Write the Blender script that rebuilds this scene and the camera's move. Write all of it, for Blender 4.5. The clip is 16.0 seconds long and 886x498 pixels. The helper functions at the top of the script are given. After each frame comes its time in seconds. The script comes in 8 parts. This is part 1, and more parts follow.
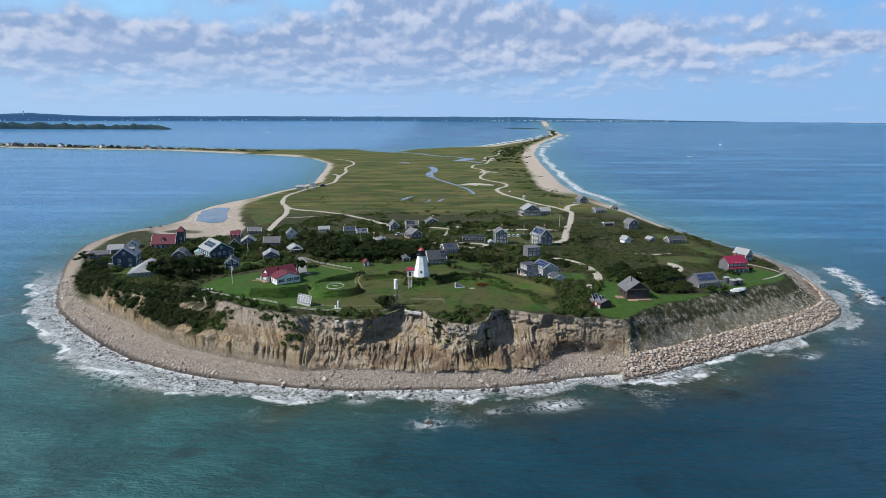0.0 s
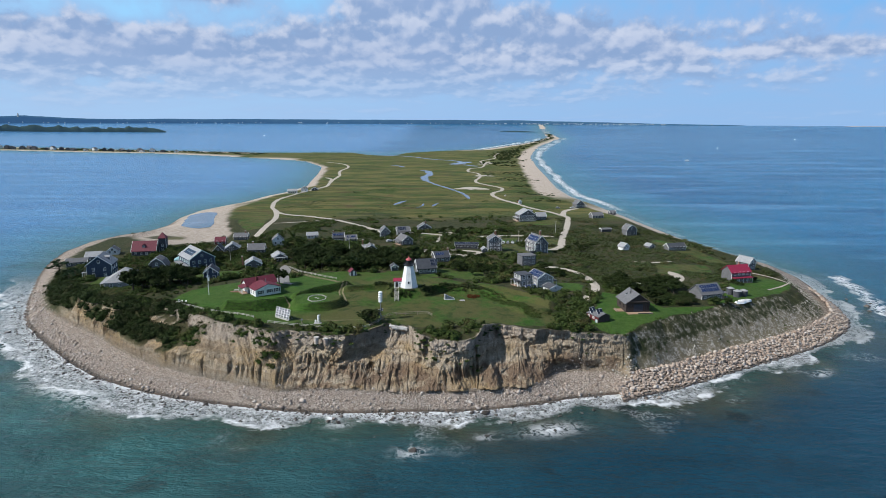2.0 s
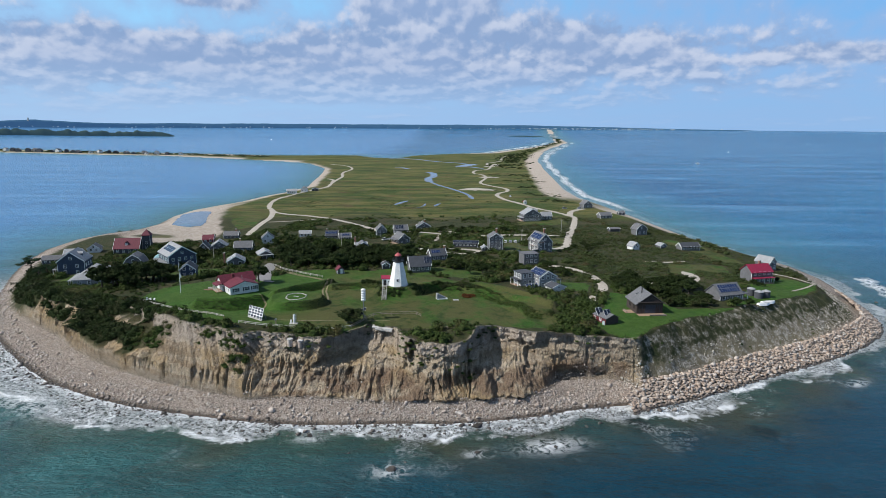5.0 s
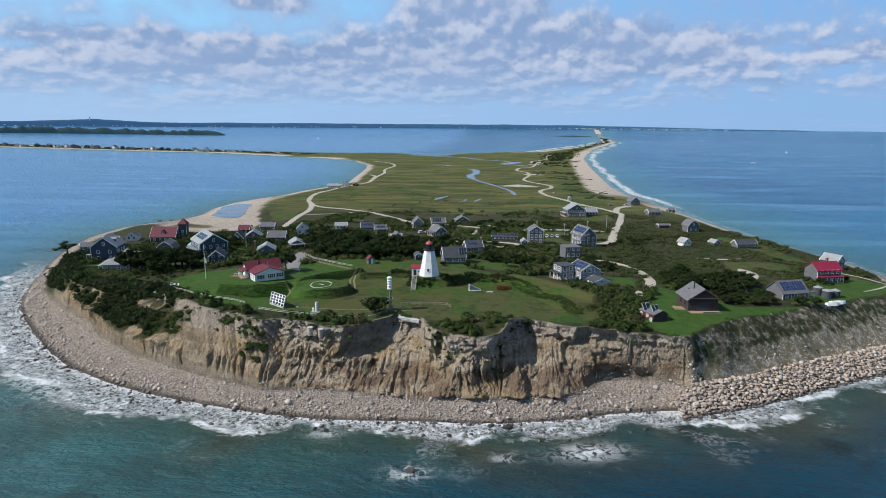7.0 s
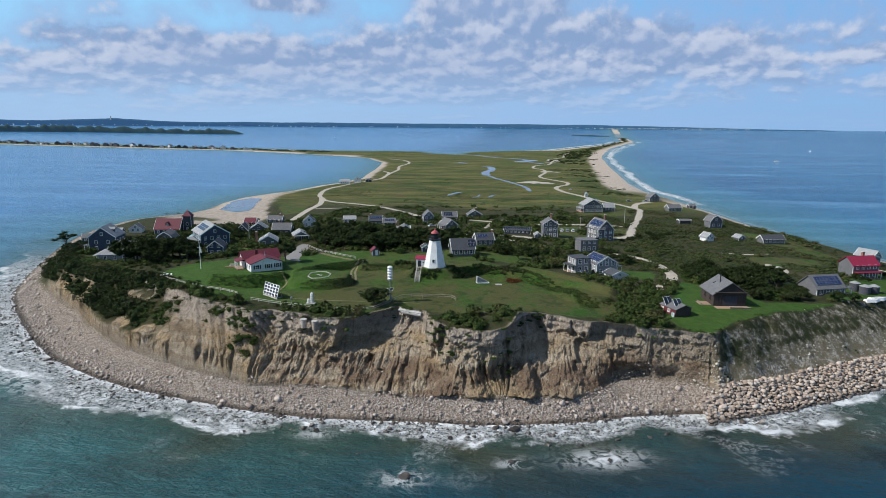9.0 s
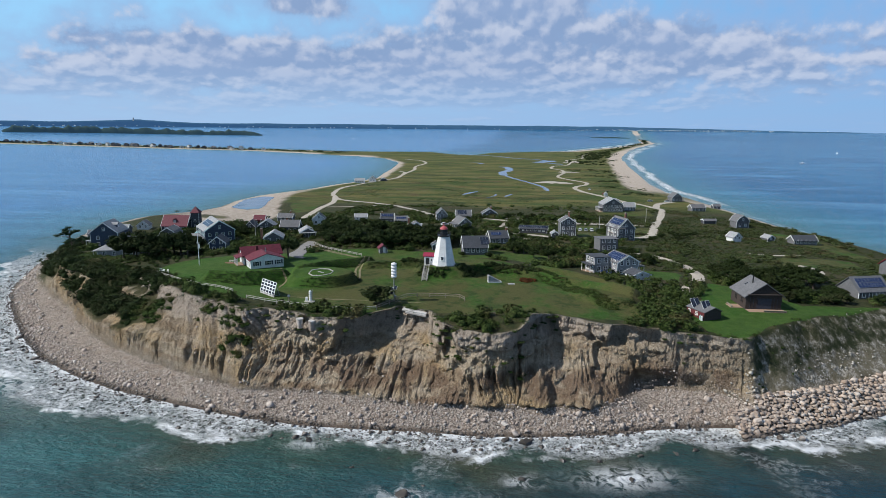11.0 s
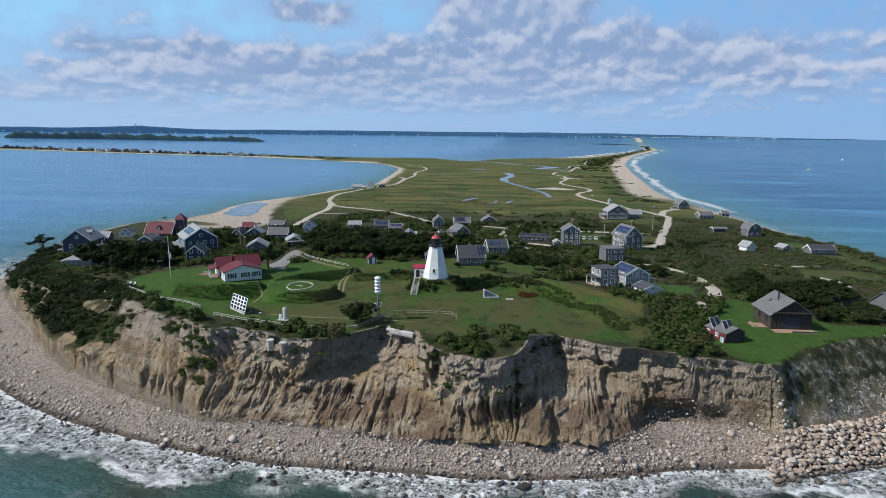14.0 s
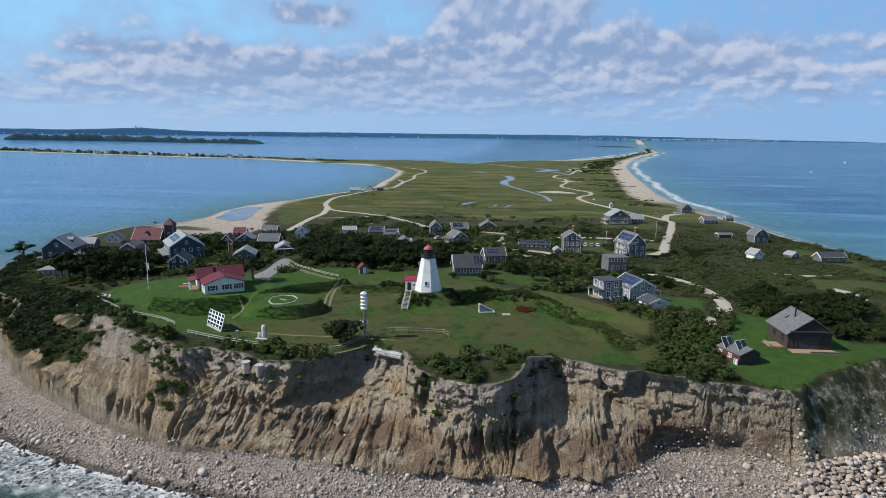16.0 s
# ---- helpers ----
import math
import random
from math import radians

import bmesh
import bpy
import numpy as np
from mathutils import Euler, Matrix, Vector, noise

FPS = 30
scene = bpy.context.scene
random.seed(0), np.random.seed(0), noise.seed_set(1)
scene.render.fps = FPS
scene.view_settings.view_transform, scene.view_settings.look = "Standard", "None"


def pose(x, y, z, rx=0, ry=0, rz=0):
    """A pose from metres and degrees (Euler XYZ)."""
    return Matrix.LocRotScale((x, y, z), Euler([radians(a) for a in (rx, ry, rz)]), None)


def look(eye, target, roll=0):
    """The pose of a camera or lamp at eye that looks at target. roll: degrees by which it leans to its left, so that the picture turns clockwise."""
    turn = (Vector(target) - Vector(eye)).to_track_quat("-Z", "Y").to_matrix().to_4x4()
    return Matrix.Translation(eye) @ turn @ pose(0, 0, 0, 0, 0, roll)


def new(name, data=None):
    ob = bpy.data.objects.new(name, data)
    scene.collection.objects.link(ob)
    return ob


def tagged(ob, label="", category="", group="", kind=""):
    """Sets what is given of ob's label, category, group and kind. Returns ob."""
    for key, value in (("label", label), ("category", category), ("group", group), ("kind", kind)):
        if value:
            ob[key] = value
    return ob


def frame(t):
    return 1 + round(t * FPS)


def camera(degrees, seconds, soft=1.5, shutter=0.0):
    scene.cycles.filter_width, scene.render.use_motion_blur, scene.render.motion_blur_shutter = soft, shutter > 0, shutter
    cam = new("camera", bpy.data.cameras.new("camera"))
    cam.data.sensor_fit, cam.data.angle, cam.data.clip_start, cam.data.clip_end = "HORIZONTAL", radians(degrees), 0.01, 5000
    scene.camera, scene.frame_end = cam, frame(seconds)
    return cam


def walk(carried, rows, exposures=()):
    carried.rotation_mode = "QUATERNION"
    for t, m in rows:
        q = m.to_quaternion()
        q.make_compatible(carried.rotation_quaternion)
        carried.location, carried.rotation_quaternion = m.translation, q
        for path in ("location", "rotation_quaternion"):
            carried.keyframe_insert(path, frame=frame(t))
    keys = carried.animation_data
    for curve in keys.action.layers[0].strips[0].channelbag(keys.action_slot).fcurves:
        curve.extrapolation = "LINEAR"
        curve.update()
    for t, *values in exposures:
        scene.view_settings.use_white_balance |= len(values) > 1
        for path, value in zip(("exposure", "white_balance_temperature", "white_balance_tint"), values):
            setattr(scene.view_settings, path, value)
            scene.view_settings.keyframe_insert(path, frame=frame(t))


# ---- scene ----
DEG = 72.6
cam = camera(DEG, 16.0, soft=0.6)
PATH = [
    (0, (7.99, -247.01, 86.82), (8.438, -149.346, 65.318), 0.15),
    (0.5, (8.72, -243.46, 87.30), (9.388, -145.798, 65.803), 0.17),
    (1, (9.53, -239.97, 87.36), (10.304, -142.286, 65.964), 0.19),
    (1.5, (10.42, -236.53, 87.04), (11.124, -138.800, 65.879), 0.21),
    (2, (11.35, -233.15, 86.39), (12.271, -135.385, 65.398), 0.23),
    (2.5, (12.32, -229.82, 85.47), (13.294, -132.009, 64.686), 0.24),
    (3, (13.30, -226.54, 84.32), (14.304, -128.681, 63.750), 0.26),
    (5.5, (18.08, -210.74, 76.58), (16.347, -112.790, 56.518), 0.34),
    (6, (18.93, -207.69, 74.88), (14.493, -109.830, 54.798), 0.36),
    (6.5, (19.73, -204.68, 73.19), (13.367, -106.922, 53.106), 0.37),
    (7, (20.48, -201.69, 71.55), (12.857, -104.015, 51.522), 0.39),
    (7.5, (21.16, -198.74, 69.97), (12.687, -101.129, 49.947), 0.40),
    (8, (21.78, -195.81, 68.47), (12.763, -98.250, 48.456), 0.42),
    (8.5, (22.33, -192.91, 67.07), (12.788, -95.393, 47.096), 0.43),
    (9, (22.82, -190.04, 65.78), (12.507, -92.606, 45.776), 0.44),
    (9.5, (23.24, -187.19, 64.62), (11.686, -89.895, 44.629), 0.46),
    (12, (24.50, -173.32, 60.84), (11.096, -76.128, 41.508), 0.52),
    (12.5, (24.62, -170.62, 60.49), (11.143, -73.392, 41.377), 0.53),
    (13, (24.71, -167.94, 60.26), (11.182, -70.686, 41.327), 0.54),
    (13.5, (24.79, -165.29, 60.15), (11.220, -68.005, 41.377), 0.55),
    (14, (24.87, -162.65, 60.13), (11.215, -65.362, 41.487), 0.56),
    (14.5, (24.96, -160.05, 60.20), (11.315, -62.731, 41.674), 0.57),
    (15, (25.07, -157.47, 60.33), (11.349, -60.158, 41.828), 0.58),
    (15.5, (25.22, -154.92, 60.50), (11.470, -57.595, 42.076), 0.59),
    (16, (25.43, -152.39, 60.69), (11.646, -55.054, 42.371), 0.60),
]
walk(cam, [(t, look(eye, target, roll)) for t, eye, target, roll in PATH], [(0.0, 0.12, 6150.0, 10.0), (8.0, 0.04, 6150.0, 10.0), (16.0, 0.0, 6150.0, 10.0)])

# ---- light ----
SUN_EL, SUN_AZ = 42.0, -105.0     # degrees above the horizon, degrees clockwise from +y
SUN_DIR = Vector((math.sin(radians(SUN_AZ)) * math.cos(radians(SUN_EL)),
                  math.cos(radians(SUN_AZ)) * math.cos(radians(SUN_EL)), math.sin(radians(SUN_EL))))
scene.view_settings.exposure = 0.0


class Nodes:
    """Short hand for building node trees."""

    def __init__(self, tree):
        self.tree = tree
        tree.nodes.clear()

    def add(self, kind, **props):
        n = self.tree.nodes.new(kind)
        for k, v in props.items():
            if k in ("operation", "blend_type", "data_type"):
                setattr(n, k, v)
        return n

    def put(self, socket, value):
        if isinstance(value, bpy.types.NodeSocket):
            self.tree.links.new(value, socket)
        elif value is not None:
            if isinstance(value, (tuple, list)) and len(value) == 3 and socket.type == "RGBA":
                value = (*value, 1.0)
            socket.default_value = value

    def math(self, op, a, b=0.0, c=0.0, clamp=False):
        n = self.tree.nodes.new("ShaderNodeMath")
        n.operation, n.use_clamp = op, clamp
        for i, v in enumerate((a, b, c)):
            self.put(n.inputs[i], v)
        return n.outputs[0]

    def vmath(self, op, a, b=(0, 0, 0)):
        n = self.tree.nodes.new("ShaderNodeVectorMath")
        n.operation = op
        self.put(n.inputs[0], a)
        if op == "SCALE":
            self.put(n.inputs[3], b)
        else:
            self.put(n.inputs[1], b)
        return n.outputs[0]

    def mix(self, fac, a, b, blend="MIX"):
        n = self.tree.nodes.new("ShaderNodeMix")
        n.data_type, n.blend_type = "RGBA", blend
        self.put(n.inputs[0], fac)
        self.put(n.inputs[6], a)
        self.put(n.inputs[7], b)
        return n.outputs[2]

    def remap(self, v, lo, hi, a=0.0, b=1.0, smooth=True):
        n = self.tree.nodes.new("ShaderNodeMapRange")
        n.interpolation_type = "SMOOTHSTEP" if smooth else "LINEAR"
        for i, x in enumerate((v, lo, hi, a, b)):
            self.put(n.inputs[i], x)
        return n.outputs[0]

    def noise(self, vec, scale, detail=3.0, rough=0.55, dist=0.0):
        n = self.tree.nodes.new("ShaderNodeTexNoise")
        self.put(n.inputs["Vector"], vec)
        self.put(n.inputs["Scale"], scale)
        self.put(n.inputs["Detail"], detail)
        self.put(n.inputs["Roughness"], rough)
        self.put(n.inputs["Distortion"], dist)
        return n.outputs["Fac"]

    def voronoi(self, vec, scale, feature="F1", out="Distance"):
        n = self.tree.nodes.new("ShaderNodeTexVoronoi")
        n.feature = feature
        self.put(n.inputs["Vector"], vec)
        self.put(n.inputs["Scale"], scale)
        return n.outputs[out]

    def attr(self, name):
        n = self.tree.nodes.new("ShaderNodeAttribute")
        n.attribute_name = name
        return n.outputs["Fac"]

    def stretch(self, vec, s):
        return self.vmath("MULTIPLY", vec, s)


def build_world():
    world = bpy.data.worlds.new("sky")
    scene.world = world
    world.use_nodes = True
    k = Nodes(world.node_tree)
    out = world.node_tree.nodes.new("ShaderNodeOutputWorld")
    bg = world.node_tree.nodes.new("ShaderNodeBackground")
    sky = world.node_tree.nodes.new("ShaderNodeTexSky")
    sky.sky_type, sky.sun_disc = "NISHITA", False
    sky.sun_elevation, sky.sun_rotation = radians(SUN_EL), radians(SUN_AZ)
    sky.air_density, sky.dust_density, sky.ozone_density = 1.0, 0.6, 2.0
    co = world.node_tree.nodes.new("ShaderNodeTexCoord").outputs["Generated"]
    sep = world.node_tree.nodes.new("ShaderNodeSeparateXYZ")
    k.put(sep.inputs[0], co)
    x, y, z = sep.outputs
    up = k.math("MAXIMUM", z, 0.0)
    az = k.math("ARCTAN2", x, y)
    el = k.math("ARCSINE", z)
    # heaped cloud, smaller and flatter towards the horizon
    rise = k.math("LOGARITHM", k.math("ADD", k.math("MAXIMUM", el, 0.0), 0.035), 2.718)

    def field(shift, lift, detail):
        def at(flatten):
            v = world.node_tree.nodes.new("ShaderNodeCombineXYZ")
            k.put(v.inputs[0], k.math("ADD", az, shift))
            k.put(v.inputs[1], k.math("ADD", k.math("MULTIPLY", rise, flatten), lift))
            return v.outputs[0]
        v = at(0.20)
        warp = k.noise(v, 22.0, 4.0, 0.6)
        w = k.vmath("ADD", v, k.vmath("SCALE", (0.030, 0.020, 0.0), k.math("SUBTRACT", warp, 0.5)))
        n = world.node_tree.nodes.new("ShaderNodeTexVoronoi")
        n.feature = "SMOOTH_F1"
        k.put(n.inputs["Vector"], w)
        k.put(n.inputs["Scale"], 21.0)
        k.put(n.inputs["Detail"], 2.2)
        k.put(n.inputs["Roughness"], 0.5)
        k.put(n.inputs["Lacunarity"], 2.2)
        k.put(n.inputs["Smoothness"], 0.6)
        puff = k.math("SUBTRACT", 1.0, n.outputs["Distance"])
        big = k.noise(at(0.42), 6.5, 2.0, 0.5, 0.1)
        curl = k.noise(w, 24.0, detail, 0.55)
        return k.math("ADD", k.math("ADD", k.math("MULTIPLY", big, 0.80), k.math("MULTIPLY", curl, 0.36)), k.math("MULTIPLY", puff, 0.24))
    here = field(0.0, 0.0, 6.0)
    above = field(-0.006, 0.016, 4.0)
    dens = k.math("SUBTRACT", here, 0.13)

    def bank(a0, e0, wa, we, gain):
        da = k.math("DIVIDE", k.math("SUBTRACT", az, radians(a0)), radians(wa))
        de = k.math("DIVIDE", k.math("SUBTRACT", el, radians(e0)), radians(we))
        r2 = k.math("ADD", k.math("POWER", k.math("ABSOLUTE", da), 3.0), k.math("POWER", k.math("ABSOLUTE", de), 3.0))
        return k.math("MULTIPLY", k.math("EXPONENT", k.math("MULTIPLY", r2, -1.0)), gain)
    total = dens
    for b in BANKS:
        total = k.math("ADD", total, bank(*b))
    cover = k.remap(k.math("ADD", total, k.math("MULTIPLY", k.math("SUBTRACT", k.noise(co, 160.0, 4.0, 0.7), 0.5), 0.16)), 0.53, 0.76)
    veil = k.math("MULTIPLY", k.remap(total, 0.30, 0.60), 0.55)
    light = k.remap(k.math("SUBTRACT", here, above), -0.08, 0.13)
    shade = k.mix(light, (3.1, 4.3, 6.6), (6.8, 7.3, 8.6))
    core = k.remap(total, 0.80, 1.05)
    shade = k.mix(k.math("MULTIPLY", core, 0.35), shade, (3.7, 4.8, 7.1))
    haze = k.remap(el, radians(0.5), radians(6.0), 0.86, 0.0)
    side = k.remap(az, radians(-38.0), radians(36.0))
    blue = k.mix(side, (4.2, 8.1, 11.6), (2.45, 5.5, 9.7))
    blue = k.mix(0.85, sky.outputs[0], blue)
    blue = k.mix(k.remap(el, radians(12.5), radians(32.0)), blue, (0.42, 0.75, 1.45))
    base = k.mix(veil, blue, (3.9, 5.3, 8.0))
    base = k.mix(k.math("MULTIPLY", cover, 0.93), base, shade)
    base = k.mix(haze, base, k.mix(side, (4.5, 6.4, 9.0), (3.5, 5.6, 8.6)))
    below = k.remap(el, radians(-1.2), radians(-0.35), 1.0, 0.0)
    base = k.mix(below, base, (1.2, 2.7, 4.6))
    k.put(bg.inputs[0], base)
    bg.inputs[1].default_value = 0.084
    k.put(out.inputs[0], bg.outputs[0])


BANKS = [(-2.0, 10.9, 6.5, 2.0, 0.56), (6.0, 6.6, 20.0, 2.5, 0.46), (-31.5, 6.0, 11.0, 1.8, 0.40), (-14.0, 5.4, 12.0, 1.5, 0.34), (-12.0, 3.2, 32.0, 1.7, 0.34),
         (-20.0, 10.4, 3.6, 0.9, 0.36), (31.0, 5.6, 6.0, 0.8, 0.22), (60.0, 9.0, 25.0, 4.0, 0.12), (-75.0, 8.0, 22.0, 4.0, 0.14)]
build_world()
sun = new("sun", bpy.data.lights.new("sun", "SUN"))
sun.data.energy, sun.data.angle, sun.data.color = 5.0, radians(0.55), (1.0, 0.95, 0.865)
sun.matrix_basis = look(SUN_DIR * 300, (0, 0, 0))

# ---- the plan of the point: shores and the foot and edge of the bluff, metres ----
WEST_SHORE = [(-160, 560), (-171, 492), (-183, 458), (-193, 404), (-206, 372), (-216, 340), (-217, 300), (-211, 260), (-214, 235), (-228, 216),
              (-236, 191), (-234, 158), (-227, 134), (-218, 111), (-207, 88), (-194, 64), (-183, 44), (-173, 27), (-163, 13), (-151, 0)]
BLUFF_SHORE = [(-137, -13.5), (-121, -28), (-105, -40.5), (-87, -50), (-72, -56), (-59, -59.5), (-37, -64.5), (-21, -66.2), (-8, -65.8), (4, -65), (17, -65.2),
               (30, -63.2), (42, -60.5), (52, -57), (60, -55), (69, -53.5), (81, -51.5)]
WALL_SHORE = [(93, -47), (108, -39), (126, -29), (144, -20), (164, -8), (179, 4), (188, 13), (194, 24), (199, 38), (203, 52)]
EAST_SHORE = [(210, 75), (214, 94), (214, 126), (206, 148), (198, 174), (192, 211), (187, 260), (181, 321), (173, 397), (164, 456), (165, 546),
              (178, 681), (198, 909), (231, 1190), (277, 1445), (362, 1809), (493, 2299), (602, 2687), (717, 3481), (850, 4650)]
BAY_SHORE = [(800, 4650), (650, 3480), (560, 2878), (434, 2369), (312, 2002), (215, 1767), (145, 1575), (43, 1509), (-66, 1390), (-100, 1237),
             (-160, 1286), (-217, 1391), (-437, 1366), (-744, 1454), (-1361, 1663), (-2700, 2120)]
BARRIER_SHORE = [(-2700, 1880), (-1195, 1429), (-1005, 1371), (-672, 1290), (-498, 1196), (-338, 1093), (-261, 1021), (-203, 884), (-181, 732), (-168, 615)]
COAST = WEST_SHORE + BLUFF_SHORE + WALL_SHORE + EAST_SHORE + BAY_SHORE + BARRIER_SHORE
FOOT = [(-150, 540), (-160, 480), (-175, 400), (-188, 330), (-178, 260), (-200, 208), (-220, 186), (-219, 156), (-213, 128), (-204, 102), (-194, 80), (-185, 60), (-174, 40), (-162, 24), (-146, 10),
        (-120, -10), (-109, -20), (-96, -31), (-81, -40), (-69, -46), (-53, -53), (-38, -58), (-30, -57.2), (-22, -57), (-13, -57.7), (-5, -59), (3.5, -60),
        (11, -59), (18, -59), (24.5, -58), (32, -56.5), (39, -56), (43, -54), (48, -49), (51, -44.5), (57, -43), (62, -42.5), (67, -43), (71, -45), (75, -48.5), (84, -43.5), (97, -35.5), (110, -29), (125, -21), (142, -12), (161, 1),
        (180, 17), (189, 34), (196, 60), (202, 95), (200, 130), (190, 165), (178, 215), (170, 300), (150, 400), (140, 540), (0, 900)]
EDGE = [(-120, 400), (-150, 300), (-165, 205), (-190, 170), (-194, 130), (-188, 92), (-178, 66), (-167, 46), (-153, 26), (-138, 8), (-114, -4), (-99, -10), (-84, -18), (-72, -28), (-62, -36),
        (-50, -41), (-42, -46), (-38, -43.5), (-30, -45.5), (-24, -48), (-16, -48), (-12, -44), (-8.4, -39.5), (-6.6, -37), (1.7, -39.5), (4, -43),
        (6.5, -48), (10, -51), (16.7, -52.5), (23.7, -50), (27, -42), (30, -37.5), (33.6, -37), (37.4, -37), (40, -39), (45.6, -40.3), (52, -40.8), (57, -41.5), (62, -41),
        (67, -41), (71, -42.5), (75, -40.5), (82, -34.5), (92, -27), (111, -15), (128, -5), (146, 7),
        (159, 16), (170, 26), (178, 42), (188, 70), (192, 100), (188, 130), (178, 165), (165, 215), (140, 300), (100, 400)]
APRON_HEAD = [(-66, 0), (-62, -37), (-40, -46), (-16, -49.5), (0, -47.5), (15, -52), (30, -47.5), (45, -45), (58, -42.8), (72, -44), (75, 0)]
GROUND_LEVELS = [(-174, 62, 9.5), (0, 0, 18.4), (-62, 0, 18.4), (-42, -31, 18.2), (-9, -30, 18.2), (20, -30, 18.0), (50, -30, 17.4), (86, -20, 16.9), (72, -42, 16.0),
                 (110, -10, 16.0), (140, 15, 14.5), (165, 30, 12.5), (180, 60, 9.5), (185, 110, 6.5), (141, 179, 6.5), (120, 100, 10.0),
                 (60, 60, 14.0), (30, 100, 12.0), (0, 50, 15.8), (-27, 35, 16.4), (-60, 60, 14.5), (-105, 0, 16.0), (-135, 15, 13.5),
                 (-145, 45, 11.5), (-120, 70, 11.0), (-80, 120, 8.5), (-140, 120, 6.0), (-170, 110, 4.0), (0, 150, 8.5), (60, 170, 7.5),
                 (100, 250, 4.0), (-50, 200, 4.5), (0, 250, 3.2), (-140, 200, 2.6), (0, 320, 1.4), (-120, 320, 1.6), (120, 330, 2.6),
                 (150, 400, 3.0), (0, 450, 0.9), (-120, 450, 1.6), (100, 500, 1.0)]


def hash01(i, j, seed):
    """Pseudo-random lattice values from 0 to 1."""
    n = (i.astype(np.int64) * 374761393 + j.astype(np.int64) * 668265263 + seed * 974711) & 0x7FFFFFFF
    n = ((n ^ (n >> 13)) * 1274126177) & 0x7FFFFFFF
    return ((n ^ (n >> 16)) & 0xFFFF) / 65535.0


def vnoise(x, y, seed=0):
    """Smooth value noise from 0 to 1."""
    i, j = np.floor(x), np.floor(y)
    u, v = x - i, y - j
    u, v = u * u * (3 - 2 * u), v * v * (3 - 2 * v)
    a, b = hash01(i, j, seed), hash01(i + 1, j, seed)
    c, d = hash01(i, j + 1, seed), hash01(i + 1, j + 1, seed)
    return a + (b - a) * u + (c - a) * v + (a - b - c + d) * u * v


def fbm(x, y, seed=0, octaves=4):
    total, amp, size = 0.0, 0.5, 0.0
    for o in range(octaves):
        total = total + amp * vnoise(x * 2 ** o, y * 2 ** o, seed + o)
        size += amp
        amp *= 0.5
    return total / size


def inside_by(x, y, ring):
    """Signed distance to a closed outline: positive inside."""
    best = np.full(x.shape, 1e9)
    odd = np.zeros(x.shape, bool)
    for (ax, ay), (bx, by) in zip(ring, ring[1:] + ring[:1]):
        ex, ey = bx - ax, by - ay
        t = np.clip(((x - ax) * ex + (y - ay) * ey) / (ex * ex + ey * ey), 0, 1)
        best = np.minimum(best, (x - ax - t * ex) ** 2 + (y - ay - t * ey) ** 2)
        if ay != by:
            odd ^= ((ay > y) != (by > y)) & (x < ax + (y - ay) * ex / (by - ay))
    return np.where(odd, 1, -1) * np.sqrt(best)


def step(v, lo, hi):
    t = np.clip((v - lo) / (hi - lo), 0, 1)
    return t * t * (3 - 2 * t)


def bump2(x, y, cx, cy, rx, ry, turn=0.0):
    c, s = math.cos(radians(turn)), math.sin(radians(turn))
    u, v = ((x - cx) * c + (y - cy) * s) / rx, (-(x - cx) * s + (y - cy) * c) / ry
    return np.exp(-(u * u + v * v))


def plateau(x, y):
    """The level of the land on top: a weighted mean of known levels, and the old earthworks."""
    num, den = np.zeros(x.shape), np.zeros(x.shape)
    for px, py, pz in GROUND_LEVELS:
        w = 1.0 / (((x - px) ** 2 + (y - py) ** 2) + 60.0) ** 1.7
        num, den = num + w * pz, den + w
    z = num / den
    far = step(y, 420, 620)
    z = z * (1 - far) + (0.9 + 0.5 * fbm(x / 60, y / 60, 31)) * far
    return z + earthworks(x, y)


def bank(x, y, line, high, half):
    """A grassy bank along a line: its height falls off to both sides."""
    best = np.full(np.shape(x), 1e9)
    for (ax, ay), (bx, by) in zip(line[:-1], line[1:]):
        ux, uy = bx - ax, by - ay
        t = np.clip(((x - ax) * ux + (y - ay) * uy) / (ux * ux + uy * uy), 0, 1)
        best = np.minimum(best, np.hypot(x - ax - t * ux, y - ay - t * uy))
    return high * step(best, half, half * 0.12)


BANK_LINES = [[(-66, -17), (-56, -17.5), (-47, -13)], [(-43, -7), (-38, 2), (-31, 9), (-28, 14)], [(-25, 7), (-17, 8.5), (-9, 8)], [(9, 6), (17, 7), (26, 4), (34, -2), (46, -9), (54, -17)],
              [(30, 14), (40, 8), (52, -2)]]


def earthworks(x, y):
    z = 2.6 * step(bump2(x, y, 0, 1, 9.0, 8.0), 0.25, 0.7)                       # the light's own mound
    z = z + 2.7 * step(bump2(x, y, -33.6, -14.6, 11.0, 8.6), 0.36, 0.56)             # round platform
    for line, high in zip(BANK_LINES, (2.6, 2.6, 2.0, 2.1, 1.5)):
        z = z + bank(x, y, line, high, 4.2)
    z = z - 1.3 * bump2(x, y, 15, -1, 10, 3.2, -12) - 1.2 * bump2(x, y, -46, -20, 14, 3.5, 10) - 0.8 * bump2(x, y, -8, -16, 10, 5, 0)
    z = z + 1.8 * bump2(x, y, 26, -43, 7, 5, 10) + 1.5 * step(bump2(x, y, 47, -18, 11, 8, -30), 0.3, 0.8)
    return z


def rim(r):
    """The far sea lifts a little, as the horizon lies beyond the sheet."""
    return 52.0 * step(r, 3600, 4900)


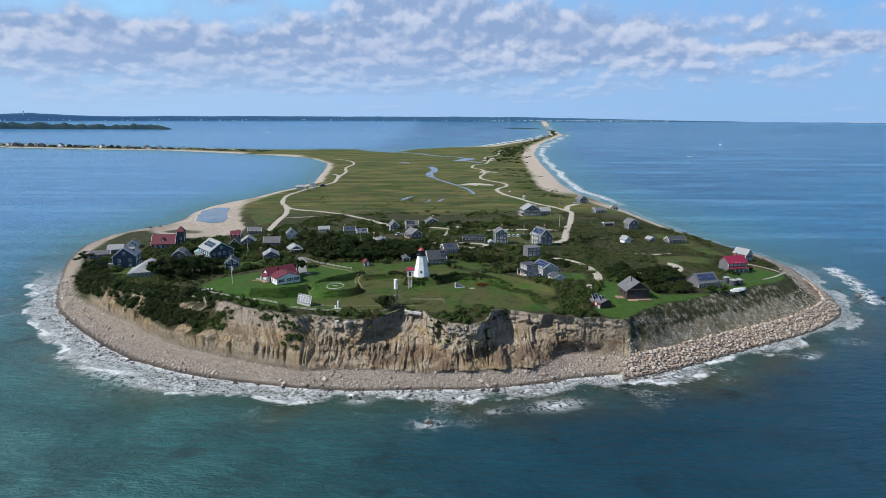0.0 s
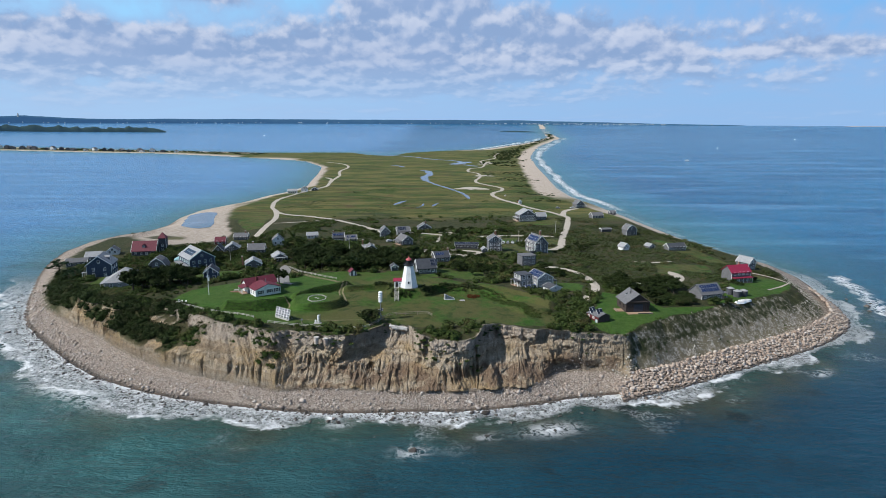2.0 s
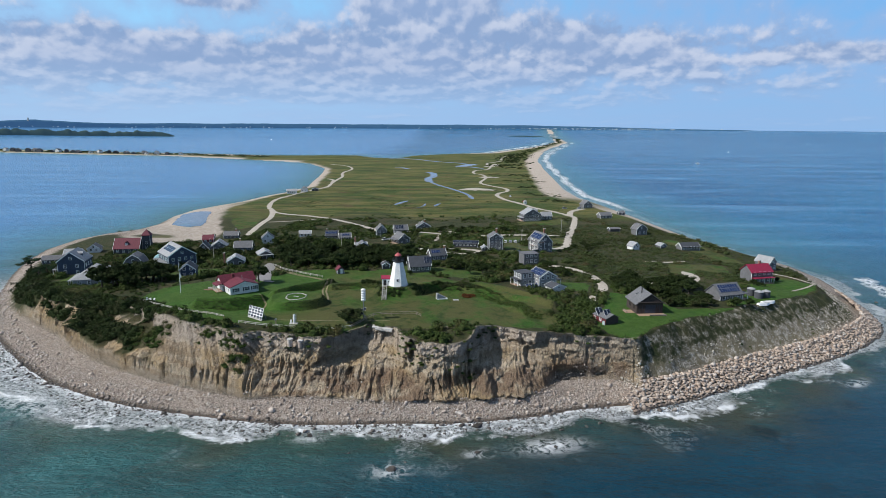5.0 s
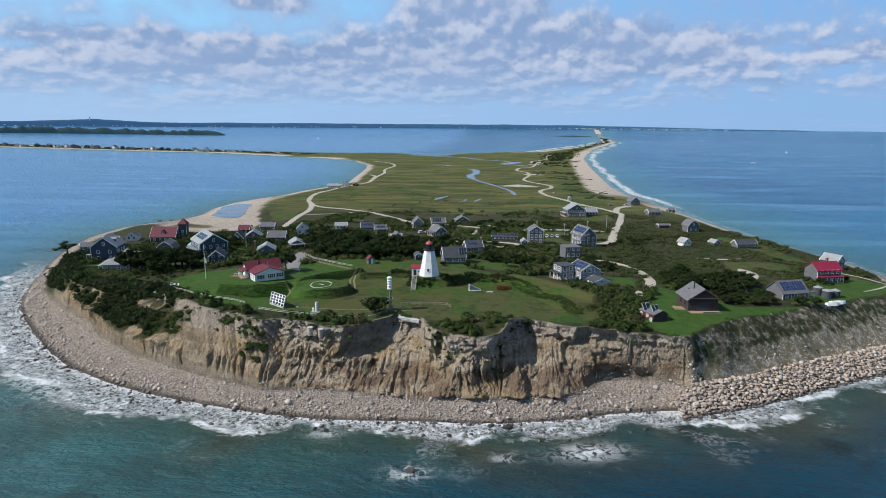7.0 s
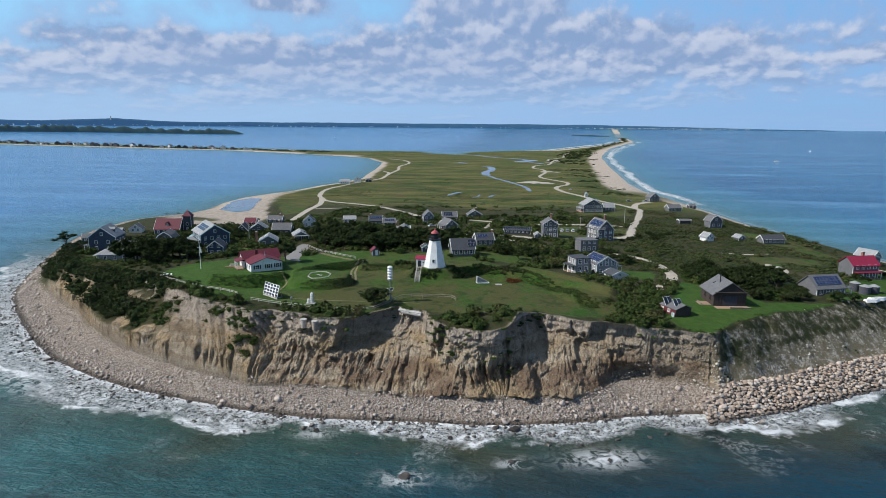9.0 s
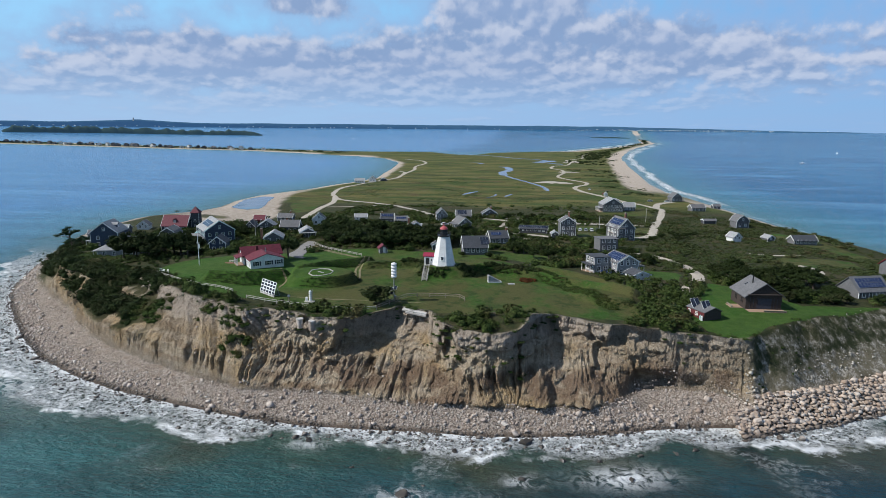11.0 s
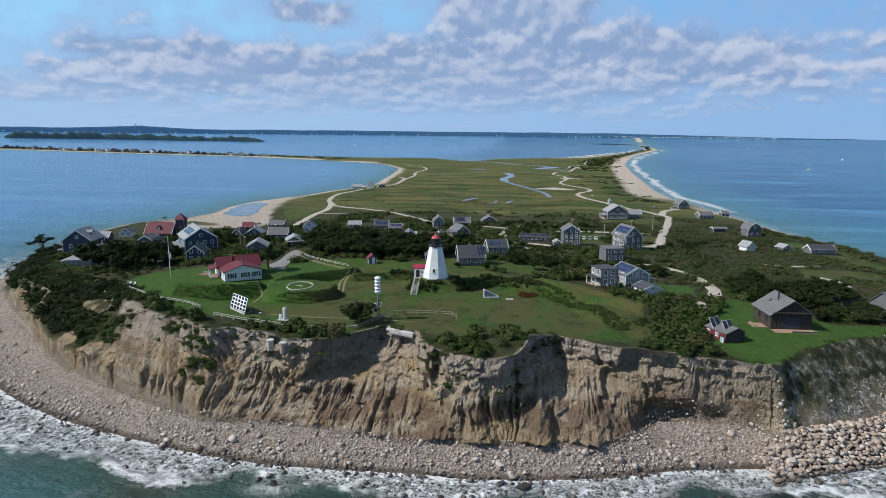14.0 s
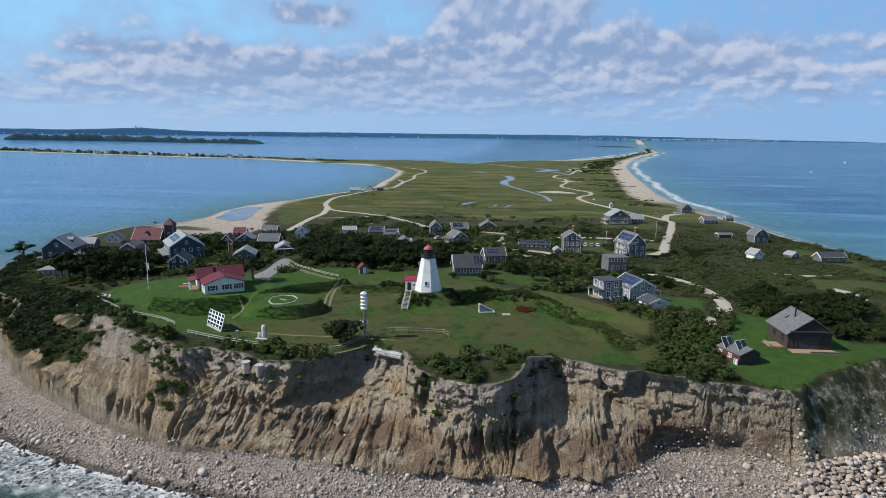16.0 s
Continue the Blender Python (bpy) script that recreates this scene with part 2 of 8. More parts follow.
def height(x, y):
    """Height of the ground, and its distances inside shore, foot and edge of the bluff."""
    x, y = np.asarray(x, float), np.asarray(y, float)
    d = inside_by(x, y, COAST)
    wob = (vnoise(x / 5.0, y / 5.0, 3) - 0.5) * 2.4 + (vnoise(x / 1.7, y / 1.7, 4) - 0.5) * 0.9
    f = inside_by(x, y, FOOT) + wob * 0.5
    e = inside_by(x, y, EDGE) + (vnoise(x / 4.0, y / 4.0, 8) - 0.5) * 1.6
    top = plateau(x, y)
    bluff = step(y, 150, 60)                                   # how far it is a bluff
    bare = step(x, -158, -132) * step(x, 83, 67) * step(y, 40, 14)
    foot_z = np.minimum(3.4, top * 0.8)
    beach = foot_z * np.clip(d / np.maximum(d - np.minimum(f, 0), 0.1), 0, 1) ** 0.85
    s = np.clip(f / np.maximum(f - np.minimum(e, 0), 0.1), 0, 1)
    # under the lip a steep scarp, below it a long apron; further west the scarp stands at the foot
    u = np.maximum(-e, 0)
    tot = np.maximum(f + u, 0.1)
    e2 = inside_by(x, y, APRON_HEAD)
    climb = np.clip(f / np.maximum(f + np.maximum(-e2, 0) + 0.3, 0.3), 0, 1) ** 1.1
    apron = 0.45 * climb + np.maximum(e2, 0) * 0.035
    fall = 1 - np.maximum(np.clip(apron, 0, 0.95), 1 - u * 0.27)
    fall = np.where(tot < 5, np.clip(u / tot, 0, 1), fall)
    lw = np.minimum(1.3, 0.3 * tot)
    rise = np.clip(f / lw, 0, 1) * 0.40 + np.clip((f - lw) / np.maximum(tot - lw, 0.1), 0, 1) ** 1.15 * 0.60
    west = step(x, -26, -50)
    scarp = (1 - fall) * (1 - west) + rise * west
    shape = bare * scarp + (1 - bare) * (0.8 * s + 0.2 * step(s, 0, 1))
    slope = foot_z + (top - foot_z) * shape
    z = np.where(f <= 0, beach, np.where(e <= 0, slope, top))
    z = np.where(d < 0, np.maximum(d * 0.12, -6.0), z) + rim(np.hypot(x, y))
    return z, d, f, e, bare


def ground_z(x, y):
    return float(height(np.array([x], float), np.array([y], float))[0][0])


# ---- materials ----
MATS = {}


def material(name, build):
    """A node material, made once."""
    if name not in MATS:
        m = bpy.data.materials.new(name)
        m.use_nodes = True
        k = Nodes(m.node_tree)
        out = m.node_tree.nodes.new("ShaderNodeOutputMaterial")
        bs = m.node_tree.nodes.new("ShaderNodeBsdfPrincipled")
        k.put(out.inputs[0], bs.outputs[0])
        build(k, bs)
        MATS[name] = m
    return MATS[name]


def place(k):
    return k.tree.nodes.new("ShaderNodeNewGeometry").outputs["Position"]


def own(k):
    return k.tree.nodes.new("ShaderNodeTexCoord").outputs["Object"]


def bump(k, bs, h, strength=0.3, dist=0.05):
    n = k.tree.nodes.new("ShaderNodeBump")
    k.put(n.inputs["Height"], h)
    n.inputs["Strength"].default_value, n.inputs["Distance"].default_value = strength, dist
    k.put(bs.inputs["Normal"], n.outputs[0])


def paint(name, colour, rough=0.6, spread=0.18, scale=1.5, grain=9.0, metal=0.0, strength=0.15):
    """A worn, slightly uneven coat of one colour."""
    def build(k, bs):
        p = own(k)
        big, small = k.noise(p, scale, 4), k.noise(p, grain, 3)
        dark = tuple(c * (1 - spread) for c in colour)
        light = tuple(min(1, c * (1 + spread)) for c in colour)
        c = k.mix(k.remap(big, 0.3, 0.7), dark, light)
        c = k.mix(k.math("MULTIPLY", k.remap(small, 0.45, 0.75), spread), c, tuple(c0 * 0.5 for c0 in colour))
        k.put(bs.inputs["Base Color"], c)
        k.put(bs.inputs["Roughness"], k.remap(small, 0.2, 0.8, rough - 0.1, min(1, rough + 0.1)))
        bs.inputs["Metallic"].default_value = metal
        bump(k, bs, small, strength, 0.02)
    return material(name, build)


def shingles(name, colour, course=0.16, rough=0.85, spread=0.3):
    """Courses of weathered shingles."""
    def build(k, bs):
        p = own(k)
        sep = k.tree.nodes.new("ShaderNodeSeparateXYZ")
        k.put(sep.inputs[0], p)
        row = k.math("FRACT", k.math("DIVIDE", sep.outputs[2], course))
        cell = k.voronoi(k.stretch(p, (1.0, 1.0, 1.1)), 4.5, out="Color")
        big = k.noise(p, 0.6, 4)
        bw = k.tree.nodes.new("ShaderNodeRGBToBW")
        k.put(bw.inputs[0], cell)
        c = k.mix(bw.outputs[0], tuple(c * (1 - spread) for c in colour), tuple(min(1, c * (1 + spread)) for c in colour))
        c = k.mix(k.remap(big, 0.35, 0.7, 0, 0.4), c, tuple(c0 * 0.6 for c0 in colour))
        edge = k.remap(row, 0.0, 0.15, 1.0, 0.0)
        c = k.mix(k.math("MULTIPLY", edge, 0.5), c, tuple(c0 * 0.4 for c0 in colour))
        k.put(bs.inputs["Base Color"], c)
        bs.inputs["Roughness"].default_value = rough
        bump(k, bs, row, 0.4, 0.02)
    return material(name, build)


def glass(name="window_glass"):
    def build(k, bs):
        p = own(k)
        k.put(bs.inputs["Base Color"], k.mix(k.noise(p, 1.5), (0.012, 0.016, 0.02), (0.04, 0.045, 0.05)))
        bs.inputs["Roughness"].default_value = 0.06
        bs.inputs["Specular IOR Level"].default_value = 0.6
    return material(name, build)


def solar(name, colour):
    def build(k, bs):
        p = own(k)
        br = k.tree.nodes.new("ShaderNodeTexBrick")
        k.put(br.inputs["Vector"], p)
        br.offset = 0.0
        k.put(br.inputs["Scale"], 3.0)
        k.put(br.inputs["Color1"], (*colour, 1))
        k.put(br.inputs["Color2"], (*[c * 1.4 for c in colour], 1))
        k.put(br.inputs["Mortar"], (0.12, 0.14, 0.18, 1))
        br.inputs["Mortar Size"].default_value = 0.012
        k.put(bs.inputs["Base Color"], br.outputs[0])
        bs.inputs["Roughness"].default_value = 0.12
    return material(name, build)


def leafy(name, a, b, c):
    """Leaves whose green changes from leaf to leaf and from place to place."""
    def build(k, bs):
        g = k.tree.nodes.new("ShaderNodeNewGeometry")
        r = g.outputs["Random Per Island"]
        p = g.outputs["Position"]
        big, wide = k.noise(p, 0.16, 3), k.noise(p, 0.035, 3)
        col = k.mix(r, a, b)
        col = k.mix(k.remap(big, 0.50, 0.66, 0.0, 0.85), col, c)
        col = k.mix(k.remap(wide, 0.46, 0.62, 0.0, 0.7), col, tuple(v * 0.45 for v in b))
        # bright lit leaves and shaded gaps between them, put into the colour
        fine = k.noise(p, 3.2, 3, 0.7)
        col = k.mix(k.remap(fine, 0.46, 0.70, 0.0, 0.75), col, tuple(v * 1.9 for v in b))
        col = k.mix(k.remap(fine, 0.48, 0.30, 0.0, 0.7), col, tuple(v * 0.4 for v in a))
        k.put(bs.inputs["Base Color"], col)
        bump(k, bs, k.noise(p, 5.0, 3, 0.7), 0.9, 0.35)
        bs.inputs["Roughness"].default_value = 0.62
        bs.inputs["Specular IOR Level"].default_value = 0.05
        bs.inputs["Subsurface Weight"].default_value = 0.0
    return material(name, build)


def stone(name, a, b, rough=0.85):
    def build(k, bs):
        g = k.tree.nodes.new("ShaderNodeNewGeometry")
        oi = k.tree.nodes.new("ShaderNodeObjectInfo")
        r = k.math("FRACT", k.math("ADD", g.outputs["Random Per Island"], oi.outputs["Random"]))
        p = g.outputs["Position"]
        n = k.noise(p, 2.2, 5, 0.65)
        c = k.mix(r, a, b)
        c = k.mix(k.remap(r, 0.80, 0.95, 0.0, 0.7), c, (0.50, 0.46, 0.42))
        c = k.mix(k.remap(n, 0.4, 0.75, 0.0, 0.55), c, tuple(v * 0.45 for v in a))
        sep = k.tree.nodes.new("ShaderNodeSeparateXYZ")
        k.put(sep.inputs[0], p)
        wet = k.remap(k.math("ADD", sep.outputs[2], k.math("MULTIPLY", n, 0.8)), 0.75, 1.35, 1.0, 0.0)
        c = k.mix(k.math("MULTIPLY", wet, 0.85), c, (0.035, 0.03, 0.025))     # weed and wet up to the tide mark
        k.put(bs.inputs["Base Color"], c)
        k.put(bs.inputs["Roughness"], k.remap(wet, 0, 1, rough, 0.45))
        bump(k, bs, k.noise(p, 6.0, 4), 0.5, 0.06)
    return material(name, build)


def build_ground(k, bs):
    p = place(k)
    lawn, sand, cliff, marsh, rubble, pebble = (k.attr(n) for n in ("lawn", "sand", "cliff", "marsh", "rubble", "pebble"))
    n1, n2, n3 = k.noise(p, 0.05, 4), k.noise(p, 0.45, 5, 0.6), k.noise(p, 3.0, 4, 0.65)
    # scrub floor
    c = k.mix(k.remap(n2, 0.35, 0.7), (0.032, 0.042, 0.016), (0.072, 0.068, 0.030))
    c = k.mix(k.remap(n1, 0.5, 0.7, 0, 0.6), c, (0.088, 0.070, 0.038))
    # mown grass, worn in patches
    g = k.mix(k.remap(n2, 0.3, 0.7), (0.034, 0.094, 0.012), (0.060, 0.130, 0.021))
    fresh = k.attr("fresh")
    dry = k.math("SUBTRACT", 1.0, k.math("MULTIPLY", fresh, 0.8))
    g = k.mix(k.math("MULTIPLY", k.remap(k.noise(p, 0.075, 6, 0.62), 0.34, 0.54, 0.0, 0.9), dry), g, (0.100, 0.096, 0.034))
    g = k.mix(k.math("MULTIPLY", k.remap(k.noise(p, 0.20, 5, 0.65), 0.50, 0.64, 0.0, 0.8), dry), g, (0.030, 0.058, 0.012))
    g = k.mix(k.math("MULTIPLY", k.remap(k.noise(p, 0.9, 4, 0.7), 0.52, 0.68, 0.0, 0.7), dry), g, (0.118, 0.100, 0.044))
    g = k.mix(k.remap(n3, 0.5, 0.8, 0.0, 0.35), g, (0.024, 0.060, 0.010))
    c = k.mix(k.remap(k.math("ADD", lawn, k.math("MULTIPLY", k.math("SUBTRACT", n2, 0.5), 0.5)), 0.4, 0.6), c, g)
    # salt marsh in long drifts
    drift = k.noise(k.stretch(p, (0.35, 1.0, 1.0)), 0.035, 6, 0.62, 0.6)
    m = k.mix(k.remap(drift, 0.38, 0.60), (0.058, 0.082, 0.020), (0.150, 0.132, 0.046))
    m = k.mix(k.remap(k.noise(k.stretch(p, (0.25, 1.0, 1.0)), 0.12, 5, 0.6), 0.48, 0.62, 0.0, 0.8), m, (0.046, 0.082, 0.016))
    m = k.mix(k.remap(k.noise(k.stretch(p, (0.4, 1.0, 1.0)), 0.06, 5, 0.65, 0.8), 0.56, 0.64, 0.0, 0.75), m, (0.105, 0.074, 0.034))
    m = k.mix(k.remap(k.noise(k.stretch(p, (0.5, 1.0, 1.0)), 0.022, 4, 0.6), 0.55, 0.66, 0.0, 0.6), m, (0.034, 0.048, 0.016))
    m = k.mix(k.remap(n3, 0.5, 0.8, 0, 0.35), m, (0.05, 0.05, 0.02))
    c = k.mix(marsh, c, m)
    # rubble on the faced slope
    cell = k.voronoi(p, 2.6, out="Color")
    bw = k.tree.nodes.new("ShaderNodeRGBToBW")
    k.put(bw.inputs[0], cell)
    rb = k.mix(k.remap(bw.outputs[0], 0.2, 0.8), (0.21, 0.185, 0.14), (0.52, 0.47, 0.39))
    rb = k.mix(k.remap(n2, 0.44, 0.64, 0.9, 0.0), rb, (0.165, 0.140, 0.085))
    c = k.mix(k.remap(k.math("ADD", rubble, k.math("MULTIPLY", k.math("SUBTRACT", n2, 0.5), 0.9)), 0.35, 0.7), c, rb)
    # bare bluff: beds of clay, sand and gravel
    sep = k.tree.nodes.new("ShaderNodeSeparateXYZ")
    k.put(sep.inputs[0], p)
    lev = k.math("ADD", sep.outputs[2], k.math("MULTIPLY", n2, 1.8))
    comb = k.tree.nodes.new("ShaderNodeCombineXYZ")
    k.put(comb.inputs[2], lev)
    k.put(comb.inputs[0], k.math("MULTIPLY", sep.outputs[0], 0.03))
    bed = k.noise(comb.outputs[0], 0.8, 5, 0.6)
    runs = k.noise(k.stretch(p, (1.6, 0.5, 0.12)), 1.0, 5, 0.65, 0.4)
    b = k.mix(k.remap(bed, 0.38, 0.62), (0.46, 0.345, 0.225), (0.70, 0.585, 0.430))
    b = k.mix(k.remap(k.noise(p, 0.09, 3), 0.46, 0.62, 0.0, 0.75), b, (0.62, 0.445, 0.240))
    b = k.mix(k.remap(lev, 13.0, 16.5, 0.0, 0.75), b, (0.64, 0.550, 0.465))
    east = k.remap(sep.outputs[0], 38.0, 48.0)
    grey = k.math("MULTIPLY", east, k.math("MULTIPLY", k.remap(lev, 9.5, 11.5), k.remap(lev, 17.5, 14.5)))
    b = k.mix(k.math("MULTIPLY", grey, 0.5), b, (0.42, 0.365, 0.295))
    slump = k.math("MULTIPLY", k.remap(k.noise(p, 0.13, 4, 0.6), 0.42, 0.56, 0.0, 0.9), k.remap(lev, 11.5, 8.5))
    slump = k.math("MULTIPLY", slump, k.remap(sep.outputs[0], -42.0, -30.0))
    b = k.mix(slump, b, (0.27, 0.182, 0.120))
    # shade of gullies and crevices painted in as dark streaks and blotches
    b = k.mix(k.remap(runs, 0.50, 0.60, 0.0, 0.4), b, (0.24, 0.172, 0.118))
    b = k.mix(k.remap(k.noise(p, 0.75, 6, 0.75), 0.54, 0.64, 0.0, 0.6), b, (0.18, 0.132, 0.092))
    b = k.mix(k.remap(n3, 0.58, 0.70, 0.0, 0.6), b, (0.60, 0.53, 0.43))
    pick = k.remap(k.voronoi(p, 1.7), 0.16, 0.10)
    b = k.mix(k.math("MULTIPLY", pick, 0.7), b, (0.62, 0.58, 0.52))
    c = k.mix(cliff, c, b)
    # beach
    s = k.mix(k.remap(n2, 0.3, 0.7), (0.38, 0.315, 0.250), (0.53, 0.455, 0.380))
    peb = k.voronoi(p, 3.4, out="Color")
    bw2 = k.tree.nodes.new("ShaderNodeRGBToBW")
    k.put(bw2.inputs[0], peb)
    pb = k.mix(k.remap(bw2.outputs[0], 0.15, 0.85), (0.18, 0.142, 0.112), (0.48, 0.415, 0.355))
    pb = k.mix(k.remap(n2, 0.5, 0.72, 0.0, 0.7), pb, (0.30, 0.225, 0.165))
    s = k.mix(pebble, s, pb)
    c = k.mix(sand, c, s)
    wet = k.remap(k.math("ADD", sep.outputs[2], k.math("MULTIPLY", n2, 0.6)), 0.45, 1.1, 1.0, 0.0)
    low = k.math("MULTIPLY", wet, k.math("SUBTRACT", 1.0, marsh))
    c = k.mix(k.math("MULTIPLY", low, 0.75), c, (0.085, 0.062, 0.046))
    grit = k.noise(p, 4.5, 5, 0.8)
    flat = k.math("SUBTRACT", 1.0, k.math("MULTIPLY", sand, k.math("SUBTRACT", 1.0, pebble)))
    flat = k.math("MULTIPLY", flat, k.math("SUBTRACT", 1.0, k.math("MULTIPLY", k.math("MULTIPLY", lawn, k.attr("fresh")), 0.75)))
    dark_bits = k.math("MULTIPLY", k.remap(grit, 0.50, 0.36, 0.0, 0.62), flat)
    c = k.mix(dark_bits, c, k.mix(0.75, c, (0.010, 0.010, 0.006)))
    light_bits = k.math("MULTIPLY", k.remap(grit, 0.54, 0.68, 0.0, 0.55), flat)
    c = k.mix(light_bits, c, k.vmath("SCALE", c, 1.75))
    k.put(bs.inputs["Base Color"], c)
    bs.inputs["Roughness"].default_value = 0.92
    bs.inputs["Specular IOR Level"].default_value = 0.15
    rough = k.math("ADD", k.math("MULTIPLY", n3, 0.7), k.math("MULTIPLY", k.noise(p, 9.0, 3), 0.3))
    crag = k.math("ADD", k.math("MULTIPLY", runs, 1.8), k.math("MULTIPLY", k.noise(p, 1.5, 6, 0.72), 2.2))
    rough = k.math("MULTIPLY", rough, k.math("SUBTRACT", 1.0, k.math("MULTIPLY", rubble, 0.6)))
    bump(k, bs, k.math("ADD", rough, k.math("MULTIPLY", cliff, crag)), 1.0, 0.75)


def build_water(k, bs):
    p = place(k)
    shore = k.attr("shore")                     # metres out from the shore
    front = k.attr("front")                     # 1 where waves break on the point
    n1 = k.noise(p, 0.008, 4)
    sep = k.tree.nodes.new("ShaderNodeSeparateXYZ")
    k.put(sep.inputs[0], p)
    # greener west, darker east; the brighter sunward side is painted into the colour
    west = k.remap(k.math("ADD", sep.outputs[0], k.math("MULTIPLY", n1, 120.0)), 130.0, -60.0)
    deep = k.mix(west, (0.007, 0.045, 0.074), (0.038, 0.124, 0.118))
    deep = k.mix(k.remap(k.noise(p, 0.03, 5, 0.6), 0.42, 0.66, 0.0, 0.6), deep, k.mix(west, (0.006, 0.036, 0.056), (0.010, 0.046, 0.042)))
    # bluer and paler farther out: the sky's blue is put into the base colour
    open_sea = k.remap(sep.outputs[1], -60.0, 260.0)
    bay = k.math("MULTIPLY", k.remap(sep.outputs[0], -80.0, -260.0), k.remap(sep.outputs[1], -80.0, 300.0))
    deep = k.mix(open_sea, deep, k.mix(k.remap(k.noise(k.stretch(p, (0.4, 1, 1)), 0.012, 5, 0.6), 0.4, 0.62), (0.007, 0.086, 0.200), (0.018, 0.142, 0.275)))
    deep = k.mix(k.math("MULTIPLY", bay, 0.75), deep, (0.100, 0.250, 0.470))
    shoal = k.mix(k.remap(k.noise(p, 0.03, 4), 0.4, 0.6), (0.040, 0.075, 0.050), (0.068, 0.068, 0.028))
    weed = k.remap(k.noise(p, 0.055, 5, 0.6), 0.58, 0.70, 0.0, 0.75)
    near = k.remap(k.math("ADD", shore, k.math("MULTIPLY", k.noise(p, 0.04, 4), 30.0)), 14.0, 50.0, 0.85, 0.0)
    c = k.mix(near, deep, shoal)
    c = k.mix(k.math("MULTIPLY", weed, k.remap(shore, 5.0, 120.0, 1.0, 0.0)), c, (0.008, 0.016, 0.016))
    # the waves' dark ripples and light streaks, painted into the colour
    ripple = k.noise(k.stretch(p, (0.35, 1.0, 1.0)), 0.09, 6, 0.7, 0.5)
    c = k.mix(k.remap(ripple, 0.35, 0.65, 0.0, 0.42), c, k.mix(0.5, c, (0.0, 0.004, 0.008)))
    pale_streak = k.noise(k.stretch(p, (0.10, 1.0, 1.0)), 0.030, 6, 0.62, 0.7)
    c = k.mix(k.math("MULTIPLY", k.remap(pale_streak, 0.50, 0.62, 0.0, 0.5), open_sea), c, k.mix(0.4, c, (0.24, 0.46, 0.66)))
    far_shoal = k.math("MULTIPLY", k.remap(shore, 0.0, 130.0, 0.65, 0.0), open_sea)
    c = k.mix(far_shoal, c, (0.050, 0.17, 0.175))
    # foam: a wet edge, lace over the backwash, and a crest where the wave breaks
    lace_n = k.noise(p, 0.30, 6, 0.68, 1.2)
    lace2 = k.noise(p, 1.0, 5, 0.72, 1.0)
    off = k.math("ADD", shore, k.math("MULTIPLY", k.math("SUBTRACT", lace_n, 0.5), 7.0))
    off = k.math("ADD", off, k.math("MULTIPLY", k.math("SUBTRACT", lace2, 0.5), 3.0))
    reach = k.math("ADD", k.remap(k.noise(p, 0.030, 3), 0.36, 0.60, 3.2, 9.0), k.remap(sep.outputs[0], -24.0, -75.0, 0.0, 5.5))
    warp = k.vmath("ADD", p, k.vmath("SCALE", (2.6, 2.0, 0.0), k.math("SUBTRACT", lace2, 0.5)))
    warp = k.vmath("ADD", warp, k.vmath("SCALE", (-3.0, 3.4, 0.0), k.math("SUBTRACT", lace_n, 0.5)))
    vein = k.math("MAXIMUM", k.remap(k.voronoi(warp, 0.75, "DISTANCE_TO_EDGE"), 0.02, 0.17, 1.0, 0.0), k.remap(k.voronoi(warp, 1.9, "DISTANCE_TO_EDGE"), 0.0, 0.20, 0.75, 0.0))
    edge = k.remap(off, 0.4, 2.6, 1.0, 0.0)
    crest = k.remap(k.math("ABSOLUTE", k.math("SUBTRACT", off, reach)), 0.4, 2.6, 1.0, 0.0)
    crest = k.math("MULTIPLY", crest, k.remap(k.noise(p, 0.07, 3), 0.46, 0.58))
    inner = k.remap(k.math("SUBTRACT", off, reach), -1.5, 1.0, 1.0, 0.0)
    lace = k.math("MULTIPLY", inner, k.math("MAXIMUM", k.math("MULTIPLY", vein, 0.85), k.remap(k.math("ADD", lace_n, k.math("MULTIPLY", k.math("SUBTRACT", lace2, 0.5), 0.9)), 0.46, 0.60)))
    trail = k.math("MULTIPLY", k.remap(shore, 3.0, 34.0, 1.0, 0.0), k.math("MULTIPLY", vein, k.remap(lace_n, 0.44, 0.56)))
    trail = k.math("MULTIPLY", trail, k.remap(k.noise(p, 0.05, 3), 0.54, 0.64))
    foam = k.math("MAXIMUM", k.math("MAXIMUM", edge, crest), k.math("MAXIMUM", k.math("MULTIPLY", lace, 1.0), k.math("MULTIPLY", trail, 0.40)))
    foam = k.math("MULTIPLY", foam, front)
    foam = k.math("MAXIMUM", foam, k.math("MULTIPLY", k.attr("surf"), k.remap(lace_n, 0.40, 0.56)))
    c = k.mix(k.math("MULTIPLY", foam, 0.9), c, (0.78, 0.80, 0.81))
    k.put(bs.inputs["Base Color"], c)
    k.put(bs.inputs["Roughness"], k.remap(foam, 0, 1, 0.20, 0.8))
    bs.inputs["Specular IOR Level"].default_value = 0.30
    bs.inputs["IOR"].default_value = 1.33
    swell = k.noise(k.stretch(p, (1.0, 2.2, 1.0)), 0.16, 4, 0.55)
    chop = k.noise(k.stretch(p, (1.0, 1.7, 1.0)), 0.9, 5, 0.62)
    h = k.math("ADD", k.math("MULTIPLY", swell, 1.6), k.math("MULTIPLY", chop, 0.55))
    bump(k, bs, k.math("ADD", h, k.math("MULTIPLY", foam, 0.5)), 0.85, 1.2)


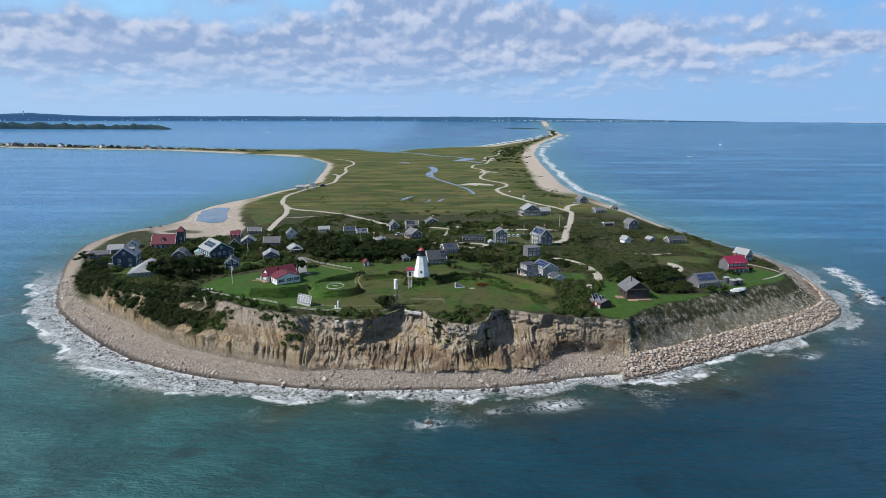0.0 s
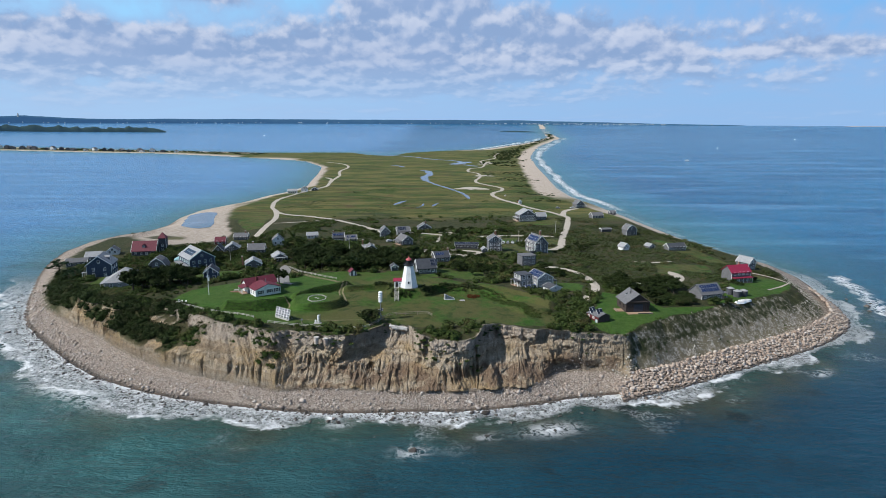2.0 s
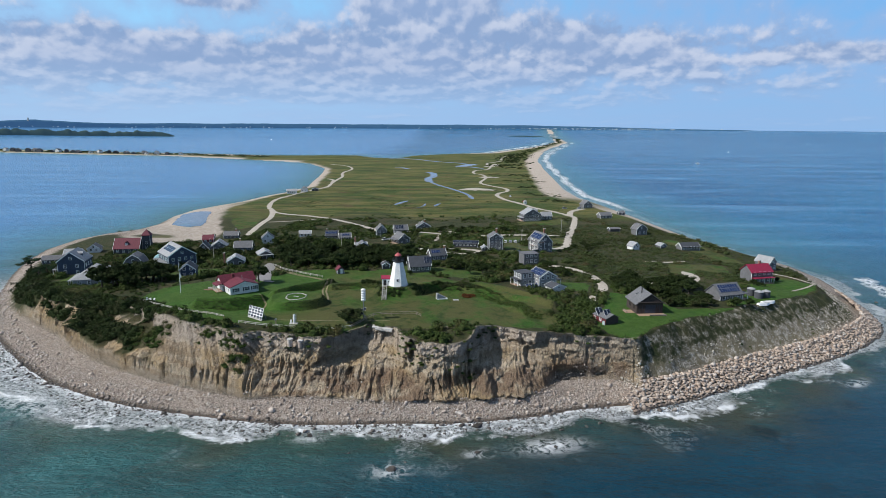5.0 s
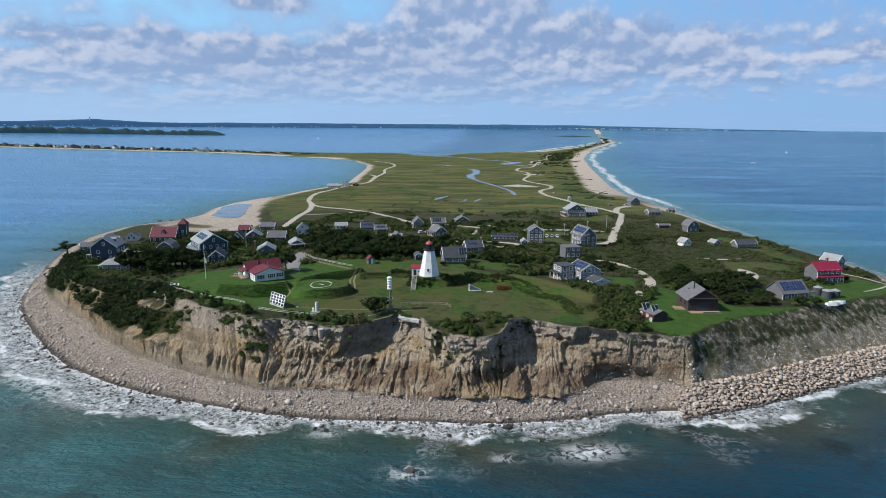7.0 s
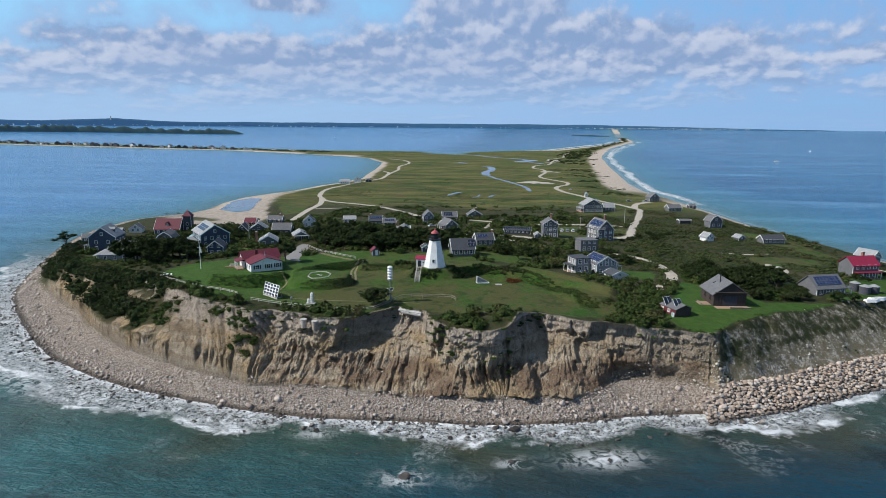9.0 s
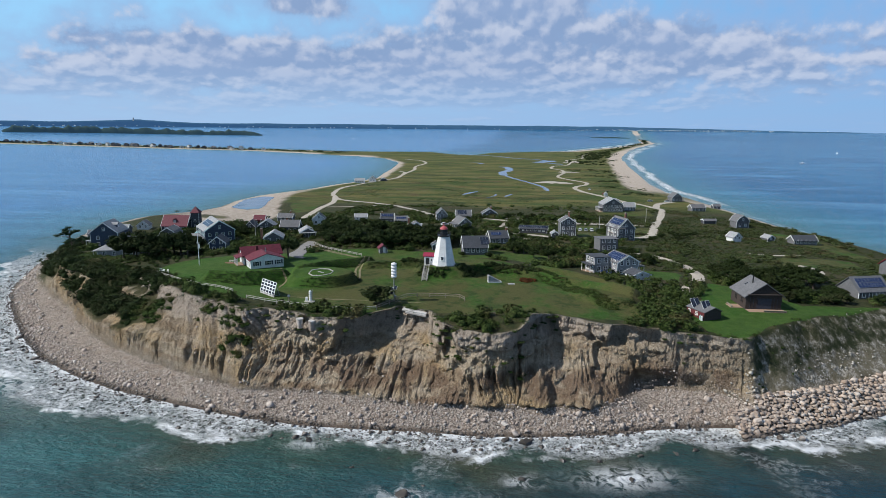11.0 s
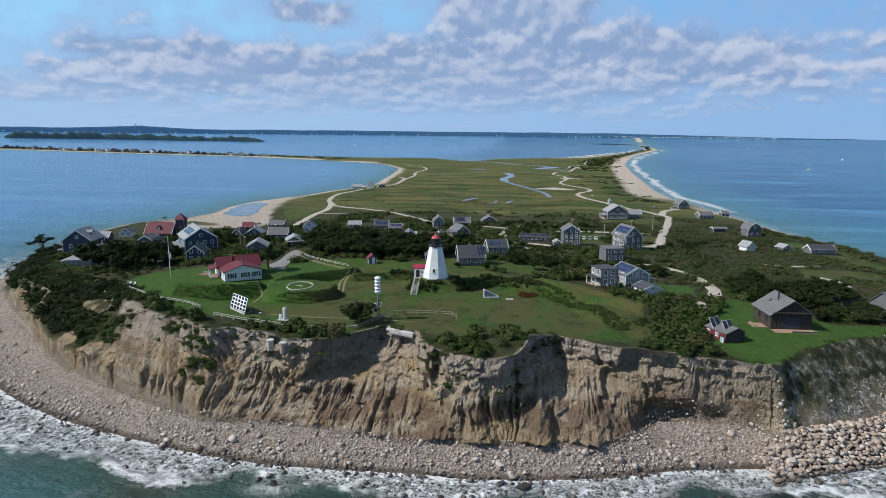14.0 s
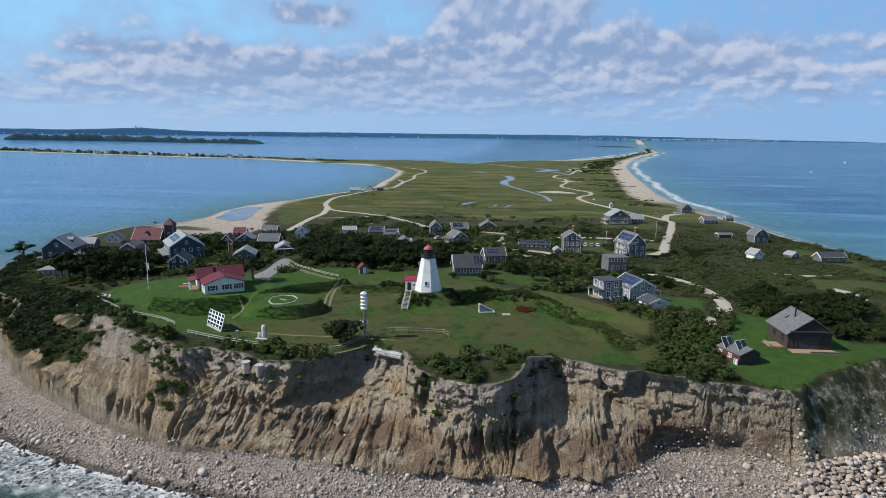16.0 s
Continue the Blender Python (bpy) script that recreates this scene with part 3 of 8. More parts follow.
def build_road(k, bs):
    p = place(k)
    n, n2 = k.noise(p, 0.8, 5, 0.6), k.noise(p, 5.0, 4)
    c = k.mix(k.remap(n, 0.3, 0.7), (0.33, 0.29, 0.235), (0.47, 0.42, 0.35))
    c = k.mix(k.remap(n2, 0.55, 0.8, 0, 0.5), c, (0.22, 0.2, 0.16))
    k.put(bs.inputs["Base Color"], c)
    bs.inputs["Roughness"].default_value = 0.95
    bump(k, bs, n2, 0.5, 0.06)


def build_creek(k, bs):
    p = place(k)
    k.put(bs.inputs["Base Color"], k.mix(k.noise(p, 0.1), (0.05, 0.085, 0.11), (0.09, 0.12, 0.14)))
    bs.inputs["Roughness"].default_value = 0.12
    bump(k, bs, k.noise(p, 1.2, 3), 0.2, 0.1)


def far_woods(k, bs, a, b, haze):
    """Woods kilometres off; their blue haze is a faint glow put into the material."""
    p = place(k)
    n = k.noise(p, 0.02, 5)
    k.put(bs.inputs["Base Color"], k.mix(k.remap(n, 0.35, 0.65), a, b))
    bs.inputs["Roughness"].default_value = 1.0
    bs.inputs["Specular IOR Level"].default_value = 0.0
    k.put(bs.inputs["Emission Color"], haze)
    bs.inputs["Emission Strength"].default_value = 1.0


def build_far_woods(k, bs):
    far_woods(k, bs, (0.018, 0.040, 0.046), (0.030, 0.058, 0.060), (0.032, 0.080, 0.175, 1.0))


GROUND = material("ground", build_ground)
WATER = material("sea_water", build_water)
ROAD = material("sand_track", build_road)
GRAVEL = paint("drive_gravel", (0.21, 0.20, 0.19), 0.95, 0.25)
WORN = paint("worn_grass", (0.17, 0.145, 0.075), 0.95, 0.3)
RED_LEAF = leafy("red_leaves", (0.075, 0.026, 0.012), (0.13, 0.048, 0.022), (0.07, 0.06, 0.02))
CREEK = material("creek_water", build_creek)
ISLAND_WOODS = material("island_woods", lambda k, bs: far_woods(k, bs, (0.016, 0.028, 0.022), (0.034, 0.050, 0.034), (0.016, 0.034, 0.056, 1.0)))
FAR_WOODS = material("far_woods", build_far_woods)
WHITE = paint("white_paint", (0.80, 0.80, 0.78), 0.55, 0.08)
WHITE_SHINGLE = shingles("white_shingles", (0.78, 0.78, 0.76), 0.2, 0.7, 0.05)
RED_ROOF = paint("red_roof", (0.115, 0.013, 0.026), 0.7, 0.25)
BRIGHT_RED = paint("crimson_roof", (0.25, 0.014, 0.045), 0.6, 0.15)
RED_WALL = paint("barn_red", (0.12, 0.022, 0.025), 0.75, 0.25)
PINK_DOME = paint("faded_red", (0.40, 0.075, 0.08), 0.6, 0.15)
GRAY_SHINGLE = shingles("gray_shingles", (0.135, 0.136, 0.142))
PALE_SHINGLE = shingles("pale_gray_shingles", (0.29, 0.29, 0.295), 0.16, 0.8, 0.15)
DARK_SHINGLE = shingles("dark_gray_shingles", (0.070, 0.073, 0.085))
NAVY = shingles("slate_blue_shingles", (0.055, 0.072, 0.11))
BROWN = shingles("brown_boards", (0.050, 0.036, 0.030), 0.2)
ROOF_GRAY = shingles("gray_roof", (0.135, 0.135, 0.14), 0.14)
ROOF_LIGHT = shingles("pale_roof", (0.29, 0.295, 0.30), 0.14, 0.8, 0.15)
ROOF_DARK = shingles("charcoal_roof", (0.055, 0.06, 0.07), 0.14)
MINT = paint("mint_trim", (0.60, 0.74, 0.72), 0.5, 0.08)
TEAL = paint("teal_trim", (0.30, 0.50, 0.50), 0.5, 0.1)
BLACK = paint("black_iron", (0.02, 0.02, 0.022), 0.45, 0.3)
SHUTTER = paint("dark_shutter", (0.03, 0.035, 0.05), 0.6)
WOOD = paint("weathered_wood", (0.27, 0.22, 0.17), 0.85, 0.3)
DECK = paint("deck_boards", (0.33, 0.22, 0.15), 0.8, 0.25)
PALE_WOOD = paint("gray_rail", (0.42, 0.40, 0.36), 0.85, 0.25)
CONCRETE = paint("concrete", (0.46, 0.44, 0.41), 0.9, 0.2)
BRICK = paint("chimney_brick", (0.27, 0.13, 0.09), 0.9, 0.3)
METAL = paint("gray_metal", (0.35, 0.36, 0.37), 0.4, 0.15, metal=0.6)
GLASS = glass()
SOLAR = solar("solar_cells", (0.012, 0.025, 0.075))
SOLAR_BLACK = solar("dark_solar_cells", (0.012, 0.016, 0.028))
BARK = paint("bark", (0.09, 0.07, 0.055), 0.95, 0.3)
LEAF_TREE = leafy("tree_leaves", (0.014, 0.026, 0.009), (0.036, 0.052, 0.016), (0.042, 0.042, 0.020))
LEAF_PINE = leafy("pine_needles", (0.012, 0.028, 0.014), (0.028, 0.050, 0.022), (0.03, 0.045, 0.02))
LEAF_SHRUB = leafy("shrub_leaves", (0.020, 0.040, 0.011), (0.062, 0.088, 0.024), (0.105, 0.080, 0.040))
LEAF_HEATH = leafy("heath_leaves", (0.026, 0.044, 0.015), (0.066, 0.082, 0.029), (0.094, 0.068, 0.037))
LEAF_EDGE = leafy("edge_leaves", (0.024, 0.048, 0.013), (0.064, 0.094, 0.024), (0.092, 0.068, 0.032))
STONE = stone("beach_stone", (0.29, 0.225, 0.18), (0.60, 0.53, 0.465))
GRANITE = stone("wall_granite", (0.30, 0.225, 0.170), (0.54, 0.445, 0.360))
SLOPE_STONE = stone("slope_stone", (0.26, 0.235, 0.19), (0.54, 0.50, 0.43))
WET_ROCK = stone("wet_rock", (0.045, 0.038, 0.030), (0.13, 0.105, 0.085))

# ---- building blocks ----


def arrays_mesh(name, co, faces_flat, sizes, mat, smooth=False):
    """A mesh from coordinate and index arrays; sizes: vertices of each face."""
    me = bpy.data.meshes.new(name)
    faces_flat = np.asarray(faces_flat, np.int32).ravel()
    me.vertices.add(len(co))
    me.vertices.foreach_set("co", np.asarray(co, np.float32).ravel())
    me.loops.add(len(faces_flat))
    me.loops.foreach_set("vertex_index", faces_flat)
    sizes = np.asarray(sizes, np.int32)
    me.polygons.add(len(sizes))
    starts = np.concatenate([[0], np.cumsum(sizes)[:-1]]).astype(np.int32)
    me.polygons.foreach_set("loop_start", starts)
    me.update(calc_edges=True)
    me.validate()
    if smooth:
        me.polygons.foreach_set("use_smooth", np.ones(len(sizes), bool))
    me.materials.append(mat)
    return me


def mesh_of(name, bm, mat, smooth=False):
    me = bpy.data.meshes.new(name)
    bmesh.ops.recalc_face_normals(bm, faces=bm.faces)
    if smooth:
        for f in bm.faces:
            f.smooth = True
    bm.to_mesh(me)
    bm.free()
    me.materials.append(mat)
    return me


def part(name, shape, mat, parent, label="", m=None, smooth=False):
    """Links a bmesh, or shares a mesh, as one part under a thing or a part."""
    me = shape if isinstance(shape, bpy.types.Mesh) else mesh_of(name, shape, mat, smooth)
    ob = new(name, me)
    ob.parent = parent
    if m is not None:
        ob.matrix_basis = m
    if label:
        ob["label"] = label
    return ob


def thing(name, label, category, m, group="", kind=""):
    ob = new(name)
    ob.empty_display_size = 0.5
    ob.matrix_basis = m
    return tagged(ob, label, category, group, kind)


def box(bm, cx, cy, cz, sx, sy, sz, m=None, bevel=0.0):
    """Adds a box by its centre and sizes."""
    mm = pose(cx, cy, cz) @ Matrix.Diagonal((sx, sy, sz, 1))
    if m is not None:
        mm = m @ mm
    g = bmesh.ops.create_cube(bm, size=1.0, matrix=mm)
    if bevel:
        es = list({e for v in g["verts"] for e in v.link_edges})
        bmesh.ops.bevel(bm, geom=es, offset=bevel, segments=1, affect="EDGES", clamp_overlap=True)
    return bm


def one_box(*a, **k):
    return box(bmesh.new(), *a, **k)


def tube(bm, p, q, r0, r1=None, sides=8):
    """Adds a tapered round bar from p to q."""
    p, q = Vector(p), Vector(q)
    d = q - p
    m = Matrix.Translation((p + q) / 2) @ d.to_track_quat("Z", "Y").to_matrix().to_4x4()
    bmesh.ops.create_cone(bm, cap_ends=True, segments=sides, radius1=r0, radius2=r0 if r1 is None else r1, depth=d.length, matrix=m)
    return bm


def prism(bm, profile, y0, y1):
    """Adds a solid whose outline in x, z runs from y0 to y1."""
    a = [bm.verts.new((x, y0, z)) for x, z in profile]
    b = [bm.verts.new((x, y1, z)) for x, z in profile]
    n = len(profile)
    bm.faces.new(a)
    bm.faces.new(b[::-1])
    for i in range(n):
        bm.faces.new((a[i], b[i], b[(i + 1) % n], a[(i + 1) % n]))
    return bm


# ---- the ground: one sheet ----
def axis(*runs):
    """Grid lines: runs of (from, to, spacing), with growing steps outside."""
    out = []
    for a, b, s in runs:
        out.extend(np.linspace(a, b, max(2, int(round((b - a) / s)) + 1))[:-1])
    return np.array(out + [runs[-1][1]])


SAND_FLAT = [(-206, 395), (-194, 378), (-180, 325), (-168, 280), (-152, 234), (-144, 212), (-140, 190), (-147, 178), (-150, 160), (-170, 154), (-190, 172), (-222, 205), (-224, 300), (-222, 345)]
LAWNS = {
    "village": [(-9, 97), (2, 106), (8, 93), (-4, 76)],
    "tall_house": [(52, 168), (66, 172), (59, 112), (50, 112)],
    "road_side": [(84, 166), (94, 168), (88, 143), (80, 146)],
    "lane": [(-2, 187), (14, 187), (9, 163), (0, 166)],
    "dune_grass": [(-168, 350), (-150, 340), (-134, 283), (-126, 232), (-135, 222), (-150, 250), (-164, 300)],
    "light": [(-95, -8), (-80, -21), (-50, -36), (-12, -43), (5, -40), (12, -40), (18, -37), (22, -35), (30, -36), (45, -37), (53, -36), (53, -22), (54, -6), (48, -1), (42, 6), (36, 16), (24, 20),
              (14, 30), (-8, 37), (-32, 43), (-46, 41), (-58, 28), (-72, 22), (-92, 12)],
    "barn": [(66, -36), (69, -41.5), (74, -41), (84, -33), (98.5, -22.9), (115, -15), (124, -9), (108, -11), (98, -13), (95, -6), (88, 4), (80, 9), (75, -6), (70, -16), (67, -26)],
    "end": [(122, -6), (150, 10), (172, 29), (180, 45), (174, 62), (160, 52), (140, 22)],
    "tower": [(46, 96), (76, 106), (88, 132), (60, 126)],
    "beach_house": [(74, 238), (112, 246), (112, 276), (74, 258)],
    "deck_house": [(58, 12), (72, 10), (76, 26), (62, 30)],
    "behind": [(-20, 37), (12, 33), (34, 28), (34, 46), (0, 52)],
    "blue": [(-112, 40), (-84, 36), (-76, 50), (-96, 58), (-112, 52)],
    "navy": [(-150, 34), (-134, 40), (-136, 66), (-150, 62)],
    "red_house": [(128, 26), (146, 30), (166, 40), (176, 58), (166, 66), (150, 34), (136, 32)],
    "low_house": [(112, -12), (130, -2), (146, 12), (150, 22), (136, 16), (122, -6)],
    "east": [(120, 52), (150, 60), (158, 84), (128, 84)],
    "west_shore": [(-196, 187), (-188, 199), (-171, 193), (-164, 184), (-176, 178), (-188, 177)],
    "slope": [(168, 90), (178, 92), (172, 150), (160, 170), (152, 160)],
}


def lawn_by(x, y):
    best = np.full(np.shape(x), -1e9)
    for ring in LAWNS.values():
        best = np.maximum(best, inside_by(x, y, ring))
    return best


def sheet(xs, ys, z):
    nx, ny = len(xs), len(ys)
    X, Y = np.meshgrid(xs, ys)
    co = np.stack([X, Y, z], -1).reshape(-1, 3)
    i = np.arange(nx * ny).reshape(ny, nx)
    q = np.stack([i[:-1, :-1], i[:-1, 1:], i[1:, 1:], i[1:, :-1]], -1).reshape(-1, 4)
    return co, q


def put_attr(me, name, v):
    a = me.attributes.new(name, "FLOAT", "POINT")
    a.data.foreach_set("value", np.asarray(v, np.float32).ravel())


FANS = [(13.5, 11.8, 10.5, 2.4), (28.5, 10.4, 5.5, 3.2), (38.5, 10.2, 10.0, 2.2), (-3.5, 9.0, 7.0, 1.1), (-13.0, 9.4, 5.0, 0.9), (-22.5, 9.0, 5.0, 0.8), (-30.5, 8.0, 3.5, 0.8)]


def weather(x, z, f, e, bare):
    """How far the bare face stands out or is cut back, in metres: beds and blocks above, gullied fans below, hollows."""
    w = bare * step(f, 0.1, 1.6) * step(-e, -0.1, 0.4)
    west = step(x, -32, -40)
    high = step(z, 9.5, 12.5)
    # slumped fans: cones of fallen clay, their gullies spreading from the head
    fan = np.zeros(np.shape(x))
    warped = x + 1.2 * (vnoise(x / 6, z / 4, 65) - 0.5)
    for cx, top, half, out in FANS:
        drop = np.maximum(top - z, 0.0)
        wide = np.maximum(half * drop / (top - 3.2), 0.05)
        here = step(np.abs(x - cx) / wide, 1.15, 0.35) * step(drop, 0.0, 1.6)
        fan = np.maximum(fan, out * here)
        pull = step(np.abs(x - cx) / np.maximum(wide, 1.0), 1.6, 0.6)
        warped = warped * (1 - pull) + (cx + (x - cx) * 6.0 / (2.2 + drop)) * pull
    gully = np.abs(vnoise(warped / 1.5, z / 14, 61) - 0.5) * 2
    gully = np.minimum(gully, 0.55) / 0.55
    rill = np.minimum(np.abs(vnoise(warped / 0.62, z / 7, 62) - 0.5) * 2, 0.5) * 2
    patch = 0.35 + 0.65 * step(fbm(x / 5, z / 4, 69), 0.36, 0.60)
    calm = step(x, 43, 48)
    low = (1 - high) * (1 - west) * (1 - 0.85 * calm)
    out = fan + low * patch * ((gully - 0.75) * 1.9 + (rill - 0.7) * 0.9)
    # hard and soft beds, broken blocks, a few upright cracks
    tilt = z + 0.03 * x + 0.5 * (vnoise(x / 9, z / 9, 60) - 0.5)
    beds = (vnoise(x / 30, tilt / 0.55, 64) - 0.5) * 0.8 + (vnoise(x / 14, tilt / 1.5, 70) - 0.5) * 1.1
    crack = step(np.abs(vnoise((x + 0.5 * vnoise(x / 2, z / 2, 74)) / 2.3, z / 9, 71) - 0.5), 0.10, 0.02) * step(vnoise(x / 6, z / 5, 72), 0.45, 0.6)
    blocks = fbm(x / 2.4, z / 1.5, 63, 4) - 0.5
    out = out + np.maximum(high, 0.8 * calm) * (1 - west) * (beds - 0.8 * crack) + blocks * (1.9 + 0.8 * high) * (1 - 0.35 * calm) * (1 - 0.5 * west) + (fbm(x / 0.8, z / 0.6, 67, 2) - 0.5) * 1.3 * (1 - 0.4 * west)
    # to the west: upright pillars at the foot, slanting rills on the slope above
    pillar = np.minimum(np.abs(vnoise((x + 0.6 * vnoise(x / 5, z / 4, 73)) / 1.9, z / 30, 75) - 0.5) * 2, 0.4) / 0.4
    foot = step(z, 10.5, 8.5)
    slant = np.minimum(np.abs(vnoise((x + 0.9 * z) / 1.25, z / 9, 76) - 0.5) * 2, 0.5) * 2
    out = out + west * (foot * (pillar - 0.75) * 2.6 + (1 - foot) * ((slant - 0.7) * 1.7 + 0.9 * (vnoise((x + 0.9 * z) / 0.55, z / 5, 77) - 0.5)))
    under = 3.6 * np.exp(-((x - 54.5) / 6.0) ** 4 - ((z - 4.2) / 2.2) ** 2) + 2.6 * np.exp(-((x - 64.5) / 2.4) ** 2 - ((z - 4.2) / 1.8) ** 2)
    cave = 3.4 * np.exp(-((x + 36.6 - (z - 5) * 0.25) / 1.1) ** 2 - ((z - 5) / 3.4) ** 4)
    cave = cave + 1.8 * np.exp(-((x - 60.2) / 0.5) ** 2 - ((z - 8.5) / 4.5) ** 4)

    def hollow(x0, x1, z0, z1, deep, lean=0.0):
        """A recess with a sharp western side, shallowing to the east."""
        u = x - x0 - lean * (z - z0)
        wide = x1 - x0
        rag = 1.2 * (vnoise(x / 1.6, z / 1.3, 68) - 0.5)
        return deep * step(u + rag, 0.0, 0.7) * step(u + rag, wide, wide * 0.45) * step(z + rag, z0 - 1.2, z0 + 0.6) * step(z, z1 + 0.9, z1)
    cave = cave + hollow(-20.5, -5.0, 10.0, 17.9, 4.6, 0.28) + hollow(6.6, 10.5, 12.0, 17.2, 3.2) + hollow(22.0, 29.0, 13.2, 17.5, 3.4, 0.35) + hollow(31.8, 35.5, 9.0, 16.5, 2.6, -0.25)
    cave = cave + hollow(44.5, 60.0, 13.0, 16.8, 2.4, 0.1) + hollow(41.0, 46.0, 10.0, 12.2, 1.6) + hollow(52.0, 57.0, 9.6, 11.6, 1.0)
    cave = cave + hollow(-29.0, -24.0, 13.5, 17.0, 1.6) + hollow(-12.0, -8.5, 6.4, 8.6, 1.6) + hollow(-23.5, -21.0, 5.6, 8.0, 1.4)
    return w * (out - cave) - bare * step(f, -0.25, 0.2) * step(-e, -0.1, 0.4) * under


def build_land():
    xs = axis((-4800, -2800, 400), (-2800, -700, 60), (-700, -260, 14), (-260, -160, 3), (-160, -100, 0.7), (-100, -62, 0.36), (-62, 76, 0.24), (76, 80, 0.5), (80, 215, 1.2),
              (215, 300, 7), (300, 900, 20), (900, 4800, 400))
    ys = axis((-2500, -300, 300), (-300, -80, 20), (-80, -62, 0.6), (-62, -49, 0.27), (-49, -44.7, 0.12), (-44.7, -36, 0.4), (-36, -8, 0.5), (-8, 40, 0.9), (40, 300, 2.8), (300, 700, 8), (700, 1700, 18), (1700, 4700, 40))
    X, Y = np.meshgrid(xs, ys)
    # rows bend with the lip of the bluff, so that the steep face is finely cut
    cols = np.clip(xs, -64, 70)
    lip = np.full(len(xs), -45.0)
    for i, cx in enumerate(cols):
        yy = np.arange(-62.0, -24.0, 0.15)
        inside = np.nonzero(inside_by(np.full(len(yy), cx), yy, EDGE) > 0)[0]
        lip[i] = yy[inside[0]] if len(inside) else -45.0
    kern = np.hanning(7) / np.hanning(7).sum()
    lip = np.convolve(np.pad(lip, 3, mode="edge"), kern, mode="valid")
    Y = Y + (lip + 45.0)[None, :] * step(Y, -80, -60) * step(Y, -8, -42)
    z, d, f, e, bare = height(X, Y)
    slope_zone = step(f, -0.6, 0.6) * step(e, 0.8, -0.4)
    cliff = slope_zone * np.maximum(bare, 0) * step(X + 3 * (fbm(X / 3, z / 3, 86) - 0.5), 77, 74)
    low_left = step(X, -100, -118) * step(Y, 60, 30) * step(f, -0.5, 0.5) * step(f, 5.0, 2.5)
    cliff = np.maximum(cliff, low_left * step(X, -155, -140))
    green = fbm(X / 9, Y / 7, 51)
    cliff = cliff * (1 - step(X, -62, -80) * step(green, 0.40, 0.52) * step(z, 6, 9))
    rubble = slope_zone * step(X, 66, 76) * step(Y, 90, 50)
    rubble = rubble * (0.46 + 0.54 * step(z + 3 * (fbm(X / 8, Y / 8, 87) - 0.5), 10.5, 5.5)) * (1 - 0.5 * step(X, 150, 175))
    fresh = np.maximum(step(X, -22, -34) * step(X, -104, -96), step(X, 60, 68)) * step(Y, 60, 50)
    fresh = np.maximum(fresh, 0.6 * step(Y, 24, 30) * (X < 40) * step(Y, 120, 60)) * (1 - 0.9 * bump2(X, Y, -30, -30, 12, 5))
    sand = step(d, -30, -2) * step(f, 1.2, -0.8)
    far_beach = step(Y, 330, 420)
    sandfar = far_beach * step(d + 8 * (fbm(X / 30, Y / 30, 84) - 0.5), np.where(X < -300, 60, 14), np.where(X < -300, 35, 8)) * step(X, 90, 40) * (1 - (X > -450) * (Y > 1150))
    east_beach = step(Y, 400, 460) * step(X, 60, 100) * step(d + 10 * (fbm(X / 25, Y / 40, 85) - 0.5), 36, 26)
    rough = 9 * (fbm(X / 9, Y / 14, 83) - 0.5)
    west_sand = step(inside_by(X, Y, SAND_FLAT) + rough, -2.0, 2.5)
    sand = np.maximum(np.maximum(sand * (1 - far_beach), sandfar), np.maximum(east_beach, west_sand * 0.95))
    sand = sand * (1 - 0.9 * step(inside_by(X, Y, LAWNS["west_shore"]) + 0.5 * rough, -1.0, 2.0))
    pebble = np.maximum(step(Y, 200, 90), step(X, -190, -205) * step(Y, 250, 225))
    marsh = step(Y + 30 * (vnoise(X / 40, Y / 40, 61) - 0.5), 262, 300)
    lawn = step(lawn_by(X, Y) + 2.0 * (vnoise(X / 3, Y / 3, 71) - 0.5), -1.0, 1.0) * step(e, -1.2, 0.4)
    z = z + (1 - sand) * (1 - cliff) * 0.25 * (fbm(X / 6, Y / 6, 81) - 0.5) * step(d, 2, 10)
    co, q = sheet(xs, ys, z)
    co[:, 1] = Y.ravel()
    move = weather(X, z, f, e, bare)
    west = step(X, -50, -78)
    co[:, 0] += (move * -0.55 * west).ravel()
    co[:, 1] += (-move * (1 - 0.2 * west)).ravel()
    me = arrays_mesh("ground", co, q, np.full(len(q), 4), GROUND, smooth=True)
    me.polygons.foreach_set("use_smooth", cliff.ravel()[q].min(1) < 0.5)        # crisp broken clay
    for n, v in (("lawn", lawn), ("sand", sand), ("cliff", cliff), ("marsh", marsh), ("rubble", rubble), ("pebble", pebble), ("fresh", fresh)):
        put_attr(me, n, v)
    tagged(new("ground", me), "grassy headland with an eroded clay bluff, shingle beach and salt marsh", "ground", kind="structure")


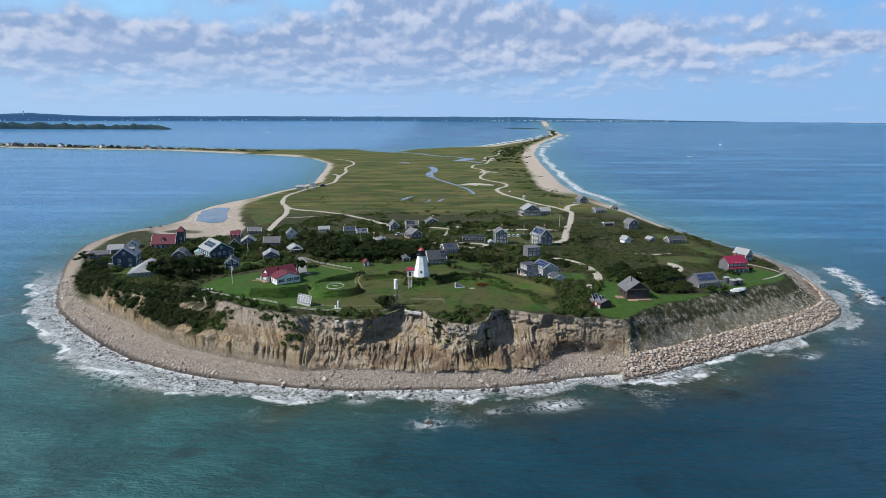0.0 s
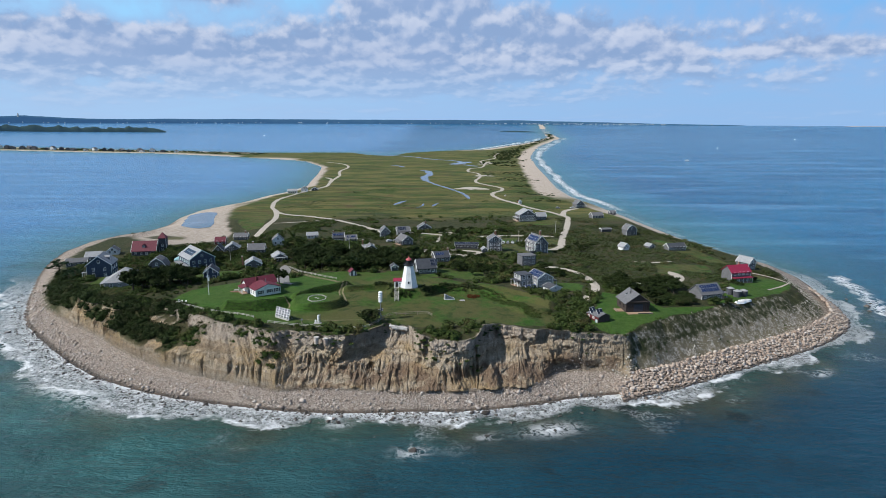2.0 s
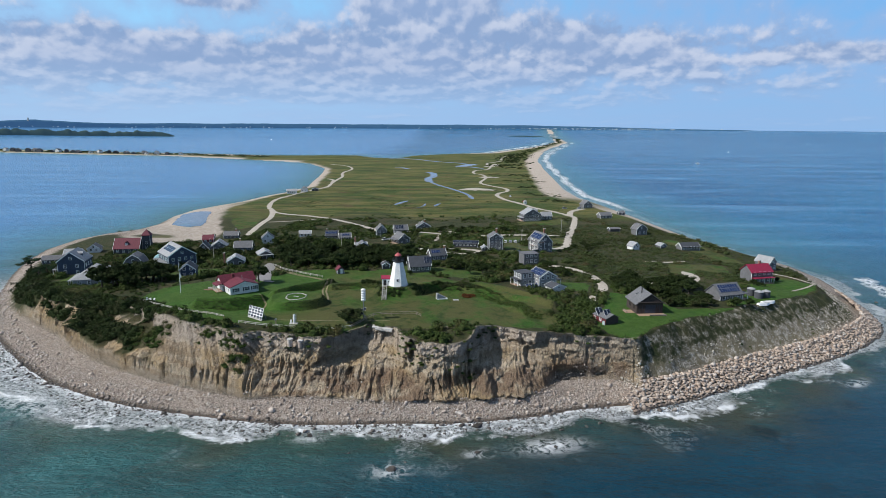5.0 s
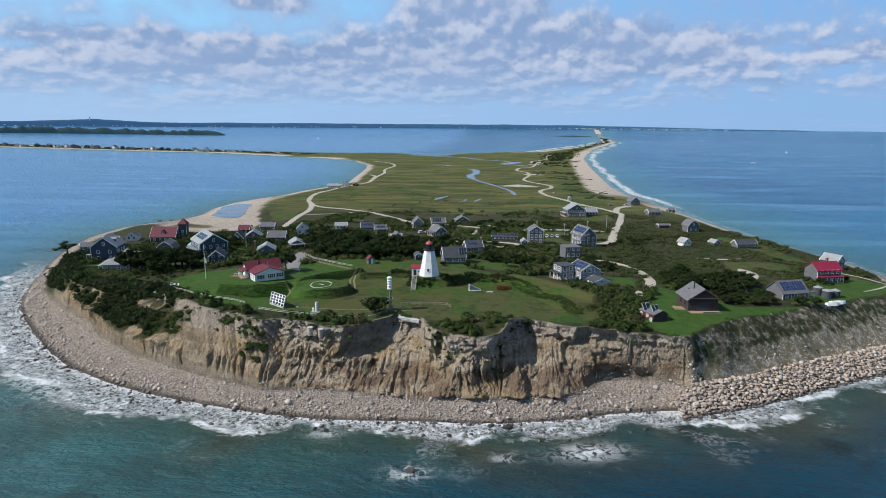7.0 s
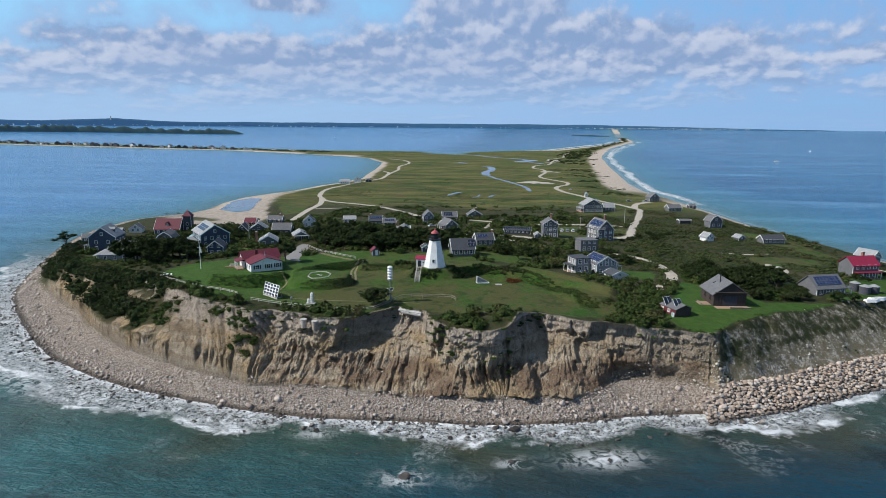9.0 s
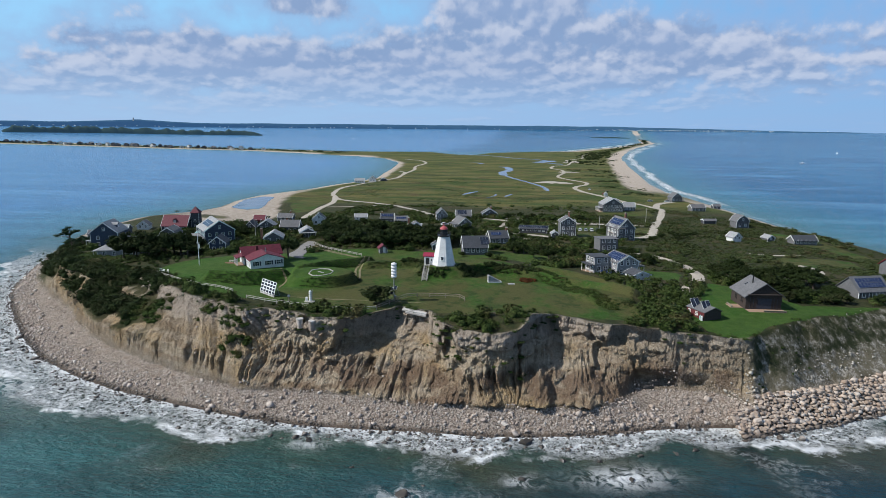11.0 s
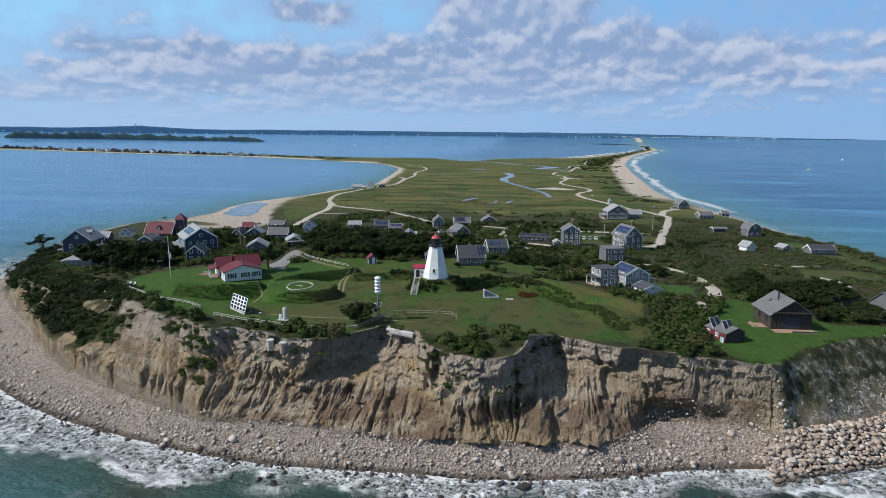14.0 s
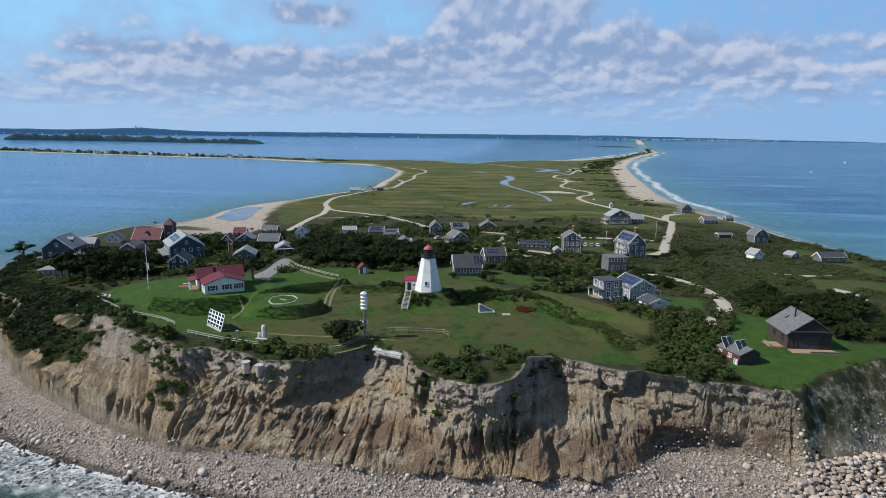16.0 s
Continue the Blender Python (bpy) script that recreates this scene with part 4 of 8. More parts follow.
def build_sea():
    xs = axis((-4850, -1500, 250), (-1500, -300, 30), (-300, -200, 5), (-200, 215, 2.2), (215, 300, 4), (300, 1000, 20), (1000, 4850, 250))
    ys = axis((-2500, -260, 200), (-260, -100, 6), (-100, 60, 2.2), (60, 420, 5), (420, 1200, 10), (1200, 2000, 20), (2000, 4850, 90))
    X, Y = np.meshgrid(xs, ys)
    d = inside_by(X, Y, COAST)
    r = np.sqrt(X * X + Y * Y)
    z = rim(r)
    swell = (fbm(X / 14, Y / 8, 91) - 0.5) * 0.5 * step(-d, 0, 12) * step(r, 600, 300)
    co, q = sheet(xs, ys, z + swell)
    keep = np.hypot(co[q][:, :, 0].mean(1), co[q][:, :, 1].mean(1)) < 4850
    q = q[keep]
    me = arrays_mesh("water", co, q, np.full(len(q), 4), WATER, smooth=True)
    front = np.maximum(step(Y, 140, 60), step(X - np.maximum(Y - 900, 0) * 0.22, 60, 120) * 0.3 * step(Y, 2200, 1500))
    front = front * np.where(X < -150, step(Y, 110, 40), 1) * (1 - 0.45 * step(X, 150, 190))
    put_attr(me, "shore", -d)
    put_attr(me, "front", front)
    surf = 1.3 * step(bank(X, Y, [(217, 30), (224, 48), (231, 67), (237, 94)], 1.0, 5.5) + 0.7 * (fbm(X / 6, Y / 6, 93) - 0.5), 0.25, 0.6) + 0.9 * bump2(X, Y, 146, -37, 4, 1.8, 30) + bump2(X, Y, 44, -76, 7, 3, 10) + 0.9 * bump2(X, Y, 5, -87.5, 4, 2.4) + 0.8 * bump2(X, Y, -168, 14, 7, 5, 60)
    surf = surf + 0.8 * bump2(X, Y, 25.5, -80, 3, 1.6) + 0.7 * bump2(X, Y, -17, -73, 3.5, 2) + 0.9 * bump2(X, Y, -105, -52, 22, 5, -28)
    line = 12 + 6 * vnoise(X * 0, Y / 60, 95)
    beach_break = step(X, 110, 150) * step(Y, 330, 430) * step(Y, 3000, 2000) * np.exp(-((-d - line) / (3.2 + Y / 600)) ** 2) * (0.55 + 0.45 * step(vnoise(X * 0, Y / 45, 96), 0.3, 0.6))
    put_attr(me, "surf", np.clip(surf, 0, 1) + 2.2 * beach_break)
    tagged(new("water", me), "wind-ruffled blue-green sea with white surf along the shore", "sea", kind="structure")


build_land()
build_sea()

# ---- houses ----
SHARED = {}


def shared(key, make, mat, name, smooth=False):
    """A mesh made once and shared by alike pieces."""
    if key not in SHARED:
        SHARED[key] = mesh_of(name, make(), mat, smooth)
    return SHARED[key]


def window_frame_shape(w, h, bars):
    """One frame with its glazing bars, and a sill that stands a little further out."""
    t = 0.14
    mid = (-0.03, 0.03) if bars else ()
    xs = [-w / 2 - t, -w / 2, *mid, w / 2, w / 2 + t]
    zs = [-h / 2 - t, -h / 2, *(v * 1.2 for v in mid), h / 2, h / 2 + t]
    bm = bmesh.new()
    cells = {(i, j) for i in range(len(xs) - 1) for j in range(len(zs) - 1) if not (i % 2 and j % 2)}
    pts = {}

    def corner(i, j, y):
        if (i, j, y) not in pts:
            pts[i, j, y] = bm.verts.new((xs[i], y - (0.06 if j < 2 and y < 0 else 0.0), zs[j]))
        return pts[i, j, y]
    for i, j in sorted(cells):
        quad = ((i, j), (i + 1, j), (i + 1, j + 1), (i, j + 1))
        bm.faces.new([corner(a, b, -0.06) for a, b in quad])
        bm.faces.new([corner(a, b, 0.06) for a, b in reversed(quad)])
        for (a, b), (c, d), beside in zip(quad, quad[1:] + quad[:1], ((i, j - 1), (i + 1, j), (i, j + 1), (i - 1, j))):
            if beside not in cells:
                bm.faces.new((corner(a, b, 0.06), corner(c, d, 0.06), corner(c, d, -0.06), corner(a, b, -0.06)))
    return bm


def add_window(parent, m, w=1.0, h=1.4, trim=None, bars=True, shutters=False):
    """A window on a wall; m stands on the wall with -y outwards."""
    trim = trim or WHITE
    fr = shared(("frame", w, h, bars, trim.name), lambda: window_frame_shape(w, h, bars), trim, "window_frame")
    win = part("window", fr, trim, parent, m=m)
    pane = shared(("pane", w, h), lambda: one_box(0, 0.02, 0, w, 0.05, h), GLASS, "pane")
    part("pane", pane, GLASS, win)
    if shutters:
        sh = shared(("shutter", h), lambda: one_box(0, 0, 0, 0.5, 0.07, h + 0.1, bevel=0.02), SHUTTER, "shutter")
        for s in (-1, 1):
            part("shutter", sh, SHUTTER, win, m=pose(s * (w / 2 + 0.42), -0.06, 0))
    return win


def roof_profile(kind, w, eave, ridge, over):
    """Outline of the roof's top from one eave to the other."""
    if kind == "gambrel":
        k = eave + (ridge - eave) * 0.62
        return [(-w / 2 - over, eave - 0.25), (-w * 0.31, k), (0, ridge), (w * 0.31, k), (w / 2 + over, eave - 0.25)]
    if kind == "shed":
        return [(-w / 2 - over, ridge), (w / 2 + over, eave)]
    if kind == "saltbox":
        sl = (ridge - eave) / (w / 2)
        return [(-w / 2 - over, eave - over * sl * 0.8), (w * 0.10, ridge), (w / 2 + over, eave + 0.6)]
    sl = (ridge - eave) / (w / 2)
    return [(-w / 2 - over, eave - over * sl), (0, ridge), (w / 2 + over, eave - over * sl)]


def house(name, label, x, y, rot, w, d, eave, ridge, walls, roof, kind="gable", ridge_along="y", windows=(("front", 2, 1),), trim=None,
          chimney=None, solar_on=None, porch=None, attic=True, shutters=False, base=0.4, category="house", group="", win=(0.95, 1.35), z=None, rakes=True,
          dormers=0, door=None, skylights=0, k=0.80):
    """A house: its front looks along -y before it is turned by rot; w across the front, d deep, x and y the middle of its front."""
    trim = trim or WHITE
    w, d, eave, ridge = w * k, d * k, eave * 0.97, ridge * 0.97
    c, s = math.cos(radians(rot)), math.sin(radians(rot))
    cx, cy = x - s * d / 2, y + c * d / 2
    gz = min(ground_z(cx + dx * c * w / 2 - dy * s * d / 2, cy + dx * s * w / 2 + dy * c * d / 2) for dx in (-1, 0, 1) for dy in (-1, 0, 1))
    gz_front = max(ground_z(x, y), gz)
    zz = (gz + gz_front) / 2 if z is None else z
    h = thing(name, label, category, pose(cx, cy, zz, 0, 0, rot), group)
    FOOTPRINTS.append((cx, cy, max(w, d) / 2 + 1.5))
    W, D = (w, d) if ridge_along == "y" else (d, w)
    R = pose(0, 0, 0) if ridge_along == "y" else pose(0, 0, 0, 0, 0, 90)
    below = zz - gz + 0.6
    over = 0.4
    if kind == "hip":
        wall_prof = [(-W / 2, -below), (W / 2, -below), (W / 2, eave), (-W / 2, eave)]
    elif kind == "flat":
        wall_prof = [(-W / 2, -below), (W / 2, -below), (W / 2, eave), (-W / 2, eave)]
    else:
        rp = roof_profile(kind, W, eave, ridge, 0)
        wall_prof = [(-W / 2, -below), (W / 2, -below)] + [(px, pz - 0.06) for px, pz in reversed(rp)]
    part("wall", prism(bmesh.new(), wall_prof, -D / 2, D / 2), walls, h, m=R)
    # roof
    th = 0.22
    bm = bmesh.new()
    if kind == "hip":
        run = max(0.1, D / 2 - W / 2)
        lo = eave - 0.25
        pts = [(-W / 2 - over, -D / 2 - over, lo), (W / 2 + over, -D / 2 - over, lo), (W / 2 + over, D / 2 + over, lo), (-W / 2 - over, D / 2 + over, lo),
               (-W / 2 - over, -D / 2 - over, lo + th), (W / 2 + over, -D / 2 - over, lo + th), (W / 2 + over, D / 2 + over, lo + th),
               (-W / 2 - over, D / 2 + over, lo + th), (0, -run, ridge), (0, run, ridge)]
        bmesh.ops.convex_hull(bm, input=[bm.verts.new(p) for p in pts])
    elif kind == "flat":
        box(bm, 0, 0, eave + 0.12, W + 0.5, D + 0.5, 0.24)
    else:
        rp = roof_profile(kind, W, eave, ridge, over)
        prism(bm, rp + [(px, pz + th) for px, pz in reversed(rp)], -D / 2 - over, D / 2 + over)
    roof_ob = part("roof", bm, roof, h, m=R)
    if kind in ("gable", "gambrel", "saltbox") and rakes:
        rp = roof_profile(kind, W, eave, ridge, over)
        bm = bmesh.new()
        prism(bm, [(px, pz - 0.22) for px, pz in rp] + [(px, pz + th + 0.03) for px, pz in reversed(rp)], -D / 2 - over - 0.09, -D / 2 - over + 0.03)
        part("rake_board", bm, trim, h, m=R)
        bm = bmesh.new()
        prism(bm, [(px, pz - 0.22) for px, pz in rp] + [(px, pz + th + 0.03) for px, pz in reversed(rp)], D / 2 + over - 0.03, D / 2 + over + 0.09)
        part("rake_board", bm, trim, h, m=R)
    if kind != "flat":
        corner = shared(("corner", eave, trim.name), lambda: one_box(0, 0, eave / 2, 0.16, 0.16, eave - 0.3), trim, "corner_board")
        for sx in (-1, 1):
            part("corner_board", corner, trim, h, m=pose(sx * (w / 2 - 0.02), -d / 2 + 0.02, 0))
    # windows
    ww, wh = win
    for face, n, floors in windows:
        span = w if face in ("front", "back") else d
        lift = {"front": pose(0, -d / 2 - 0.04, 0), "back": pose(0, d / 2 + 0.04, 0, 0, 0, 180), "left": pose(-w / 2 - 0.04, 0, 0, 0, 0, -90),
                "right": pose(w / 2 + 0.04, 0, 0, 0, 0, 90)}[face]
        for f in range(floors):
            for i in range(n):
                px = span * ((i + 0.5) / n - 0.5) * 0.9
                add_window(h, lift @ pose(px, 0, base + 1.35 + f * 2.7), ww, wh, trim, shutters=shutters)
    if attic and kind in ("gable", "gambrel") and ridge_along == "y" and ridge - eave > 2.0:
        add_window(h, pose(0, -d / 2 - 0.04, eave + (ridge - eave) * 0.32), 0.9, 1.15, trim)
    if door:
        face_x = door
        dm = shared(("door", trim.name), lambda: one_box(0, 0, 1.05, 0.95, 0.1, 2.1, bevel=0.02), trim, "door")
        dob = part("door", dm, trim, h, m=pose(face_x, -d / 2 - 0.03, base - 0.3))
        part("door_knob", shared("knob", lambda: one_box(0.36, -0.08, 1.0, 0.08, 0.08, 0.08, bevel=0.02), METAL, "door_knob"), METAL, dob)
    if chimney:
        px, py, top = chimney
        bm = bmesh.new()
        box(bm, px, py, (eave * 0.6 + top) / 2, 0.8, 0.8, top - eave * 0.6)
        ch = part("chimney", bm, BRICK, h)
        part("chimney_cap", one_box(px, py, top + 0.07, 1.0, 1.0, 0.16, bevel=0.03), CONCRETE, ch)
    sl = (ridge - eave) / (W / 2) if kind not in ("flat", "shed") else 0
    ang = math.degrees(math.atan(sl))
    slant = math.hypot(W / 2, ridge - eave)

    def on_roof(side, u, v):
        """A pose on a slope: u along the ridge, v up the slope from the eave, both in metres."""
        if side == "left":
            return R @ pose(-W / 2 + v * math.cos(radians(ang)), u, eave + v * math.sin(radians(ang)) + th / math.cos(radians(ang)) + 0.05, 0, -ang, 0)
        return R @ pose(W / 2 - v * math.cos(radians(ang)), u, eave + v * math.sin(radians(ang)) + th / math.cos(radians(ang)) + 0.05, 0, ang, 0)
    if solar_on and kind == "gable":
        side, cols, rows, u0, mat = solar_on
        pw, ph = 1.05, 1.6
        pm = shared(("solar", mat.name), lambda: one_box(0, 0, 0.04, ph - 0.05, pw - 0.05, 0.05), mat, "solar_panel")
        fm = shared("solar_frame", lambda: one_box(0, 0, 0.0, ph, pw, 0.06), METAL, "panel_frame")
        for r in range(rows):
            for q in range(cols):
                v = slant / 2 + (r - (rows - 1) / 2) * (ph + 0.06)
                sp = part("solar_panel", pm, mat, h, m=on_roof(side, u0 + (q - (cols - 1) / 2) * (pw + 0.05), v))
                part("panel_frame", fm, METAL, sp)
    for i in range(skylights):
        sk = part("skylight", shared("skyl", lambda: one_box(0, 0, 0, 1.3, 0.9, 0.14, bevel=0.03), WHITE, "skylight"), WHITE, h,
                  m=on_roof("left", (i - (skylights - 1) / 2) * D / (skylights + 0.6), slant * 0.55))
        part("pane", shared("skyp", lambda: one_box(0, 0, 0.08, 1.1, 0.7, 0.03), GLASS, "pane"), GLASS, sk)
    for i in range(dormers):
        u = (i - (dormers - 1) / 2) * D / max(1, dormers + 0.3)
        mm = R @ pose(W * 0.27, u, eave + (ridge - eave) * 0.30, 0, 0, 90) if ridge_along == "y" else R @ pose(-W * 0.27, u, eave + (ridge - eave) * 0.30, 0, 0, -90)
        dw = 1.9
        bm = prism(bmesh.new(), [(-dw / 2, 0), (dw / 2, 0), (dw / 2, 1.4), (0, 2.2), (-dw / 2, 1.4)], -0.9, W * 0.22)
        dob = part("dormer", bm, walls, h, m=mm)
        pr = roof_profile("gable", dw, 1.4, 2.2, 0.15)
        part("dormer_roof", prism(bmesh.new(), pr + [(a, b + 0.12) for a, b in reversed(pr)], -1.05, W * 0.22), roof, dob)
        fr = shared(("frame", 0.9, 1.0, True, trim.name), lambda: window_frame_shape(0.9, 1.0, True), trim, "window_frame")
        part("window", fr, trim, dob, m=pose(0, -0.94, 0.75))
    if porch:
        face, depth, hh = porch
        span = w if face == "front" else d
        lift = pose(0, -d / 2, 0) if face == "front" else pose(-w / 2, 0, 0, 0, 0, -90) if face == "left" else pose(w / 2, 0, 0, 0, 0, 90)
        pb = part("porch", one_box(0, -depth / 2, base - 0.1, span * 0.95, depth, 0.22), DECK, h, m=lift)
        part("porch_roof", prism(bmesh.new(), [(-span / 2, hh), (span / 2, hh), (span / 2, hh + 0.18), (-span / 2, hh + 0.18)], -depth - 0.2, 0), roof, pb)
        post = shared(("post", hh), lambda: one_box(0, 0, (hh + base) / 2, 0.16, 0.16, hh - base), WHITE, "porch_post")
        n = max(2, int(span / 2.6) + 1)
        for i in range(n):
            part("porch_post", post, WHITE, pb, m=pose(span * 0.46 * (2 * i / (n - 1) - 1), -depth + 0.15, 0))
        leg = one_box(0, -depth / 2, (base - below) / 2 - 0.1, span * 0.93, depth * 0.9, base + below - 0.1)
        part("porch_base", leg, WOOD, pb)
    return h


FOOTPRINTS = []


def build_lighthouse():
    z0 = ground_z(0, 0) - 0.1
    t = thing("lighthouse", "white shingled octagonal wooden lighthouse with black lantern and red dome", "lighthouse", pose(0, 0, z0))
    bm = bmesh.new()
    bmesh.ops.create_cone(bm, cap_ends=True, segments=8, radius1=3.62, radius2=1.80, depth=8.7, matrix=pose(0, 0, 4.35 + 0.2, 0, 0, 22.5))
    part("tower", bm, WHITE_SHINGLE, t)
    bm = bmesh.new()
    bmesh.ops.create_cone(bm, cap_ends=True, segments=8, radius1=3.9, radius2=3.8, depth=1.6, matrix=pose(0, 0, -0.5, 0, 0, 22.5))
    part("stone_base", bm, CONCRETE, t)
    bm = bmesh.new()
    bmesh.ops.create_cone(bm, cap_ends=True, segments=8, radius1=1.7, radius2=2.15, depth=0.5, matrix=pose(0, 0, 8.95, 0, 0, 22.5))
    box(bm, 0, 0, 9.24, 0.1, 0.1, 0.05)
    bmesh.ops.create_cone(bm, cap_ends=True, segments=16, radius1=2.05, radius2=2.05, depth=0.12, matrix=pose(0, 0, 9.24))
    gal = part("gallery", bm, BLACK, t)
    rail = bmesh.new()
    for i in range(16):
        a, b = math.tau * i / 16, math.tau * (i + 1) / 16
        for hz in (9.75, 10.2):
            tube(rail, (1.95 * math.cos(a), 1.95 * math.sin(a), hz), (1.95 * math.cos(b), 1.95 * math.sin(b), hz), 0.035, sides=5)
        tube(rail, (1.95 * math.cos(a), 1.95 * math.sin(a), 9.25), (1.95 * math.cos(a), 1.95 * math.sin(a), 10.22), 0.03, sides=5)
    part("railing", rail, BLACK, gal)
    bm = bmesh.new()
    bmesh.ops.create_cone(bm, cap_ends=True, segments=10, radius1=1.16, radius2=1.16, depth=0.9, matrix=pose(0, 0, 9.7))
    lan = part("lantern", bm, BLACK, t)
    mull = shared("mullion", lambda: tube(bmesh.new(), (0, 0, 10.1), (0, 0, 11.15), 0.06, sides=5), BLACK, "mullion")
    for i in range(10):
        a = math.tau * i / 10
        part("mullion", mull, BLACK, lan, m=pose(1.1 * math.cos(a), 1.1 * math.sin(a), 0))
    bm = bmesh.new()
    bmesh.ops.create_cone(bm, cap_ends=True, segments=10, radius1=1.02, radius2=1.02, depth=1.0, matrix=pose(0, 0, 10.62))
    part("lantern_glass", bm, GLASS, lan)
    bm = bmesh.new()
    for i, (r0, r1, za, zb) in enumerate([(1.28, 1.22, 11.1, 11.22), (1.22, 0.95, 11.22, 11.6), (0.95, 0.42, 11.6, 11.95), (0.42, 0.14, 11.95, 12.2)]):
        bmesh.ops.create_cone(bm, cap_ends=True, segments=16, radius1=r0, radius2=r1, depth=zb - za, matrix=pose(0, 0, (za + zb) / 2))
    dome = part("dome", bm, PINK_DOME, t, "faded red dome")
    bm = bmesh.new()
    bmesh.ops.create_uvsphere(bm, u_segments=10, v_segments=6, radius=0.20, matrix=pose(0, 0, 12.32))
    tube(bm, (0, 0, 12.5), (0, 0, 13.1), 0.03, sides=5)
    part("ball_finial", bm, PINK_DOME, dome)
    # windows on the sloping faces
    for turn, hz in ((0, 2.5), (0, 6.2), (90, 4.4)):
        r = 3.62 * math.cos(radians(22.5)) - (3.62 - 1.8) * math.cos(radians(22.5)) * (hz - 0.2) / 8.7
        m = pose(0, 0, 0, 0, 0, turn) @ pose(0, -r - 0.05, hz, -11, 0, 0)
        if hz != 6.2:
            add_window(t, m, 0.75, 1.0, WHITE, bars=False)
    # entry house with its red roof
    m = pose(-4.1, 0.3, 0.2)
    e = part("entry_house", prism(bmesh.new(), [(-1.75, -1), (1.2, -1), (1.2, 2.4), (-1.75, 2.4)], -1.5, 1.5), WHITE_SHINGLE, t, m=m)
    pr = [(-1.6, 2.35), (0, 3.25), (1.6, 2.35)]
    part("entry_roof", prism(bmesh.new(), pr + [(a, b + 0.2) for a, b in reversed(pr)], -1.7, 1.9), BRIGHT_RED, e, m=pose(-0.25, 0, 0, 0, 0, 90))
    part("door", one_box(-0.7, -1.53, 1.0, 1.0, 0.1, 2.0, bevel=0.02), BLACK, e)
    add_window(e, pose(0.55, -1.54, 1.4), 0.45, 0.55, WHITE, bars=False)
    # stair down the bank
    foot = (-4.3, -10.2)
    zf = ground_z(*foot) - z0
    top = Vector((-4.8, -1.3, 0.2))
    end = Vector((foot[0], foot[1], zf + 0.1))
    st = part("stair", one_box(-4.8, -1.9, 0.12, 1.8, 1.1, 0.14), PALE_WOOD, t)
    n = 16
    tread = shared("tread", lambda: one_box(0, 0, 0, 1.3, 0.34, 0.07), PALE_WOOD, "tread")
    for i in range(n):
        p = top.lerp(end, (i + 0.8) / (n + 0.5))
        part("tread", tread, PALE_WOOD, st, m=Matrix.Translation(p))
    for sx in (-0.75, 0.75):
        o = Vector((sx, 0, 0))
        part("stringer", tube(bmesh.new(), top + o, end + o, 0.12, sides=6), PALE_WOOD, st)
        up = Vector((0, 0, 0.95))
        bm = bmesh.new()
        tube(bm, top + o + up, end + o + up, 0.055, sides=6)
        tube(bm, top + o + up * 0.55, end + o + up * 0.55, 0.045, sides=6)
        for i in range(6):
            p = top.lerp(end, i / 5) + o
            tube(bm, p - Vector((0, 0, 0.5)), p + up, 0.06, sides=6)
        part("handrail", bm, PALE_WOOD, st)
    FOOTPRINTS.append((0, 0, 4.4))
    FOOTPRINTS.append((-4, 0, 3))
    FOOTPRINTS.append((-4.4, -5, 1.2))
    FOOTPRINTS.append((-4.4, -8, 1.2))


